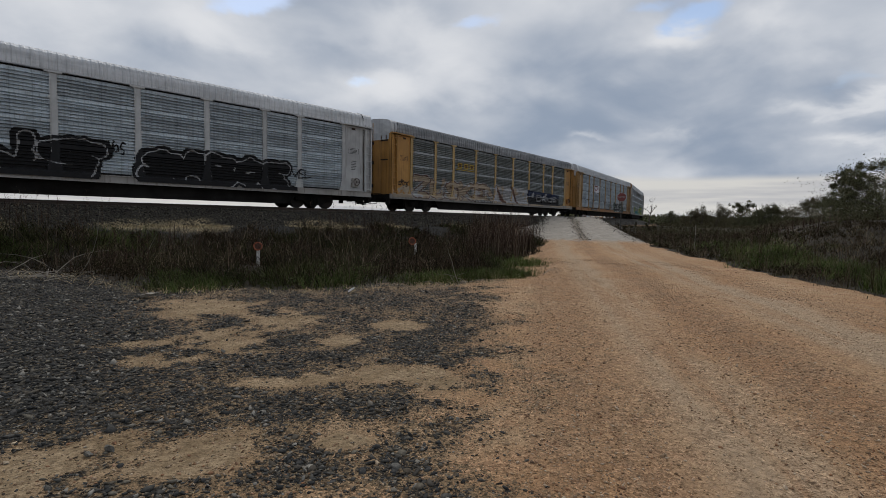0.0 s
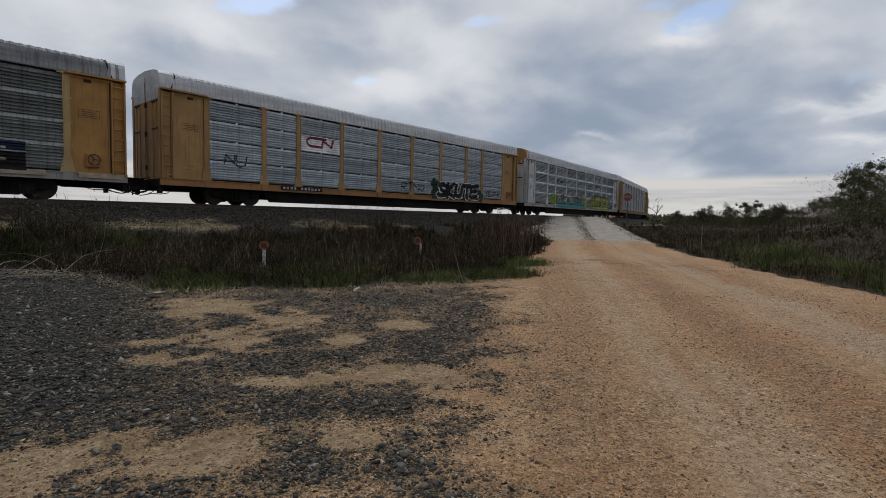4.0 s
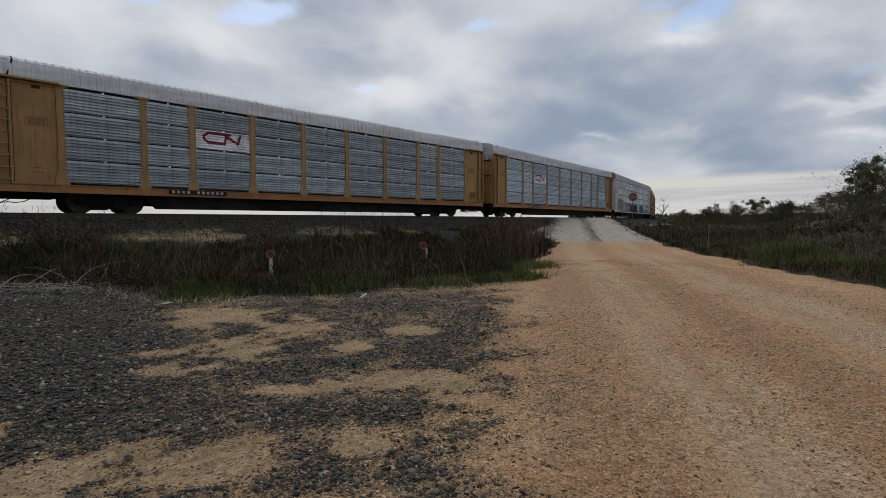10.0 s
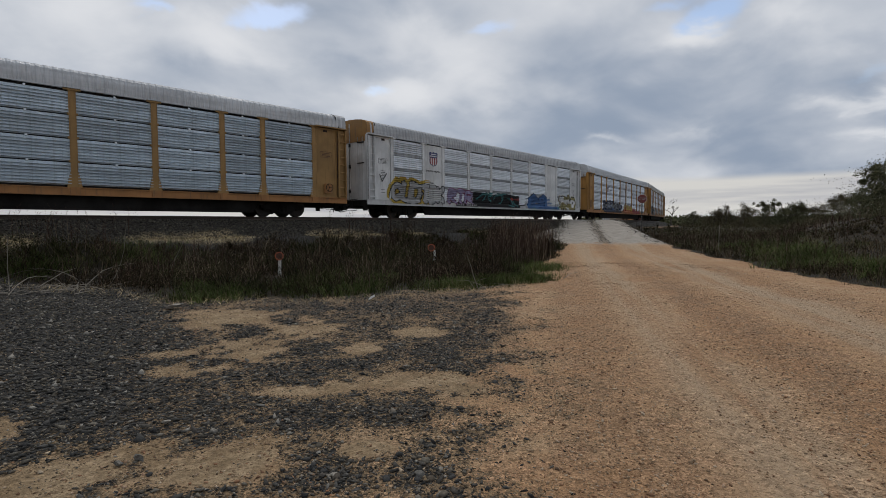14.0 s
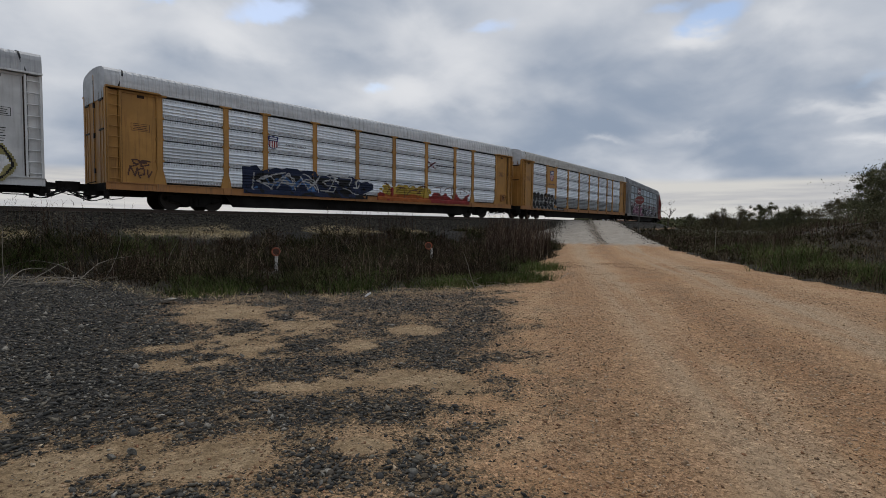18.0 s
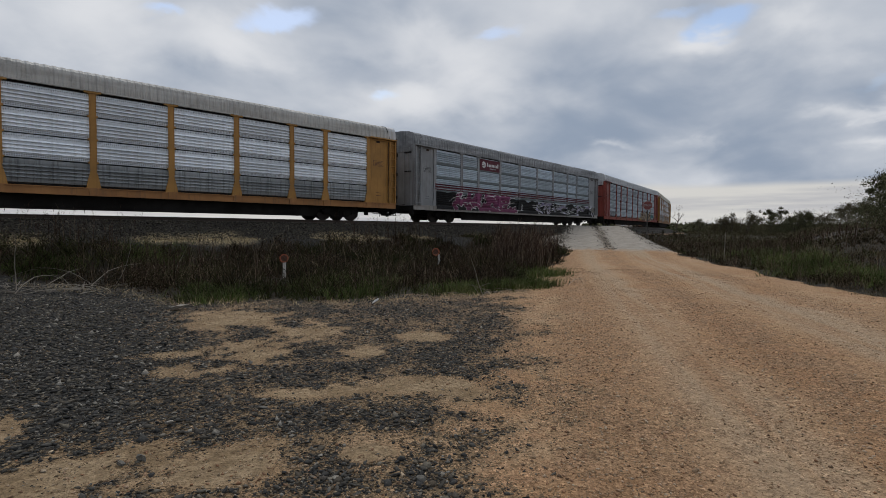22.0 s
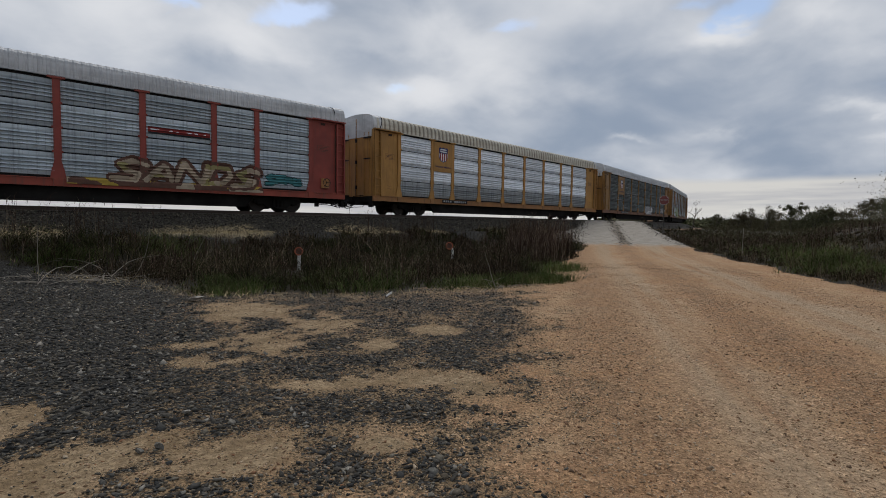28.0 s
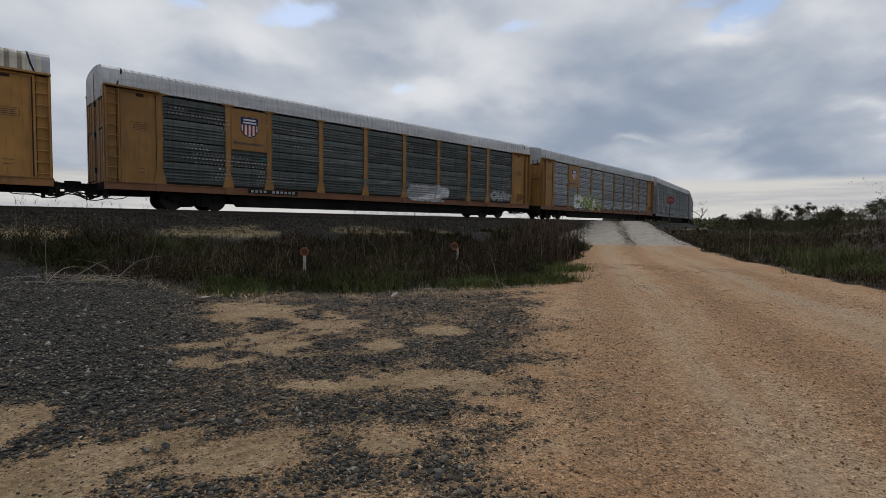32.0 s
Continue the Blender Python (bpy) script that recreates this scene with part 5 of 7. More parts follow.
def build_green():
    """Fresh green grass at the corner of the road and in tufts."""
    rng = np.random.default_rng(5)
    spots = [(11.9, -16.15, 1.1, 0.45, 420), (10.4, -16.05, 1.1, 0.45, 260), (15.0, -14.6, 1.2, 0.7, 200), (9.2, -15.8, 1.0, 0.5, 130), (26.5, -19.2, 1.3, 0.7, 160),
             (23.0, -20.6, 1.6, 0.8, 200), (19.0, -23.4, 1.2, 0.7, 150), (30.0, -17.8, 1.5, 0.7, 120), (7.0, -15.0, 0.8, 0.5, 90), (2.2, -5.9, 1.0, 0.5, 200), (4.6, -12.9, 1.0, 0.8, 160), (21.0, -22.4, 1.6, 0.7, 220), (27.5, -19.8, 1.8, 0.8, 240), (17.0, -24.6, 1.2, 0.8, 160), (34.0, -15.6, 2.0, 0.9, 200),
             (5.3, -5.6, 1.4, 0.8, 160), (4.9, -11.8, 0.7, 0.5, 90), (7.3, -12.6, 1.0, 0.5, 150), (8.4, -14.0, 0.8, 0.5, 150), (24.5, -21.0, 1.4, 0.6, 160)]
    xs, ys, zs = [], [], []
    for px, py, rx, ry, n in spots:
        xs.append(rng.normal(px, rx * 0.5, n))
        ys.append(rng.normal(py, ry * 0.5, n))
    x, y = np.concatenate(xs), np.concatenate(ys)
    rep = 8
    bx, by = np.repeat(x, rep) + rng.normal(0, 0.08, len(x) * rep), np.repeat(y, rep) + rng.normal(0, 0.06, len(x) * rep)
    far = np.hypot(bx - EYE.x, by - EYE.y)
    soup("green_grass", *blades(rng, bx, by, height(bx, by) - 0.02, rng.uniform(0.10, 0.42, len(bx)) * np.where(road_place(bx, by)[1] < 0, 1.7, 1.0), 0.009 + 0.0005 * far, rng.uniform(0.2, 1.4, len(bx))), LUSH,
         "fresh green grass tufts at the edge of the weeds", "grass")


build_green()


def build_straw():
    rng = np.random.default_rng(6)

    def keep(x, y):
        return strawy(x, y) * (road_place(x, y)[1] > 4) * in_view(x, y)

    x, y = scatter(rng, 45000, -2, 40, -7, -2, keep)
    a = blades(rng, x, y, height(x, y) - 0.01, rng.uniform(0.05, 0.15, len(x)), np.full(len(x), 0.018), rng.uniform(0.4, 1.2, len(x)))
    # dry litter along the edge of the gravel
    px, py = rng.uniform(1.5, 12.5, 9000), rng.uniform(-18, -6, 9000)
    d = left_of(px, py, WEED_EDGE)
    ok = (np.abs(d + 0.25) < 0.35) & (rng.uniform(0, 1, 9000) < 0.8)
    px, py = px[ok], py[ok]
    b = blades(rng, px, py, height(px, py), rng.uniform(0.08, 0.3, len(px)), np.full(len(px), 0.009), rng.uniform(0.9, 2.2, len(px)))
    soup("dry_straw", *weld([a, b]), STRAW, "pale dry straw below the ballast and along the gravel", "grass")


build_straw()

# ---- stones ----


def stone_material(name, colours, rough=0.85):
    m = Nodes(name)
    geo = m.node("ShaderNodeNewGeometry")
    ramp = m.node("ShaderNodeValToRGB")
    cr = ramp.color_ramp
    cr.elements[0].color, cr.elements[1].color = (*colours[0], 1), (*colours[-1], 1)
    for i, q in enumerate(colours[1:-1]):
        cr.elements.new((i + 1) / (len(colours) - 1)).color = (*q, 1)
    m.nt.links.new(geo.outputs["Random Per Island"], ramp.inputs[0])
    v = m.ramp(m.noise(m.coords(), 60, 4, 0.6), 0.35, 0.65, 0.75, 1.2)
    tint = m.node("ShaderNodeCombineColor", Red=v, Green=v, Blue=v)
    m.bump(m.noise(m.coords(), 120, 3), 0.3, 0.004)
    return m.done(m.mix(1.0, ramp.outputs[0], tint.outputs[0], "MULTIPLY"), rough, 0.0, 0.15)


DARK_STONE = stone_material("dark_ballast_stone", [(0.019, 0.019, 0.018), (0.042, 0.041, 0.038), (0.078, 0.073, 0.063), (0.027, 0.027, 0.026), (0.064, 0.054, 0.041), (0.135, 0.117, 0.089), (0.034, 0.033, 0.031), (0.020, 0.020, 0.019), (0.052, 0.050, 0.047), (0.085, 0.066, 0.044), (0.25, 0.23, 0.195), (0.030, 0.030, 0.029)])
GREY_STONE = stone_material("grey_ballast_stone", [(0.012, 0.010, 0.009), (0.052, 0.046, 0.036), (0.022, 0.020, 0.016), (0.155, 0.137, 0.104), (0.015, 0.013, 0.010), (0.074, 0.063, 0.047), (0.033, 0.029, 0.023), (0.115, 0.102, 0.080)])
BROWN_STONE = stone_material("brown_grit_stone", [(0.075, 0.055, 0.036), (0.20, 0.145, 0.088), (0.045, 0.038, 0.029), (0.13, 0.092, 0.056), (0.30, 0.235, 0.155), (0.060, 0.052, 0.044)])
TAN_STONE = stone_material("tan_gravel_stone", [(0.24, 0.15, 0.088), (0.35, 0.245, 0.15), (0.17, 0.105, 0.062), (0.46, 0.36, 0.25), (0.28, 0.142, 0.075), (0.12, 0.078, 0.050)])

_g = (1 + 5 ** 0.5) / 2
ICO = np.array([(-1, _g, 0), (1, _g, 0), (-1, -_g, 0), (1, -_g, 0), (0, -1, _g), (0, 1, _g), (0, -1, -_g), (0, 1, -_g), (_g, 0, -1), (_g, 0, 1), (-_g, 0, -1), (-_g, 0, 1)]) / 1.9
ICO_F = np.array([(0, 11, 5), (0, 5, 1), (0, 1, 7), (0, 7, 10), (0, 10, 11), (1, 5, 9), (5, 11, 4), (11, 10, 2), (10, 7, 6), (7, 1, 8),
                  (3, 9, 4), (3, 4, 2), (3, 2, 6), (3, 6, 8), (3, 8, 9), (4, 9, 5), (2, 4, 11), (6, 2, 10), (8, 6, 7), (9, 8, 1)])
OCT = np.array([(1, 0, 0), (-1, 0, 0), (0, 1, 0), (0, -1, 0), (0, 0, 1), (0, 0, -1)], float)
OCT_F = np.array([(0, 2, 4), (2, 1, 4), (1, 3, 4), (3, 0, 4), (2, 0, 5), (1, 2, 5), (3, 1, 5), (0, 3, 5)])


def stones(rng, x, y, size, flat=0.55, fine=True):
    """Angular stones lying on the ground."""
    n = len(x)
    shape, tri = (ICO, ICO_F) if fine else (OCT, OCT_F)
    k = len(shape)
    v = shape[None] * rng.uniform(0.60, 1.3, (n, k, 1)) + rng.normal(0, 0.13, (n, k, 3))
    v = v * np.stack([rng.uniform(0.85, 1.55, n), rng.uniform(0.55, 1.0, n), rng.uniform(0.7, 1.2, n) * flat], 1)[:, None, :]
    t = rng.normal(0, 0.35, n)
    c, s = np.cos(t)[:, None], np.sin(t)[:, None]
    v = np.stack([v[..., 0] * c + v[..., 2] * s, v[..., 1], -v[..., 0] * s + v[..., 2] * c], -1)
    t = rng.uniform(0, 2 * np.pi, n)
    c, s = np.cos(t)[:, None], np.sin(t)[:, None]
    v = np.stack([v[..., 0] * c - v[..., 1] * s, v[..., 0] * s + v[..., 1] * c, v[..., 2]], -1)
    v = v * np.asarray(size).reshape(-1, 1, 1) * 0.5
    v += np.stack([x, y, height(x, y) + np.asarray(size) * 0.10], 1)[:, None, :]
    return v.reshape(-1, 3), (tri[None] + (np.arange(n) * k)[:, None, None]).reshape(-1, 3)


def near_points(rng, n, r0, r1, a0=-3, a1=96, power=1.0):
    r = (r0 ** power + (r1 ** power - r0 ** power) * rng.uniform(0, 1, n)) ** (1 / power)
    a = np.radians(rng.uniform(a0, a1, n))
    return EYE.x + r * np.sin(a), EYE.y + r * np.cos(a), r


def build_stones():
    rng = np.random.default_rng(21)
    x, y, r = near_points(rng, 120000, 1.9, 19, -3, 75, 0.75)
    share = stony(x, y)
    ok = (rng.uniform(0, 1, len(x)) < 0.015 + 0.95 * share ** 1.5) & (weedy(x, y) < 0.1) & (left_of(x, y, STONE_EDGE) > -0.3 - 0.9 * rng.uniform(0, 1, len(x)))
    x, y, r, share = x[ok], y[ok], r[ok], share[ok]
    size = np.clip(rng.lognormal(np.log(0.014 + 0.018 * share), 0.42, len(x)), 0.009, 0.075) * (1 + 0.024 * r)
    near = r < 3.8
    tri = [stones(rng, x[k], y[k], size[k], 0.42, k is near) for k in (near, ~near)]
    soup("spread_ballast", *weld(tri), DARK_STONE, "dark angular ballast stones strewn over sandy dirt", "gravel")
    # brown grit in the driven ground round the stones
    x, y, r = near_points(rng, 90000, 1.9, 14, -3, 80, 0.7)
    share = stony(x, y)
    ok = (rng.uniform(0, 1, len(x)) < 0.06 + 0.9 * step(share, 0.05, 0.4) * (1 - 0.7 * step(share, 0.6, 1.0))) & (weedy(x, y) < 0.05) & (left_of(x, y, STONE_EDGE) > -1.6 * rng.uniform(0, 1, len(x)))
    x, y, r = x[ok], y[ok], r[ok]
    soup("brown_grit", *stones(rng, x, y, np.clip(rng.lognormal(math.log(0.013), 0.4, len(x)), 0.006, 0.03) * (1 + 0.03 * r), 0.55, False), BROWN_STONE, "brown and grey grit trodden into sandy dirt", "gravel")
    x, y, r = near_points(rng, 150000, 1.9, 22, 0, 96, 0.8)
    w = road_place(x, y)[1] + 1.0 * (grain(x, y, 2.5, 16) - 0.5)
    heap = np.maximum(1 - step(np.abs(w - 0.32), 0.2, 0.9), np.maximum(1 - step(np.abs(w - 2.6), 0.3, 1.0), 0.7 * (1 - step(np.abs(w + 2.5), 0.2, 0.8))))
    ok = (stony(x, y) < 0.75) & (weedy(x, y) < 0.0)
    ok &= rng.uniform(0, 1, len(x)) < 0.06 + 0.50 * grain(x, y, 0.9, 15) ** 2 + 0.6 * heap
    x, y, r = x[ok], y[ok], r[ok]
    size = np.clip(rng.lognormal(math.log(0.013), 0.45, len(x)), 0.006, 0.034) * (1 + 0.03 * r)
    soup("road_gravel", *stones(rng, x, y, size, 0.6, False), TAN_STONE, "loose tan and brown pebbles on the dirt road", "gravel")
    # coarse gravel along both edges and the middle of the ramp
    u = rng.uniform(-20.5, -2.0, 2600)
    lane = np.minimum(rng.integers(0, 7, len(u)), 6) % 3
    lane = np.where((lane == 0) & (rng.uniform(0, 1, len(u)) < 0.55), 1, lane)
    w = np.where(lane == 0, 0.0, np.where(lane == 1, 1, -1) * (road_half(u) + 0.15)) + rng.normal(0, 1, len(u)) * np.where(lane == 0, 0.26, 0.34)
    x, y = ROAD_AT[0] + u * ROAD_DIR[0] - w * ROAD_DIR[1], ROAD_AT[1] + u * ROAD_DIR[1] + w * ROAD_DIR[0]
    soup("ramp_gravel", *stones(rng, x, y, rng.uniform(0.04, 0.11, len(x)), 0.55, False), GREY_STONE, "coarse dark gravel along the pale crossing ramp", "gravel")
    # ballast shoulder of the main track
    s = rng.uniform(-3, 45, 20000)
    q = -rng.uniform(1.0, 3.8, len(s))
    a = np.maximum(s - CURVE_AT, 0) / RADIUS
    x = np.where(s < CURVE_AT, s, CURVE_AT + (RADIUS - q) * np.sin(a))
    y = np.where(s < CURVE_AT, q, RADIUS - (RADIUS - q) * np.cos(a))
    u, w = road_place(x, y)
    ok = (np.abs(w) > road_half(u) + 0.3) & in_view(x, y) & (rng.uniform(0, 1, len(x)) < 1 - 0.6 * step(-q, 3.0, 3.8))
    soup("track_ballast", *stones(rng, x[ok], y[ok], rng.uniform(0.05, 0.125, int(ok.sum())), 0.7, False), GREY_STONE, "grey crushed stone ballast beside the rails", "gravel")


build_stones()

# ---- trees and scrub beyond the weeds ----


def spot(az, dist):
    a = math.radians(az)
    return EYE.x + dist * math.sin(a), EYE.y + dist * math.cos(a)


def tree(rng, az, dist, tall, wide, leafy, label, mat, lean=0.0, leaf=0.088):
    x, y = spot(az, dist)
    z = float(height(x, y)) - 0.1
    tr = thing("tree", label, "tree", pose(x, y, z), group="trees beyond the tracks")
    g = Geo()
    tips = []

    def limb(a, d, length, r, depth):
        mid = a + d * length * 0.5 + Vector(rng.normal(0, 0.06 * length, 3))
        b = a + d * length + Vector(rng.normal(0, 0.10 * length, 3))
        g.tube(a, mid, r, r * 0.8, 6, caps=False)
        g.tube(mid, b, r * 0.8, r * 0.55, 6, caps=depth == 0)
        tips.append((b, length))
        if depth:
            for _ in range(3 if depth > 1 else 4):
                e = (d + Vector(rng.normal(0, 0.62, 3)) + Vector((0, 0, 0.12))).normalized()
                limb(mid + (b - mid) * float(rng.uniform(0.2, 1.0)), e, length * float(rng.uniform(0.5, 0.78)), r * 0.5, depth - 1)

    stems = 1 if tall > 5 else 3
    for _ in range(stems):
        d = Vector((rng.normal(0, 0.22) + lean, rng.normal(0, 0.22), 1)).normalized()
        limb(Vector((rng.normal(0, 0.15), rng.normal(0, 0.15), 0)), d, tall * 0.42, 0.022 * tall + 0.02, 3)
    part("trunk", g, BARK, tr, smooth=True)
    if leafy > 0:
        p = np.array([tuple(t[0]) for t in tips])
        top = p[:, 2].max()
        p[:, :2] *= wide / max(0.1, np.abs(p[:, :2]).max())
        p[:, 2] *= tall / top
        n = int(leafy * 2.3)
        # leaves gather in uneven sprays round the tips, with gaps between them
        share = rng.gamma(0.9, 1.0, len(p)) * (0.25 + np.clip(p[:, 2] / p[:, 2].max(), 0, 1) ** 1.2)
        k = rng.choice(len(p), n, p=share / share.sum())
        reach = rng.uniform(0.022, 0.058, len(p)) * (tall + wide) * 0.6
        spread = rng.normal(0, 1, (n, 3)) * reach[k][:, None] * np.array([1.15, 1.15, 0.95])
        c = p[k] + spread
        # low growth round the foot of the stems
        foot = rng.uniform(0, 1, n) < 0.48
        c[foot] = np.stack([rng.normal(0, 0.62 * wide, n), rng.normal(0, 0.62 * wide, n), tall * 0.80 * rng.beta(1.1, 1.9, n)], 1)[foot]
        c[:, 2] = np.maximum(c[:, 2], 0.1)
        v, f = leaves(rng, c[:, 0], c[:, 1], c[:, 2], rng.uniform(0.6, 1.3, n) * leaf)
        me = bpy.data.meshes.new("crown")
        me.from_pydata(v.tolist(), [], f.tolist())
        me.materials.append(mat)
        part("crown", me, None, tr, "uneven crown of small dull leaves")
    return tr


def build_trees():
    rng = np.random.default_rng(31)
    dark, scrub = "dark green leafy tree behind the weedy bank", "brownish half-bare tree above the scrub"
    rows = [(87.9, 74, 7.6, 4.2, 10000, dark, LEAF), (90.8, 64, 9.4, 3.8, 9000, dark, LEAF), (85.9, 86, 6.0, 3.0, 7500, dark, LEAF), (84.7, 96, 4.9, 3.2, 5500, dark, LEAF),
            (93.5, 60, 8.8, 3.2, 5000, dark, LEAF), (82.9, 120, 5.0, 4.6, 4600, dark, LEAF_BROWN), (81.5, 126, 3.9, 4.2, 3400, dark, LEAF_BROWN), (80.2, 124, 3.6, 4.4, 3800, dark, LEAF),
            (79.0, 124, 4.8, 4.2, 5200, dark, LEAF), (77.6, 122, 5.5, 2.6, 4200, dark, LEAF), (75.3, 118, 4.8, 3.4, 2800, scrub, LEAF_BROWN), (74.2, 116, 4.6, 3.2, 2600, scrub, LEAF_BROWN),
            (73.0, 118, 3.1, 2.8, 1900, scrub, LEAF_BROWN), (71.3, 122, 3.3, 2.4, 1300, dark, LEAF), (69.25, 118, 5.6, 1.5, 60, "small bare tree beyond the crossing", LEAF_BROWN)]
    for az, dist, tall, wide, n, label, mat in rows:
        tree(rng, az, dist, tall, wide, n, label, mat)
    # low thicket that fills the skyline behind the second track
    n = 150000
    t, q = rng.uniform(-20, 150, n), rng.uniform(-34, 24, n)
    q = np.where(t < 75, -4.5 - np.abs(q) * 0.8, q)
    x = SIDE_AT[0] + t * SIDE_DIR[0] - q * SIDE_DIR[1]
    y = SIDE_AT[1] + t * SIDE_DIR[1] + q * SIDE_DIR[0]
    a = np.degrees(np.arctan2(x - EYE.x, y - EYE.y))
    tall = (0.8 + 2.4 * grain(x, y, 7.0, 17) ** 1.6 + 1.3 * grain(x, y, 2.2, 18)) * (0.72 + 0.95 * step(a, 80, 88))
    z = height(x, y) + tall * rng.uniform(0, 1, n) ** 0.8
    ok = (aside(x, y) < -6) & (a < 98) & (np.abs(q) > 3.2)
    soup("thicket", *leaves(rng, x[ok], y[ok], z[ok], rng.uniform(0.05, 0.11, int(ok.sum()))), LEAF_BROWN, "low dark olive thicket along the horizon", "shrubs")
    # low scrub between the two tracks
    n = 70000
    a, d = rng.uniform(65, 92, n), rng.uniform(58, 170, n)
    x, y = EYE.x + d * np.sin(np.radians(a)), EYE.y + d * np.cos(np.radians(a))
    q2, s2 = aside2(x, y)
    z = height(x, y) + (0.30 + 0.75 * grain(x, y, 3.0, 19) ** 1.5) * rng.uniform(0, 1, n)
    ok = (aside(x, y) < -5) & (np.abs(q2) > 2.6) & (np.abs(road_place(x, y)[1]) > 3.5)
    soup("low_scrub", *leaves(rng, x[ok], y[ok], z[ok], rng.uniform(0.05, 0.12, int(ok.sum()))), LEAF_BROWN, "low brown scrub between the two tracks", "shrubs")
    # far line of woods
    n = 16000
    a = rng.uniform(60, 100, n)
    d = rng.uniform(280, 420, n)
    x, y = EYE.x + d * np.sin(np.radians(a)), EYE.y + d * np.cos(np.radians(a))
    z = 0.4 + (3.2 + 3.4 * grain(x, y, 30.0, 23)) * rng.uniform(0, 1, n)
    soup("distant_woods", *leaves(rng, x, y, z, rng.uniform(0.7, 1.4, n)), LEAF, "low dark woods in the distance", "woods")


build_trees()

# ---- small things by the road ----
SIGN_RED = paint("faded_sign_red", (0.15, 0.034, 0.030), wear=0.2)
SIGN_WHITE = flat_paint("sign_white", (0.60, 0.58, 0.56))
STEEL_POST = paint("dull_steel_post", (0.10, 0.095, 0.085), wear=0.5)
MARKER_ORANGE = paint("faded_orange_plastic", (0.33, 0.085, 0.034), wear=0.2)
MARKER_WHITE = flat_paint("white_plastic", (0.58, 0.55, 0.50))


def text_mesh(words, size, mat, depth=0.002):
    cu = bpy.data.curves.new("words", "FONT")
    cu.body, cu.size, cu.extrude, cu.align_x, cu.align_y = words, size, depth, "CENTER", "CENTER"
    ob = bpy.data.objects.new("words", cu)
    scene.collection.objects.link(ob)
    me = bpy.data.meshes.new_from_object(ob.evaluated_get(bpy.context.evaluated_depsgraph_get()))
    bpy.data.objects.remove(ob)
    me.materials.clear()
    me.materials.append(mat)
    return me


def stop_sign():
    x, y = spot(66.5, 45.0)
    z = float(height(x, y))
    top = 3.58
    sg = thing("stop_sign", "faded red octagonal stop sign on a thin steel post", "road sign", pose(x, y, z, 0, 0, -62))
    g = Geo()
    for dx in (-0.03, 0.03):
        g.box(dx - 0.006, dx + 0.006, 0.0, 0.045, -0.2, top - z + 0.3)
    g.box(-0.03, 0.03, 0.035, 0.045, -0.2, top - z + 0.3)
    part("post", g, STEEL_POST, sg)

    def octagon(r):
        return [(r * math.cos(math.radians(22.5 + 45 * i)), top - z + r * math.sin(math.radians(22.5 + 45 * i))) for i in range(8)]

    b = Geo()
    b.prism(octagon(0.38), -0.012, -0.004)
    plate = part("border", b, SIGN_WHITE, sg, "white border")
    g = Geo()
    g.prism(octagon(0.36), -0.017, -0.0125)
    part("plate", g, SIGN_RED, sg, "faded red plate")
    part("lettering", text_mesh("STOP", 0.235, ASH), None, sg, "white letters", pose(0, -0.0205, top - z, 90, 0, 0))


stop_sign()


def marker(x, y, top, ring_dx, ring_z, r, label):
    z = float(height(x, y))
    mk = thing("marker_post", label, "marker post", pose(x, y, z, 0, 0, -35), group="marker posts in the weeds")
    g = Geo()
    g.chamfer(-0.045, 0.045, -0.03, 0.03, -0.1, top - z, 0.012)
    part("post", g, MARKER_WHITE, mk, "white plastic post")
    g = Geo()
    n = 24
    for i in range(n):
        t = 2 * math.pi * i / n
        for rr, yy in ((r, -0.05), (r, -0.01), (r * 0.72, -0.01), (r * 0.72, -0.05)):
            g.v.append((ring_dx + rr * math.cos(t), yy - 0.03, ring_z - z + rr * math.sin(t)))
    for i in range(n):
        for k in range(4):
            a, b = 4 * i, 4 * ((i + 1) % n)
            g.f.append((a + k, a + (k + 1) % 4, b + (k + 1) % 4, b + k))
            g.m.append(0)
    part("ring", g, MARKER_ORANGE, mk, "faded orange ring")
    g = Geo()
    g.tube((ring_dx, -0.045, ring_z - z), (ring_dx, -0.052, ring_z - z), r * 0.74, k=20)
    part("disc", g, BROWN, mk, "rust brown disc")


marker(7.5, -10.4, 0.60, 0.0, 0.66, 0.13, "white marker post with an orange ring among the weeds")
marker(14.3, -10.1, 0.56, -0.14, 0.66, 0.15, "leaning white marker post with an orange ring")


def stake():
    x, y = spot(73.6, 33.0)
    z = float(height(x, y))
    st = thing("survey_stake", "thin pale weathered stake in the weeds", "stake", pose(x, y, z, 0, 2, 0))
    g = Geo()
    g.chamfer(-0.014, 0.014, -0.012, 0.012, -0.1, 1.5 - z, 0.005)
    part("shaft", g, DRY_WOOD, st)


stake()


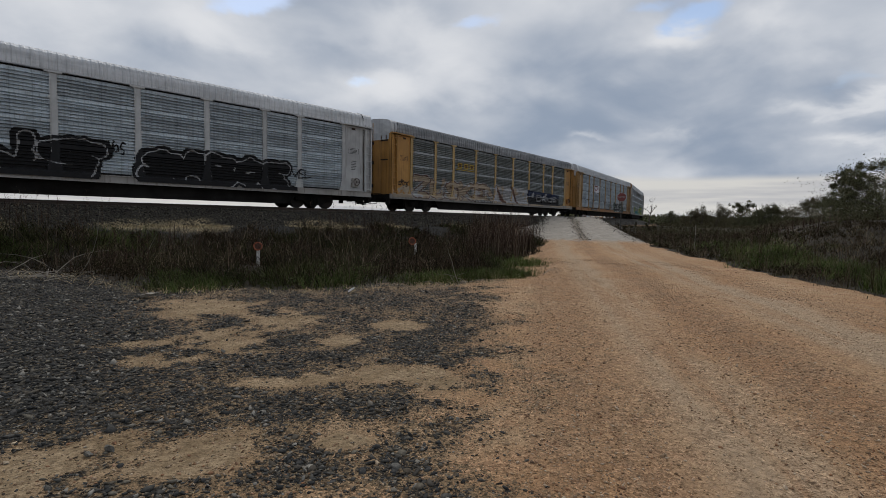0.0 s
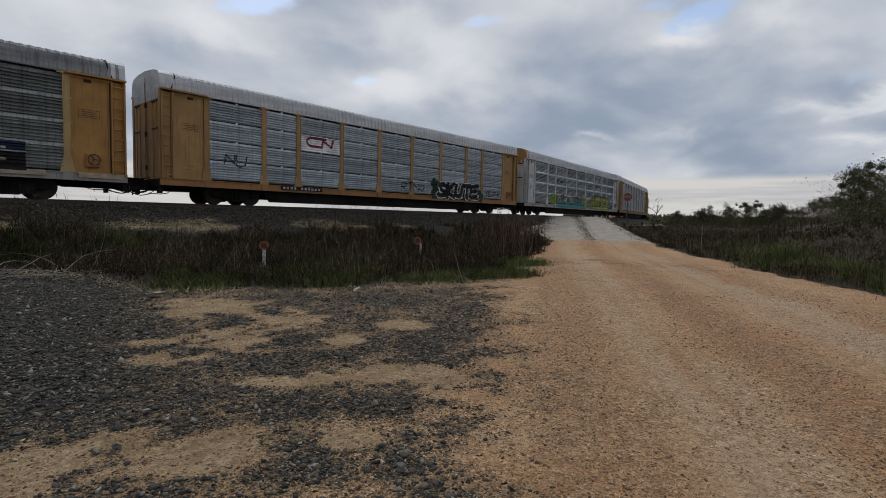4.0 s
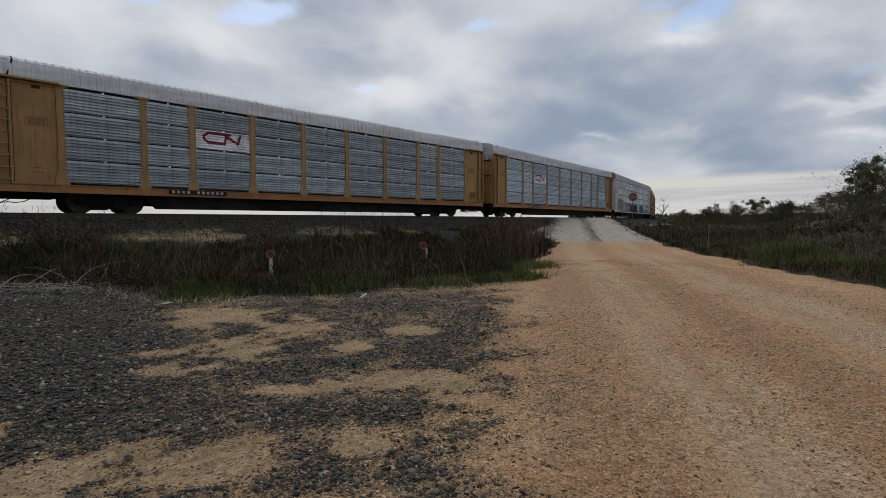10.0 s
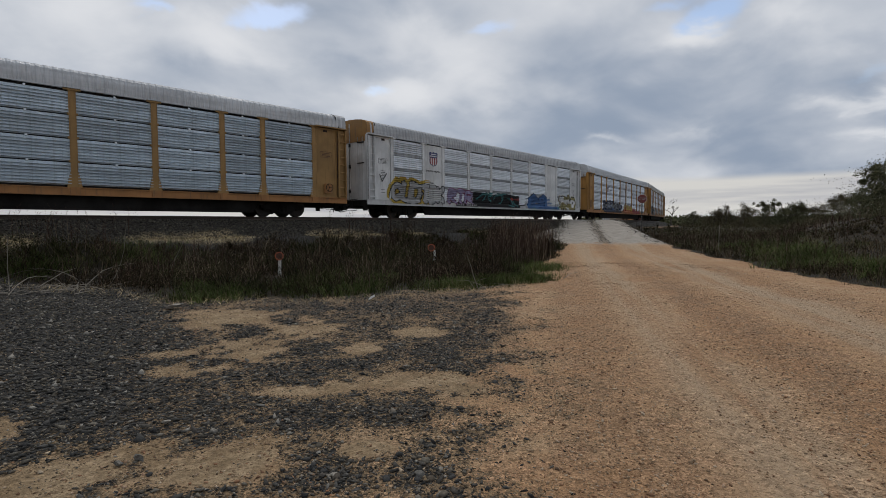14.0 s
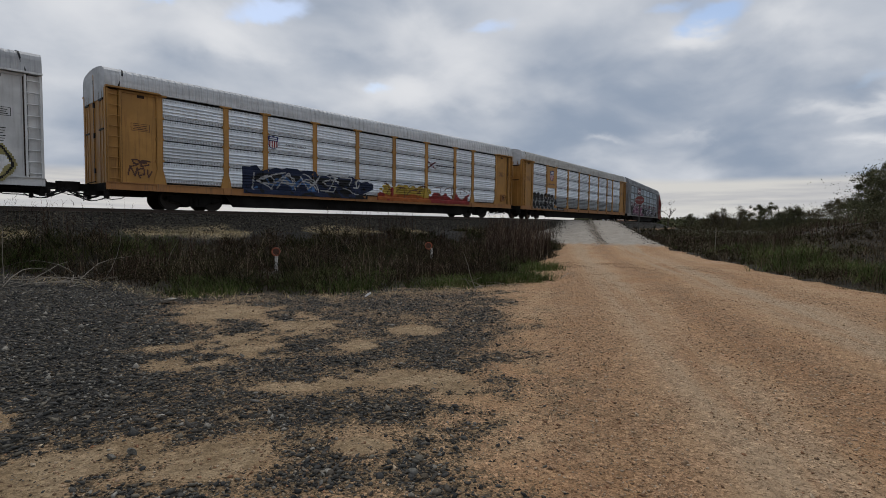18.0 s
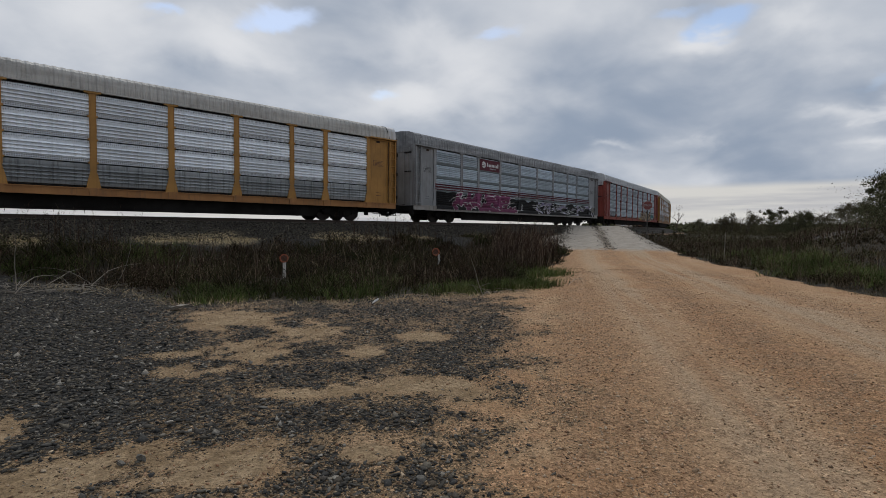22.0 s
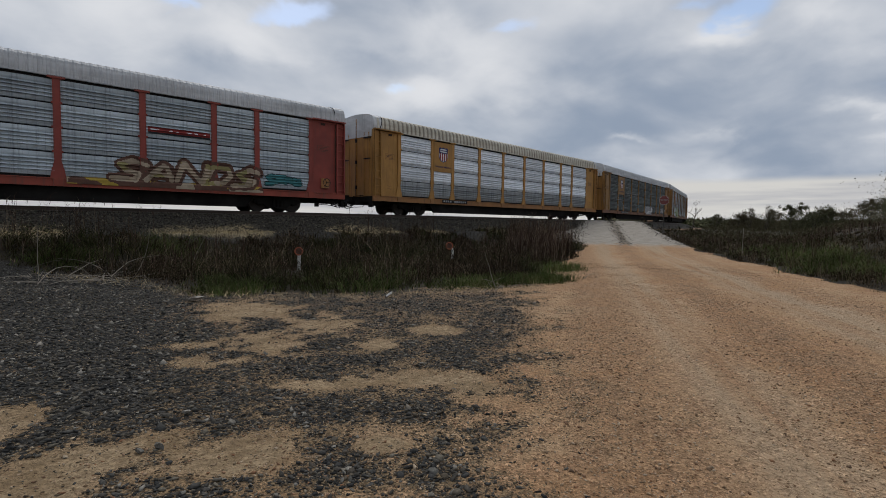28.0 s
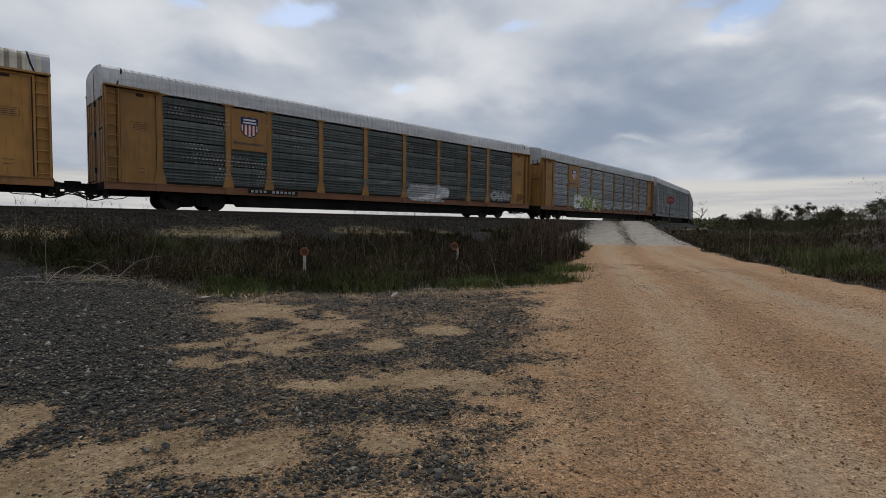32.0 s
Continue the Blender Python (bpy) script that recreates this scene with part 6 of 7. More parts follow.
def branches():
    """Heap of dry sticks at the edge of the gravel, and a few more along the weeds."""
    rng = np.random.default_rng(41)
    for cx, cy, n, size, label in ((2.4, -7.9, 60, 1.7, "heap of pale dry branches at the edge of the gravel"), (3.1, -9.6, 10, 1.0, "dry grey sticks lying at the weeds"),
                                   (9.4, -16.3, 12, 1.0, "pale dry stalks lying at the edge of the road"), (12.5, -16.2, 6, 1.1, "pale dry stalks leaning out of the grass")):
        heap = thing("dry_branches", label, "branches", pose(cx, cy, float(height(cx, cy))), group="dry branches on the ground")
        for _ in range(n):
            g = Geo()
            p = Vector((rng.normal(0, 0.5) * size, rng.normal(0, 0.35) * size, 0.02))
            d = Vector((rng.normal(0, 1), rng.normal(0, 1), abs(rng.normal(0.3, 0.35)))).normalized()
            L, r = size * float(rng.uniform(0.5, 1.2)), 0.0115 * float(rng.uniform(0.5, 1.2))
            pts = [p]
            for i in range(5):
                d = (d + Vector(rng.normal(0, 0.09, 3)) + Vector((0, 0, -0.11))).normalized()
                q = pts[-1] + d * L / 5
                q.z = max(q.z, 0.015)
                pts.append(q)
            for i, (a, b) in enumerate(zip(pts, pts[1:])):
                g.tube(a, b, r * (1 - 0.15 * i), r * (0.85 - 0.15 * i), 5, caps=False)
            part("branch", g, DRY_WOOD, heap)


branches()


def lying(name, label, category, x, y, size, mat, flat, seed):
    rng = np.random.default_rng(seed)
    v, f = stones(rng, np.array([0.0]), np.array([0.0]), np.array([1.0]), flat)
    v = (v - v.mean(0)) * size
    bm = bmesh.new()
    vs = [bm.verts.new(p) for p in v]
    for q in f:
        bm.faces.new([vs[i] for i in q])
    bmesh.ops.subdivide_edges(bm, edges=bm.edges[:], cuts=1, use_grid_fill=True)
    for p in bm.verts:
        p.co += Vector(rng.normal(0, 0.02 * size, 3))
    me = bpy.data.meshes.new(name)
    bm.to_mesh(me)
    bm.free()
    me.materials.append(mat)
    ob = new(name, me)
    low = min(p.co.z for p in me.vertices)
    ob.matrix_basis = pose(x, y, float(height(x, y)) - low - 0.12 * size * flat)
    return tagged(ob, label, category)


PALE_ROCK = stone_material("pale_rock", [(0.22, 0.20, 0.175), (0.28, 0.255, 0.22)])
lying("rock", "flat pale stone lying on dark gravel", "rock", 3.3, -14.2, 0.30, PALE_ROCK, 0.2, 1)
lying("litter", "crumpled scrap of white litter by the weeds", "litter", 6.6, -16.05, 0.22, SIGN_WHITE, 0.25, 2)
lying("rock", "small dark rock on bare sand", "rock", 0.86, -20.78, 0.075, DARK_STONE, 0.8, 3)
lying("rock", "small dark rock on bare sand", "rock", 0.98, -20.80, 0.06, DARK_STONE, 0.8, 4)
lying("rock", "small dark rock on bare sand", "rock", 2.62, -18.87, 0.07, DARK_STONE, 0.8, 5)
lying("rock", "pale stone lying on dark gravel", "rock", 1.32, -20.25, 0.09, PALE_ROCK, 0.6, 6)

PINK = flat_paint("pink_spray_paint", (0.215, 0.058, 0.130))
DARK_GREEN = flat_paint("dark_green_spray_paint", (0.012, 0.040, 0.024))
OLIVE = flat_paint("olive_spray_paint", (0.27, 0.235, 0.10))
# ---- painted marks on the cars: plates, stencils and graffiti ----
STROKES = {
    "A": [[(0, 0), (0.45, 1), (0.6, 1), (1, 0)], [(0.2, 0.38), (0.85, 0.38)]], "B": [[(0, 0), (0, 1), (0.8, 0.9), (0.7, 0.55), (0, 0.5)], [(0.7, 0.55), (1, 0.25), (0.8, 0), (0, 0)]],
    "C": [[(1, 0.8), (0.6, 1), (0.1, 0.8), (0, 0.3), (0.4, 0), (1, 0.15)]], "D": [[(0, 0), (0, 1), (0.7, 0.9), (1, 0.5), (0.7, 0.08), (0, 0)]],
    "E": [[(1, 1), (0, 0.95), (0, 0), (1, 0.05)], [(0, 0.5), (0.8, 0.55)]], "H": [[(0, 0), (0.05, 1)], [(1, 0), (0.9, 1)], [(0, 0.5), (1, 0.5)]],
    "I": [[(0.5, 0), (0.5, 1)], [(0.1, 1), (0.9, 1)]], "K": [[(0, 0), (0, 1)], [(0.9, 1), (0.1, 0.45), (1, 0)]], "L": [[(0, 1), (0, 0), (1, 0.1)]],
    "N": [[(0, 0), (0, 1), (1, 0), (1, 1)]], "O": [[(0.5, 0), (0.05, 0.3), (0.05, 0.75), (0.5, 1), (0.95, 0.75), (0.95, 0.3), (0.5, 0)]],
    "P": [[(0, 0), (0, 1), (0.9, 0.9), (0.9, 0.55), (0, 0.45)]], "R": [[(0, 0), (0, 1), (0.9, 0.9), (0.8, 0.55), (0, 0.45), (1, 0)]],
    "S": [[(1, 0.85), (0.5, 1), (0.05, 0.78), (0.3, 0.52), (0.9, 0.38), (0.8, 0.05), (0, 0.05)]], "T": [[(0, 1), (1, 1)], [(0.5, 1), (0.5, 0)]],
    "U": [[(0, 1), (0.05, 0.15), (0.5, 0), (0.95, 0.15), (1, 1)]], "V": [[(0, 1), (0.5, 0), (1, 1)]], "W": [[(0, 1), (0.25, 0), (0.5, 0.7), (0.75, 0), (1, 1)]],
    "X": [[(0, 0), (1, 1)], [(0, 1), (1, 0)]], "Z": [[(0, 1), (1, 1), (0, 0), (1, 0)]],
}


def lettered(text, x0, x1, z0, z1, seed, slant=0.12, squeeze=0.82):
    """Hand-drawn letter strokes as segments (ax, az, bx, bz)."""
    rng = np.random.default_rng(seed)
    segs = []
    step_x = (x1 - x0) / len(text)
    for i, ch in enumerate(text):
        zz0, zz1 = z0 + rng.uniform(-0.06, 0.06), z1 + rng.uniform(-0.10, 0.06)
        for line in STROKES[ch]:
            pts = []
            for px, pz in line:
                zz = zz0 + (zz1 - zz0) * pz
                pts.append((x0 + step_x * (i + (1 - squeeze) / 2 + squeeze * px) + slant * (zz - z0) + rng.normal(0, 0.03), zz + rng.normal(0, 0.03)))
            segs += [(*a, *b) for a, b in zip(pts, pts[1:])]
    return np.array(segs)


def wildstyle(x0, x1, z0, z1, n, seed, reach=0.7):
    """Sweeping interlocked strokes with pointed ends."""
    rng = np.random.default_rng(seed)
    segs = []
    for i in range(n):
        x, z = x0 + (x1 - x0) * (i + rng.uniform(0, 1)) / n, rng.uniform(z0, z1)
        a = rng.uniform(-0.4, 1.2) if rng.uniform() < 0.7 else rng.uniform(1.6, 2.8)
        curl = rng.normal(0, 0.35)
        for _ in range(5):
            L = reach * rng.uniform(0.2, 0.4)
            nx, nz = np.clip(x + math.cos(a) * L, x0, x1), np.clip(z + math.sin(a) * L, z0, z1)
            segs.append((x, z, nx, nz))
            x, z, a = nx, nz, a + curl + rng.normal(0, 0.15)
    return np.array(segs)


def nearness(segs, X, Z):
    """Distance of each cell from the nearest stroke."""
    best = np.full(X.shape, 1e9)
    for ax, az, bx, bz in segs:
        dx, dz = bx - ax, bz - az
        t = np.clip(((X - ax) * dx + (Z - az) * dz) / (dx * dx + dz * dz + 1e-9), 0, 1)
        best = np.minimum(best, np.hypot(X - ax - t * dx, Z - az - t * dz))
    return best


def skin(X, Z, rib, flare):
    """How far the car's near side stands out at each place, from its middle plane."""
    h = (WALL1 - WALL0) / 4
    k = ((Z - WALL0) / h) % 1.0
    ks, ds = zip(*profile(rib))
    out = 1.44 + np.interp(k, ks, ds)
    if rib:
        kk = np.minimum(k, 1 - k) * h
        out = np.where((kk < 0.085) & (Z > WALL0 + 0.5) & (Z < WALL1 - 0.3), np.maximum(out, 1.518), out)
    for e in EDGES:
        w = 0.115 + flare * np.clip(1 - (Z - 1.02) / 0.62, 0, 1)
        out = np.where(np.abs(X - e) < w + 0.02, 1.524, out)
    out = np.where(np.abs(X) > 11.62, 1.470, out)
    out = np.where(np.abs(X) > 12.8, 1.500, out)
    return np.where(Z < 1.03, 1.578, np.where(Z < WALL0, np.maximum(out, 1.50), out))


def levels(rib, z0, z1):
    h = (WALL1 - WALL0) / 4
    zs = [0.805, 0.87, 0.93, 0.99, 1.025, 1.06]
    for r in range(4):
        zs += [WALL0 + (r + k) * h for k, _ in profile(rib)]
    zs = np.array(sorted(set(np.round(zs, 4))))
    fine = [zs[0]]
    for a, b in zip(zs, zs[1:]):
        k = max(1, int(math.ceil((b - a) / 0.04)))
        fine += [a + (b - a) * (i + 1) / k for i in range(k)]
    return np.array([z for z in fine if z0 <= z <= z1])


COATS = {}


def decal(n, x0, x1, z0, z1, layers, label, name="graffiti", cell=0.045, flare=0.13):
    """Paint on car n that follows its side. layers: (material, test of X and Z), the last that holds wins."""
    rib = LOOKS[n][7]
    xs, zs = np.arange(x0, x1, cell), levels(rib, z0, z1)
    XC, ZC = np.meshgrid((xs[1:] + xs[:-1]) / 2, (zs[1:] + zs[:-1]) / 2)
    pick = np.full(XC.shape, -1)
    for i, (_, test) in enumerate(layers):
        pick = np.where(test(XC, ZC), i, pick)
    XV, ZV = np.meshgrid(xs, zs)
    COATS[n] = COATS.get(n, 0) + 1
    YV = -(skin(XV, ZV, rib, flare) + 0.004 + 0.0015 * COATS[n])
    verts = np.stack([XV.ravel(), YV.ravel(), ZV.ravel()], 1).tolist()
    w = len(xs)
    # strokes that touch make one mark; specks stay together
    mark = np.where(pick >= 0, np.arange(pick.size).reshape(pick.shape) + 1, 0)
    while True:
        grown = mark.copy()
        grown[1:] = np.maximum(grown[1:], mark[:-1])
        grown[:-1] = np.maximum(grown[:-1], mark[1:])
        grown[:, 1:] = np.maximum(grown[:, 1:], mark[:, :-1])
        grown[:, :-1] = np.maximum(grown[:, :-1], mark[:, 1:])
        grown = np.where(pick >= 0, grown, 0)
        for row in range(grown.shape[0]):
            # carry the highest number along each unbroken run of the row
            cuts = np.flatnonzero(np.diff((grown[row] > 0).astype(int))) + 1
            for run in np.split(np.arange(grown.shape[1]), cuts):
                if len(run) and grown[row, run[0]] > 0:
                    grown[row, run] = grown[row, run].max()
        if (grown == mark).all():
            break
        mark = grown
    ids, counts = np.unique(mark[mark > 0], return_counts=True)
    large = [i for i, c in zip(ids, counts) if c > 40][:24]
    rest = [i for i in ids if i not in large]
    made = None
    for group in [[i] for i in large] + ([rest] if rest else []):
        rows, cols = np.nonzero(np.isin(mark, group))
        corners = np.stack([rows * w + cols, rows * w + cols + 1, (rows + 1) * w + cols + 1, (rows + 1) * w + cols], 1)
        used, slot = np.unique(corners, return_inverse=True)
        g = Geo()
        g.v = [verts[i] for i in used]
        g.f = [tuple(int(i) for i in q) for q in slot.reshape(-1, 4)]
        g.m = [int(pick[r, c]) for r, c in zip(rows, cols)]
        made = part(name, g.mesh(name, [mt for mt, _ in layers]), None, CARS[n][0], label)
        if group is rest and len(rest) > 1:
            tagged(made, kind="stuff")
    return made


def throw_up(n, text, x0, x1, z0, z1, fill, line, halo, label, width=0.11, edge=0.07, back=0.0, seed=1, slant=0.12, shine=None):
    """Bubble letters: fill, outline and, if wanted, a blot behind them."""
    segs = lettered(text, x0, x1, z0 + 0.12, z1 - 0.12, seed, slant)
    layers = []

    def stroke(X, Z):
        """Strokes that swell and taper, with flicked corners."""
        swell = 0.30 * width + 0.30 * width * np.sin(2.3 * X + 1.7 * Z + seed) * np.sin(4.1 * X - 2.9 * Z)
        return nearness(segs, X, Z) - swell + 0.5 * width * (grain(X, Z, 0.22, seed + 11) - 0.5)

    if halo is not None:
        layers.append((halo, lambda X, Z: stroke(X, Z) < width + edge + back * (0.6 + 0.8 * grain(X, Z, 0.5, seed))))
    layers.append((line, lambda X, Z: stroke(X, Z) < width + edge))
    layers.append((fill, lambda X, Z: stroke(X, Z) < width))
    if shine is not None:
        layers.append((shine, lambda X, Z: (stroke(X, Z) < width * 0.9) & (grain(X * 0.6, Z, 0.4, seed + 3) > 0.6)))
    decal(n, x0 - 0.5, x1 + 0.6, max(0.81, z0 - 0.3), z1 + 0.3, layers, label)


def scrawl(n, text, x0, x1, z0, z1, ink, seed, label="quick spray-painted scrawl"):
    segs = lettered(text, x0, x1, z0, z1, seed, 0.2)
    decal(n, x0 - 0.2, x1 + 0.3, max(0.81, z0 - 0.15), z1 + 0.15, [(ink, lambda X, Z: nearness(segs, X, Z) < 0.028)], label, cell=0.03)


# first car: black letters with the metal left bare inside
throw_up(0, "NS", -4.2, 0.1, 0.95, 2.2, BLACK, ASH, BLACK, "heavy black graffiti letters with thin pale outline", 0.19, 0.055, 0.14, seed=3)
throw_up(0, "SABOE", 1.5, 8.0, 0.95, 2.1, BLACK, ASH, BLACK, "heavy black graffiti letters with thin pale outline", 0.19, 0.055, 0.14, seed=4)
decal(0, -4.6, 8.6, 0.81, 1.03, [(BLACK, lambda X, Z: grain(X, Z, 0.9, 6) > 0.35)], "black paint along the sill")
scrawl(0, "NOS", 0.2, 0.9, 1.9, 2.3, BLACK, 5)
scrawl(0, "VEL", 8.3, 9.4, 1.5, 1.9, BLACK, 6)
# second car: pale roller letters, dark block
decal(1, -13.3, 13.3, 0.81, 1.6, [(BEIGE, lambda X, Z: (Z < 1.02) & (grain(X, Z, 0.5, 12) > 0.35)), (BEIGE, lambda X, Z: (X < -0.9) & (Z < 1.15 + 0.5 * grain(X, Z, 0.8, 13)) & (grain(X, Z, 0.14, 14) > 0.30))], "washed-out beige paint along the sill")
throw_up(1, "ZUSKEN", -11.4, -1.3, 0.92, 2.2, BEIGE, BROWN, ASH, "big pale faded graffiti letters", 0.13, 0.06, 0.06, seed=7, shine=ASH)
decal(1, -1.3, 3.9, 0.92, 2.25, [(BEIGE, lambda X, Z: grain(X, Z, 3.0, 2) > -1), (ASH, lambda X, Z: grain(X, Z, 0.35, 3) > 0.25),
                                 (BROWN, lambda X, Z: np.abs((X + 0.2) - (Z - 0.92) * -0.9) < 0.28 * (2.3 - Z)), (BROWN, lambda X, Z: (np.abs(X - 2.0 + (Z - 0.9) * 0.7) < 0.2))], "pale painted block with brown wedges")
_b = lettered("DRUE", 5.6, 9.8, 1.25, 1.75, 8)
decal(1, 3.9, 10.3, 0.95, 2.2, [(NAVY, lambda X, Z: (Z > 1.25 + 0.02 * np.sin(3 * X)) & (Z < 2.15 - 0.03 * (X - 4))), (BLACK, lambda X, Z: (Z < 1.62) & (X > 3.95)),
                                (ASH, lambda X, Z: np.abs(Z - 1.62) < 0.025), (ASH, lambda X, Z: nearness(_b, X, Z) < 0.05), (ASH, lambda X, Z: (np.hypot(X - 4.9, Z - 1.75) < 0.22) | (np.hypot(X - 7.4, Z - 1.8) < 0.2))],
      "dark rectangular graffiti block")
scrawl(1, "ERIE", -12.7, -11.75, 1.55, 1.85, BLACK, 9)
# third car: white letters on black
decal(2, 3.0, 9.3, 0.81, 2.2, [(DARK_GREEN, lambda X, Z: (Z < 2.05 - 0.10 * (X - 3.4) * 0.6 + 0.5 * (grain(X, Z, 0.5, 21) - 0.5)) & (X > 3.3 + 0.6 * (grain(X, Z, 0.3, 22) - 0.5)) & (X < 8.7 + 0.9 * (grain(X, Z, 0.3, 23) - 0.5))), (BLACK, lambda X, Z: (Z < 1.35) & (X > 3.9) & (X < 8.3))], "dark green and black paint behind the letters")
throw_up(2, "SKUTE", 3.8, 8.2, 0.92, 2.02, BLACK, WHITE, None, "black graffiti letters with white outlines", 0.12, 0.055, seed=10, slant=0.2)
scrawl(2, "RINO", 0.4, 2.6, 1.3, 1.75, BLACK, 11)
scrawl(2, "SEANK", 9.2, 11.2, 1.25, 1.6, BLACK, 12)
scrawl(2, "NU", -10.8, -9.7, 1.8, 2.2, NAVY, 13)
# fourth car: teal, peach and green piece, then a lime one
_w = wildstyle(-6.6, 0.8, 1.05, 1.95, 15, 14)
decal(3, -8.0, 2.0, 0.81, 2.15, [(LIME, lambda X, Z: (grain(X, Z, 1.2, 4) > 0.52) & (Z < 1.95) & (Z > 1.05)), (TEAL, lambda X, Z: (X > -6.9 + 0.5 * np.abs(Z - 1.4)) & (X < 1.5 - (Z - 0.8) * 1.2) & (Z < 1.25 + 0.25 * grain(X, Z, 0.8, 5))),
                                 (BEIGE, lambda X, Z: (X > -6.5) & (X < -0.5) & (Z > 1.35) & (Z < 1.95 - 0.2 * np.abs(np.sin(X * 1.1)))), (TEAL, lambda X, Z: (grain(X, Z, 0.5, 8) > 0.62) & (X > -6.5) & (X < -0.5) & (Z < 1.9)),
                                 (BLACK, lambda X, Z: nearness(_w, X, Z) < 0.04)], "teal, peach and green graffiti piece")
throw_up(3, "HEZZ", 3.2, 9.4, 0.88, 2.1, LIME, BLACK, TEAL, "lime green graffiti letters with black outline", 0.20, 0.05, 0.10, seed=15, slant=0.3, shine=LEMON)
scrawl(3, "SINE", 10.2, 11.2, 1.2, 1.45, BLACK, 16)
decal(3, 4.3, 6.7, 3.25, 3.55, [(BLACK, lambda X, Z: Z < 3.32), (CRIMSON, lambda X, Z: Z > 3.33), (WHITE, lambda X, Z: (Z > 3.4) & (Z < 3.46) & (grain(X, Z, 0.12, 3) > 0.5))], "red stripe plate with pale bars", "stripe_mark")
decal(3, -6.7, -4.2, 3.0, 3.45, [(MAROON, lambda X, Z: (X < -5.9) & (np.abs(np.abs(X + 6.3) - np.abs(Z - 3.22) * 1.6) < 0.1)), (BLACK, lambda X, Z: (X > -5.85) & (Z > 3.14) & (Z < 3.28) & (np.abs(((X * 4.4) % 1.0) - 0.5) < 0.36))],
      "crossed emblem with dark bars", "emblem")
# seventh car, white: a row of pieces
throw_up(6, "CUDI", -11.6, -8.2, 0.92, 2.15, ASH, BLACK, LEMON, "grey and black graffiti letters on pale yellow", 0.13, 0.06, 0.2, seed=17)
throw_up(6, "DK", -8.3, -6.9, 0.92, 2.1, ASH, BLACK, None, "grey and black graffiti letters", 0.12, 0.06, seed=18)
throw_up(6, "RIR", -6.4, -3.6, 0.98, 1.95, LILAC, PURPLE, None, "lilac graffiti letters with purple outline", 0.08, 0.06, 0.0, seed=19)
_w2 = wildstyle(-3.3, 2.2, 0.95, 1.85, 13, 20)
decal(6, -3.6, 2.6, 0.81, 2.05, [(BLACK, lambda X, Z: Z < 1.85 + 0.25 * (grain(X, Z, 0.7, 2) - 0.5)), (TEAL, lambda X, Z: (nearness(_w2, X, Z) < 0.05) & (Z < 1.9)), (CRIMSON, lambda X, Z: (X > 1.2) & (np.abs(Z - 1.5) < 0.12 * grain(X, Z, 0.3, 5)))],
      "black graffiti piece with teal strokes")
_w7 = wildstyle(3.6, 8.6, 0.95, 1.65, 12, 71)
decal(6, 3.4, 9.2, 0.81, 2.3, [(SKYBLUE, lambda X, Z: (Z < 1.3 + 0.55 * grain(X, Z, 0.9, 7) - 0.12 * np.abs(X - 5.9)) | ((X > 3.9) & (X < 7.6) & (Z > 1.2) & (Z < 1.72 + 0.75 * np.abs(((X * 0.62) % 1.0) - 0.45)))), (TEAL, lambda X, Z: (grain(X, Z, 0.6, 8) > 0.7) & (Z < 1.3)),
                               (ASH, lambda X, Z: (grain(X, Z, 0.45, 9) > 0.78) & (Z < 1.3)), (NAVY, lambda X, Z: (X > 3.9) & (X < 7.2) & (np.abs(Z - 1.72 - 0.75 * np.abs(((X * 0.62) % 1.0) - 0.45)) < 0.035)), (NAVY, lambda X, Z: nearness(_w7, X, Z) < 0.02)], "sprawling blue graffiti piece")
throw_up(6, "TRVD", 9.35, 12.3, 0.92, 1.98, OLIVE, BLACK, OLIVE, "olive and black graffiti letters", 0.16, 0.07, 0.07, seed=22, shine=WHITE)
scrawl(6, "V", -12.6, -12.0, 2.1, 2.5, BLACK, 23)
# eighth car
_w3 = np.concatenate([wildstyle(-7.4, -1.2, 1.1, 1.95, 15, 24, 0.9), lettered("KAVS", -7.6, -2.6, 1.15, 1.9, 25)])
decal(7, -8.4, -0.2, 0.81, 2.2, [(NAVY, lambda X, Z: (Z < 2.12 - 0.12 * np.abs(X + 6) * 0.4 + 0.35 * (grain(X, Z, 0.35, 3) - 0.5)) & (X > -8.0) & (X < -0.6 + 0.5 * np.sin(Z * 5))),
                                 (SKYBLUE, lambda X, Z: (0.6 * grain(X + 0.7 * Z, Z, 0.5, 4) + 0.4 * grain(X - 0.6 * Z, Z, 0.19, 14) > 0.63) & (X > -7.6) & (X < -2.5) & (Z > 1.1) & (Z < 1.8)), (BLACK, lambda X, Z: (0.6 * grain(X - 0.8 * Z, Z, 0.6, 5) + 0.4 * grain(X + 0.5 * Z, Z, 0.2, 15) > 0.50) & (X > -7.9) & (X < -0.7) & (Z < 1.85)),
                                 (ASH, lambda X, Z: (nearness(_w3, X, Z) < 0.032) & (X < -1.2))], "navy graffiti piece with pale outlines")
_w4 = wildstyle(0.6, 8.6, 1.05, 1.85, 22, 26)
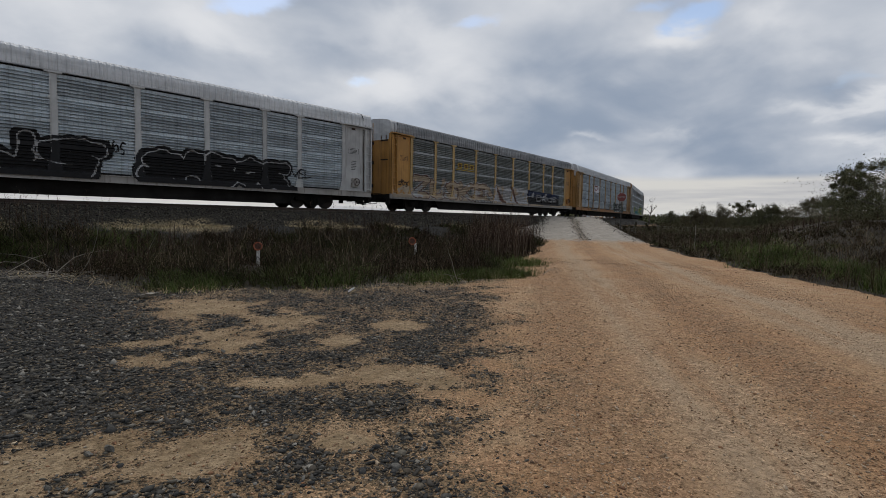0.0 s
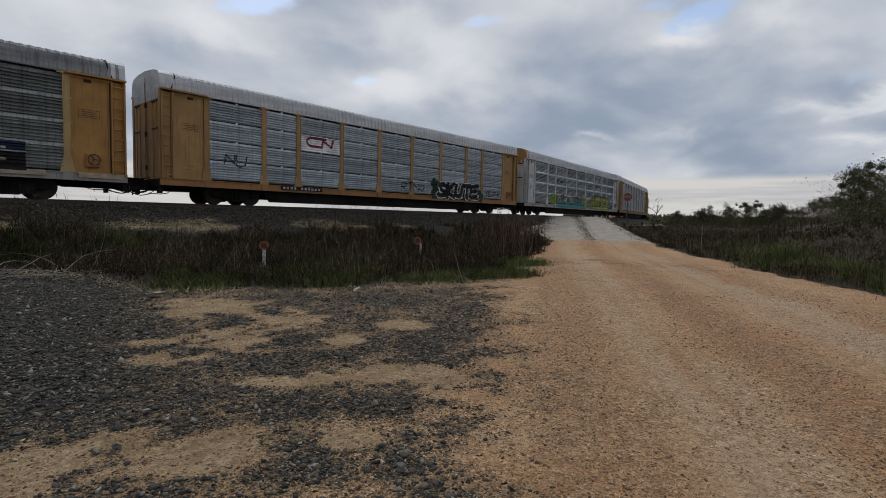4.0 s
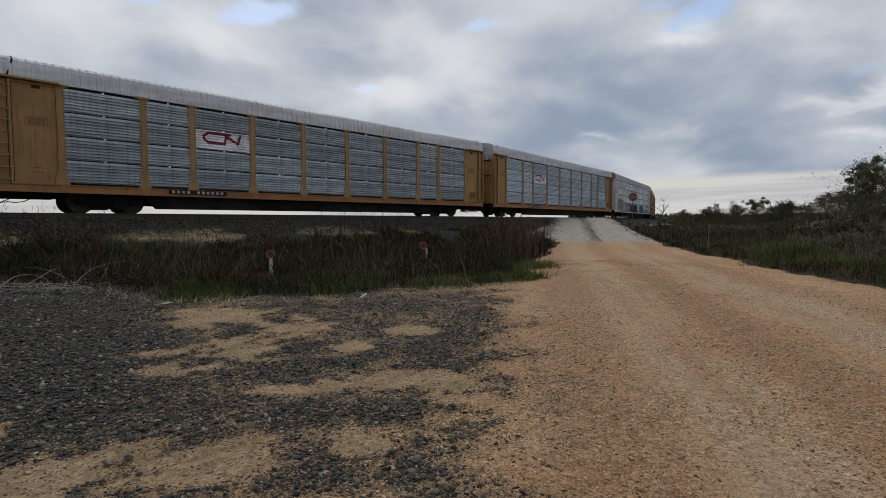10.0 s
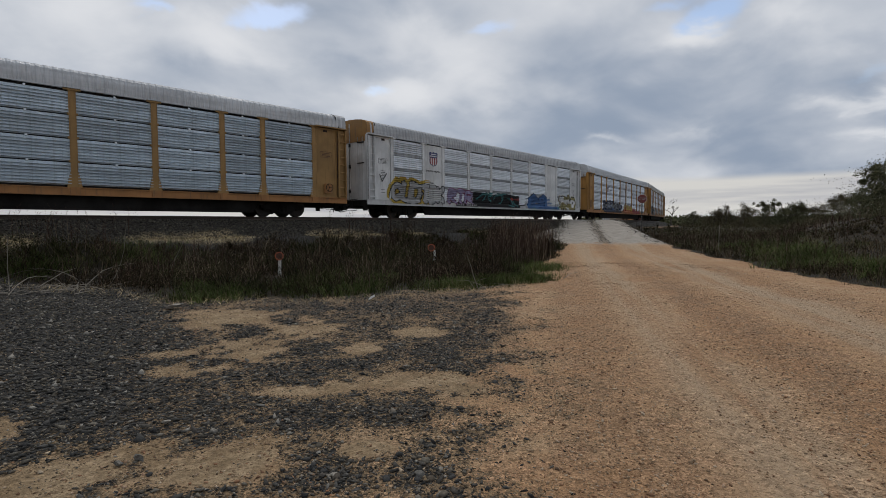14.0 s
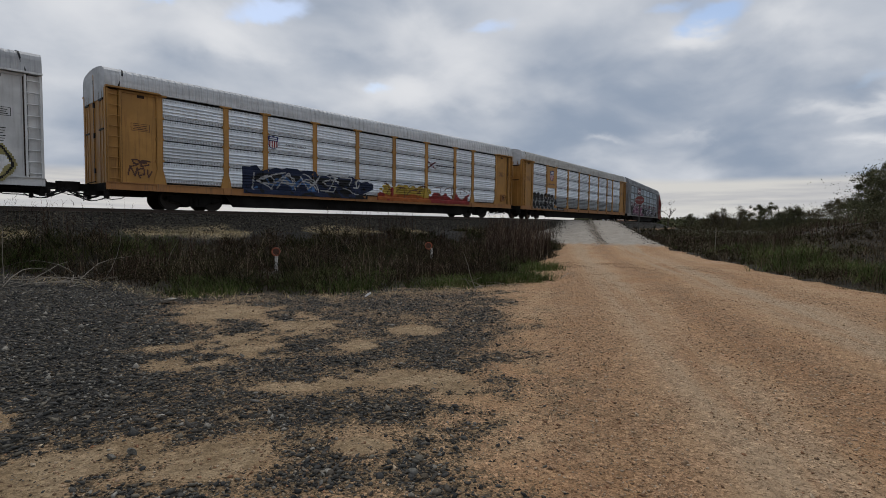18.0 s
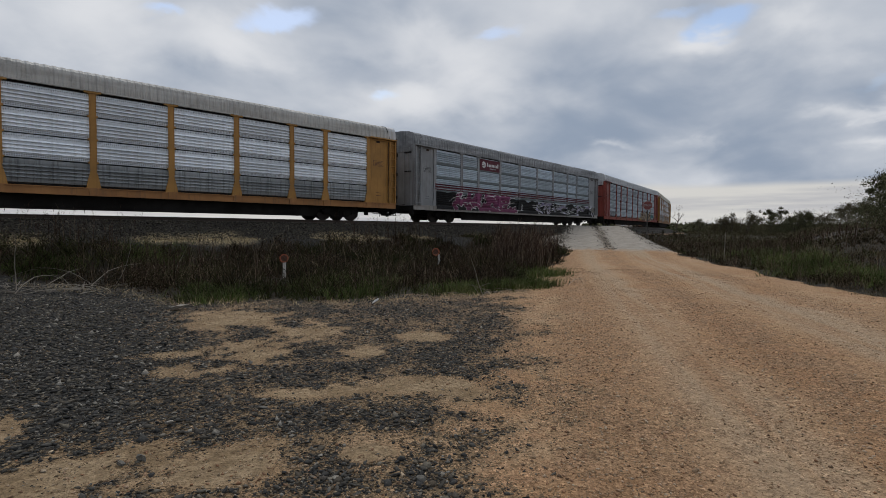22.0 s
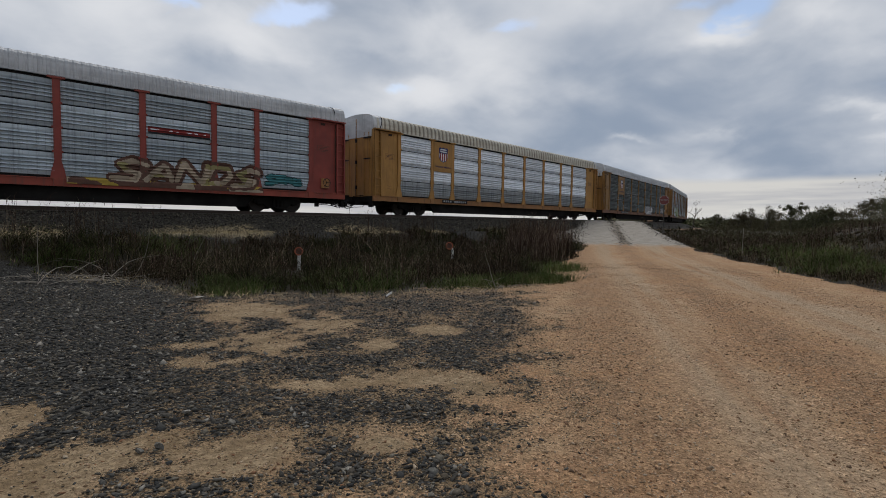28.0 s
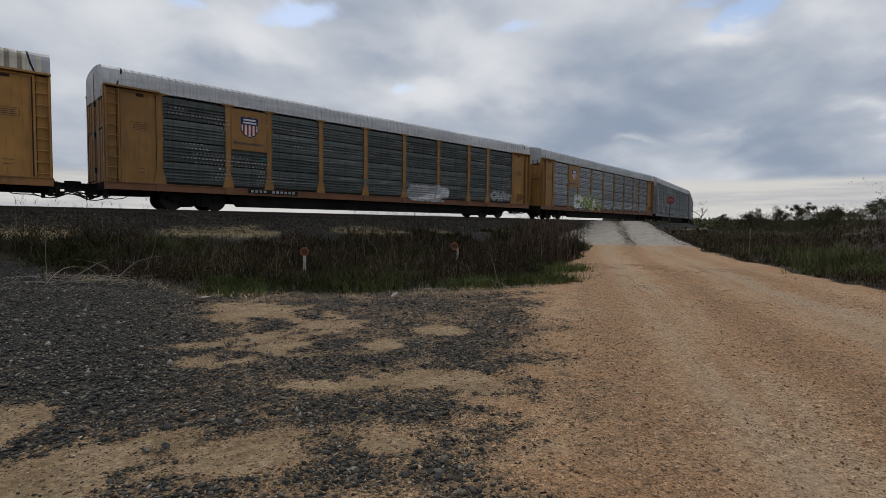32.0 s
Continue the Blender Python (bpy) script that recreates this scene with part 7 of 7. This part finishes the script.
decal(7, 0.0, 9.0, 0.81, 2.0, [(LEMON, lambda X, Z: (X > 0.55 + 0.9 * (grain(X, Z, 0.3, 24) - 0.5) + 0.3 * (Z - 1.2)) & (X < 4.4 + 0.8 * (grain(X, Z, 0.25, 25) - 0.5)) & (Z > 1.15) & (Z < 1.75 + 0.35 * (grain(X, Z, 0.3, 4) - 0.5))), (ORANGE, lambda X, Z: (X > 0.2 + 1.2 * (grain(X, Z, 0.3, 26) - 0.5)) & (X < 4.9 + grain(X, Z, 0.3, 27)) & (Z < 1.2 + 0.35 * (grain(X, Z, 0.5, 6) - 0.3))),
                               (CRIMSON, lambda X, Z: (X > 3.9 + grain(X, Z, 0.3, 28)) & (X < 8.7 - 0.8 * grain(X, Z, 0.3, 29)) & (Z < 1.25 + 0.6 * (grain(X, Z, 0.35, 7) - 0.4))), (CRIMSON, lambda X, Z: (X < 1.5) & (grain(X, Z, 0.3, 8) > 0.72) & (Z < 1.7)),
                               (BROWN, lambda X, Z: (nearness(_w4, X, Z) < 0.022))], "yellow, orange and red graffiti piece")
scrawl(7, "SE", -12.6, -11.9, 1.7, 2.0, BROWN, 27)
scrawl(7, "NOV", -12.7, -11.8, 1.3, 1.6, BROWN, 28)
decal(7, 4.2, 6.8, 3.0, 3.5, [(MAROON, lambda X, Z: (X < 5.0) & (np.abs(np.abs(X - 4.6) - np.abs(Z - 3.25) * 1.6) < 0.08)), (BLACK, lambda X, Z: (X > 5.05) & (Z > 3.2) & (Z < 3.32) & (np.abs(((X * 4.4) % 1.0) - 0.5) < 0.34))], "crossed emblem with dark bars", "emblem")
# ninth car: black blots
_bl = [(-11.12 + 0.70 * i + 0.10 * j, 1.16 + 0.66 * j + 0.05 * math.sin(2.3 * i), 0.36 + 0.03 * math.sin(5 * i + j), 0.36) for j in range(2) for i in range(6)] + [(-6.85, 1.5, 0.22, 0.30)]


def blob(X, Z):
    return np.min([np.hypot((X - a) / c, (Z - b) / d) for a, b, c, d in _bl], 0)


decal(8, -11.45, -6.5, 0.81, 2.3, [(BLACK, lambda X, Z: blob(X, Z) < 1.06), (ASH, lambda X, Z: (np.abs(blob(X, Z) - 0.97) < 0.06) & (Z < 1.95)),
                                  (ASH, lambda X, Z: (blob(X, Z) < 0.25) & (grain(X, Z, 0.9, 2) > 0.72))], "black blob graffiti letters with thin pale outlines", cell=0.04)
# tenth car: black band with pink and white strokes, maroon stripes
_w5 = wildstyle(-10.2, -0.9, 0.95, 1.95, 12, 30, 1.1)
_w6 = wildstyle(0.6, 12.2, 0.95, 1.75, 30, 32, 1.0)
_pk = lettered("HAZEL", -9.6, -1.9, 1.0, 1.9, 81, 0.5)
decal(9, -11.4, 12.6, 0.81, 2.2, [(BLACK, lambda X, Z: Z < 1.98 - 0.012 * (X + 11) + 0.30 * (grain(X, Z, 0.6, 3) - 0.5)), (PURPLE, lambda X, Z: nearness(_pk, X, Z) < 0.24 + 0.08 * np.sin(9 * X + 5 * Z)),
                                  (PINK, lambda X, Z: (nearness(_pk, X, Z) < 0.20) & (Z > 1.25 + 0.25 * (grain(X, Z, 0.5, 15) - 0.5)) & (X < -2.2)), (WHITE, lambda X, Z: (np.abs(nearness(_pk, X, Z) - 0.25 - 0.08 * np.sin(9 * X + 5 * Z)) < 0.022)),
                                  (WHITE, lambda X, Z: (nearness(_w5, X, Z) < 0.02) & (X > -10.4) & (X < -0.8)), (LILAC, lambda X, Z: (X > 0.7) & (nearness(_w6, X, Z) < 0.085) & (grain(X, Z, 0.35, 16) > 0.55)),
                                  (WHITE, lambda X, Z: (X > 0.7) & (np.abs(nearness(_w6, X, Z) - 0.075) < 0.020))],
      "purple and white graffiti on a black band", cell=0.032)
decal(9, -11.5, 11.5, 2.05, 2.5, [(MAROON, lambda X, Z: (np.abs(Z - 2.40) < 0.05) | (np.abs(Z - 2.25) < 0.05) | (np.abs(Z - 2.10) < 0.04))], "maroon stripes along the side", "stripe")
# eleventh car
decal(10, 1.6, 9.0, 0.81, 1.2, [(BROWN, lambda X, Z: Z < 1.12), (LEMON, lambda X, Z: (Z < 1.12) & (grain(X, Z, 0.6, 44) > 0.58)), (BEIGE, lambda X, Z: (Z < 1.1) & (grain(X, Z, 0.7, 45) > 0.66))], "brown and yellow paint along the sill")
throw_up(10, "SANDS", 2.9, 8.7, 1.0, 1.95, BEIGE, BROWN, BROWN, "beige and brown graffiti letters", 0.075, 0.06, 0.07, seed=33, slant=0.45, shine=OLIVE)
throw_up(10, "SERB", 9.2, 11.0, 1.25, 1.75, TEAL, BLACK, None, "small teal graffiti letters", 0.06, 0.03, seed=34)
decal(10, 4.3, 6.7, 3.0, 3.3, [(BLACK, lambda X, Z: Z < 3.07), (CRIMSON, lambda X, Z: Z >= 3.08), (WHITE, lambda X, Z: (Z > 3.15) & (Z < 3.2) & (grain(X, Z, 0.12, 3) > 0.55))], "red stripe plate with pale bars", "stripe_mark")
throw_up(10, "SIN", -11.2, -8.3, 1.1, 1.7, ASH, BLACK, None, "thin black graffiti letters", 0.05, 0.03, seed=35)
# thirteenth car
throw_up(12, "CEP", 1.7, 5.0, 1.05, 1.75, ASH, ASH, None, "pale grey graffiti letters", 0.17, 0.05, seed=36, shine=WHITE)
throw_up(12, "OWS", 9.1, 11.3, 1.15, 1.8, ASH, BLACK, None, "pale graffiti letters with black outline", 0.09, 0.03, seed=37)
decal(12, 2.3, 4.6, 0.83, 1.0, [(ASH, lambda X, Z: np.abs(((X * 2.4) % 1.0) - 0.5) < 0.3)], "pale paint on the sill")
# weathered dashes on the sooty screens
decal(12, -11.3, 11.3, 1.2, 4.2, [(ASH, lambda X, Z: (np.abs(((X * 6.5 + Z * 2) % 1.0) - 0.5) < 0.2) & (grain(X, Z * 3.0, 0.9, 8) > 0.70) & ((Z * 5.1 % 1.0) < 0.32)),
                                  (TEAL, lambda X, Z: (grain(X, Z * 2, 0.7, 9) > 0.93) & ((Z * 5.1 % 1.0) < 0.5))], "rows of pale scuffs on the screens", "scuffs")
# fourteenth car and those behind
throw_up(13, "DNA", -7.6, -2.2, 1.0, 2.1, LIME, WHITE, LIME, "pale green and white graffiti letters", 0.14, 0.06, 0.1, seed=38, shine=WHITE)
throw_up(13, "VA", -1.2, 3.6, 1.0, 1.7, ASH, TEAL, None, "pale graffiti letters", 0.12, 0.05, seed=39)
throw_up(14, "ROK", -2.0, 4.0, 1.0, 1.8, ASH, BLACK, None, "grey graffiti letters", 0.12, 0.05, seed=40)


# ---- plates and lettering ----


def plate(n, name, x0, x1, z0, z1, mat, label, out=1.52, thick=0.02):
    g = Geo()
    g.box(x0, x1, -out, -out + thick + 0.08, z0, z1)
    g.box(x0 - 0.015, x1 + 0.015, -out - 0.008, -out + 0.02, z1 - 0.03, z1)
    g.box(x0 - 0.015, x1 + 0.015, -out - 0.008, -out + 0.02, z0, z0 + 0.03)
    return part(name, g, mat, CARS[n][0], label)


def worm_logo(n):
    """White plate with a plain dark red loop and zigzag."""
    segs = np.array([(-5.28, 3.52, -5.95, 3.52), (-5.95, 3.52, -6.08, 3.42), (-6.08, 3.42, -6.08, 3.30), (-6.08, 3.30, -5.95, 3.20), (-5.95, 3.20, -5.45, 3.20),
                     (-5.45, 3.20, -5.40, 3.46), (-5.40, 3.46, -5.02, 3.24), (-5.02, 3.24, -4.95, 3.52)])
    middle = np.array([-5.50, 3.36, -5.50, 3.36])
    segs = middle + (segs - middle) * np.array([1.45, 1.35, 1.45, 1.35])
    decal(n, -6.72, -4.24, 2.86, 3.68, [(PLATE_WHITE, lambda X, Z: X > -9), (LOGO_RED, lambda X, Z: nearness(segs, X, Z) < 0.055)], "white plate with plain dark red shapes", "logo_plate", cell=0.035)


for n in (2, 4, 5):
    worm_logo(n)


def shield(parent, x, y, z, size, white=False):
    out = [(-0.5, 0.45), (-0.35, 0.52), (-0.18, 0.46), (0, 0.54), (0.18, 0.46), (0.35, 0.52), (0.5, 0.45), (0.46, 0.1), (0.5, -0.2), (0.32, -0.48), (0, -0.6), (-0.32, -0.48), (-0.5, -0.2), (-0.46, 0.1)]
    emblem = part("shield", bpy_outline(out, size, 0.006, LOGO_BLUE), None, parent, "blue, red and white shield emblem", pose(x, y, z))
    low = [(-0.44, 0.08), (0.44, 0.08), (0.45, -0.18), (0.29, -0.43), (0, -0.54), (-0.29, -0.43), (-0.45, -0.18)]
    part("field", bpy_outline(low, size, 0.004, WHITE), None, emblem, "white field", pose(0, -0.006, 0))
    for i in range(4):
        xx = -0.33 + i * 0.22
        bottom = -0.5 + 0.5 * abs(xx) ** 1.5
        part("stripe", bpy_outline([(xx - 0.055, 0.08), (xx + 0.055, 0.08), (xx + 0.055, bottom), (xx - 0.055, bottom)], size, 0.003, CRIMSON), None, emblem, "red stripe", pose(0, -0.010, 0))
    for zz, w in ((0.36, 0.34), (0.20, 0.38)):
        part("bar", bpy_outline([(-w, zz - 0.045), (w, zz - 0.045), (w, zz + 0.045), (-w, zz + 0.045)], size, 0.003, WHITE), None, emblem, "pale bar", pose(0, -0.006, 0))


def bpy_outline(out, size, thick, mat):
    g = Geo()
    g.prism([(x * size, z * size) for x, z in out], -thick, 0.0)
    return g.mesh("shape", mat)


def slogan(n, x, z, size, mat, y):
    part("slogan", text_mesh("BUILDING AMERICA", size, mat), None, CARS[n][0], "small dark lettering", pose(x, y, z, 90, 0, 0))


for n, mat in ((8, YELLOW), (11, YELLOW), (12, YELLOW_OLD), (13, YELLOW_OLD)):
    plate(n, "emblem_plate", -8.62, -6.98, 2.72, 4.52, mat, "yellow plate that carries the emblem")
    shield(CARS[n][0], -7.8, -1.53, 3.80, 0.82)
    slogan(n, -7.8, 3.02, 0.155, LOGO_BLUE, -1.531)
shield(CARS[6][0], -7.8, -1.48, 3.75, 0.8)
slogan(6, -7.8, 2.95, 0.15, BLACK, -1.479)
shield(CARS[7][0], -6.45, -1.50, 3.35, 0.55)
slogan(7, -5.2, 3.28, 0.13, BLACK, -1.50)
# maroon plate with a pale disc and bars
mp = plate(9, "name_plate", -6.70, -4.25, 3.72, 4.50, MAROON, "maroon plate with pale disc and bars")
g = Geo()
g.tube((-6.25, -1.527, 4.12), (-6.25, -1.535, 4.12), 0.23, k=20)
part("disc", g, WHITE, mp, "pale striped disc")
for z in (4.05, 4.17):
    g = Geo()
    g.box(-6.46, -6.1, -1.538, -1.534, z - 0.02, z + 0.02)
    part("disc_stripe", g, MAROON, mp)
for i in range(8):
    g = Geo()
    x = -5.85 + i * 0.185
    g.box(x, x + 0.13, -1.532, -1.527, 4.02, 4.30 if i in (0, 7) else 4.20)
    part("bar", g, WHITE, mp, "pale bar")
g = Geo()
g.box(-5.5, -4.7, -1.532, -1.527, 3.86, 3.92)
part("bar", g, ASH, mp, "pale bar")
# yellow bars in place of a name on the second car
decal(1, -6.75, -4.35, 2.95, 3.6, [(LEMON, lambda X, Z: ((np.abs(((X + 6.6) / 0.75 % 1.0) - 0.45) < 0.36) & (Z > 3.12) & (Z < 3.5)) | ((Z > 3.0) & (Z < 3.06))),
                                   (BROWN, lambda X, Z: (np.abs(((X + 6.6) / 0.75 % 1.0) - 0.45) < 0.18) & (Z > 3.22) & (Z < 3.40))], "yellow name bars", "name_plate")


def number_board(n, x, mat=BLACK):
    """Black board on the sill with pale bars in place of the car's number."""
    g = Geo()
    g.box(x, x + 2.45, -1.585, -1.575, 0.815, 1.005)
    b = part("number_board", g, mat, CARS[n][0], "black number board with pale bars")
    g = Geo()
    for i in range(11):
        if i != 4:
            g.box(x + 0.12 + i * 0.205, x + 0.12 + i * 0.205 + 0.12, -1.590, -1.585, 0.855, 0.965)
    tagged(part("number_bars", g, ASH, b), kind="stuff")


for n, x in ((1, -4.4), (2, -7.9), (4, -7.9), (5, -7.9), (6, -5.6), (8, -7.6), (11, -7.9), (12, -7.9), (13, -7.9)):
    number_board(n, x)


def stencil(n, x, ink):
    """Framed block of small stencilling on a corner door, as bars."""
    g = Geo()
    for a, b, c, d in ((-0.34, 0.34, 3.08, 3.095), (-0.34, 0.34, 3.36, 3.375), (-0.34, -0.325, 3.08, 3.37), (0.325, 0.34, 3.08, 3.37)):
        g.box(x + a, x + b, -1.467, -1.461, c, d)
    for i, w in enumerate((0.26, 0.22, 0.25)):
        g.box(x - w, x + w, -1.467, -1.461, 3.14 + i * 0.07, 3.165 + i * 0.07)
    for i in range(6 if n in (0, 3, 6) else 0):
        g.box(x - 0.16, x + 0.13 + 0.03 * (i % 3), -1.467, -1.461, 2.2 + i * 0.09, 2.225 + i * 0.09)
    g.box(x - 0.14, x + 0.16, -1.467, -1.461, 1.42, 1.44)
    g.box(x - 0.14, x + 0.16, -1.467, -1.461, 1.58, 1.60)
    tagged(part("stencil", g, ink, CARS[n][0], "small dark stencilled bars"), kind="stuff")


def brake_box(n):
    """Hand brake housing low on the corner door, with its wheel."""
    car = CARS[n][0]
    g = Geo()
    g.chamfer(12.05, 12.5, -1.60, -1.46, 1.25, 1.72, 0.05)
    box = part("brake_housing", g, GREY_SILL if n in (0, 3, 9, 14, 15) else RUST, car, "grimy hand brake housing")
    g = Geo()
    for i in range(14):
        a, b = 2 * math.pi * i / 14, 2 * math.pi * (i + 1) / 14
        g.tube((12.3 + 0.2 * math.cos(a), -1.64, 1.52 + 0.2 * math.sin(a)), (12.3 + 0.2 * math.cos(b), -1.64, 1.52 + 0.2 * math.sin(b)), 0.016, k=5)
    for i in range(3):
        a = 2 * math.pi * i / 3
        g.tube((12.3, -1.64, 1.52), (12.3 + 0.2 * math.cos(a), -1.64, 1.52 + 0.2 * math.sin(a)), 0.012, k=5)
    g.tube((12.3, -1.6, 1.52), (12.3, -1.66, 1.52), 0.03, k=8)
    part("brake_wheel", g, SEAM, box)


for n in range(len(CARS)):
    stencil(n, 12.2, BROWN if n not in (0, 3, 6, 9, 14, 15) else BLACK)
    stencil(n, -12.2, BROWN if n not in (0, 3, 6, 9, 14, 15) else BLACK)
    if n not in (6, 8, 11):
        brake_box(n)


# ---- what moves ----


def car_pose(s):
    xa, ya, _ = track(s - 10.05)
    xb, yb, _ = track(s + 10.05)
    return pose((xa + xb) / 2, (ya + yb) / 2, RAIL, 0, 0, math.degrees(math.atan2(yb - ya, xb - xa)))


def motions():
    for car, s in CARS:
        walk(car, [(t, car_pose(s - SPEED * t)) for t in range(33)])
    # the wheels roll: two patterns of turning, for the leading and the trailing axle of a bogie
    turn = -math.degrees(SPEED * 2 / FPS / 0.457)
    for k in (0, 1):
        first = AXLES[k]
        x = first.matrix_basis.translation.x
        walk(first, [(i * 2 / FPS, pose(x, 0, 0.457, 0, turn * i, 0)) for i in range(481)])
        for other in AXLES[k + 2::2]:
            other.rotation_mode = "QUATERNION"
            keys = other.animation_data_create()
            keys.action, keys.action_slot = first.animation_data.action, first.animation_data.action_slot


motions()
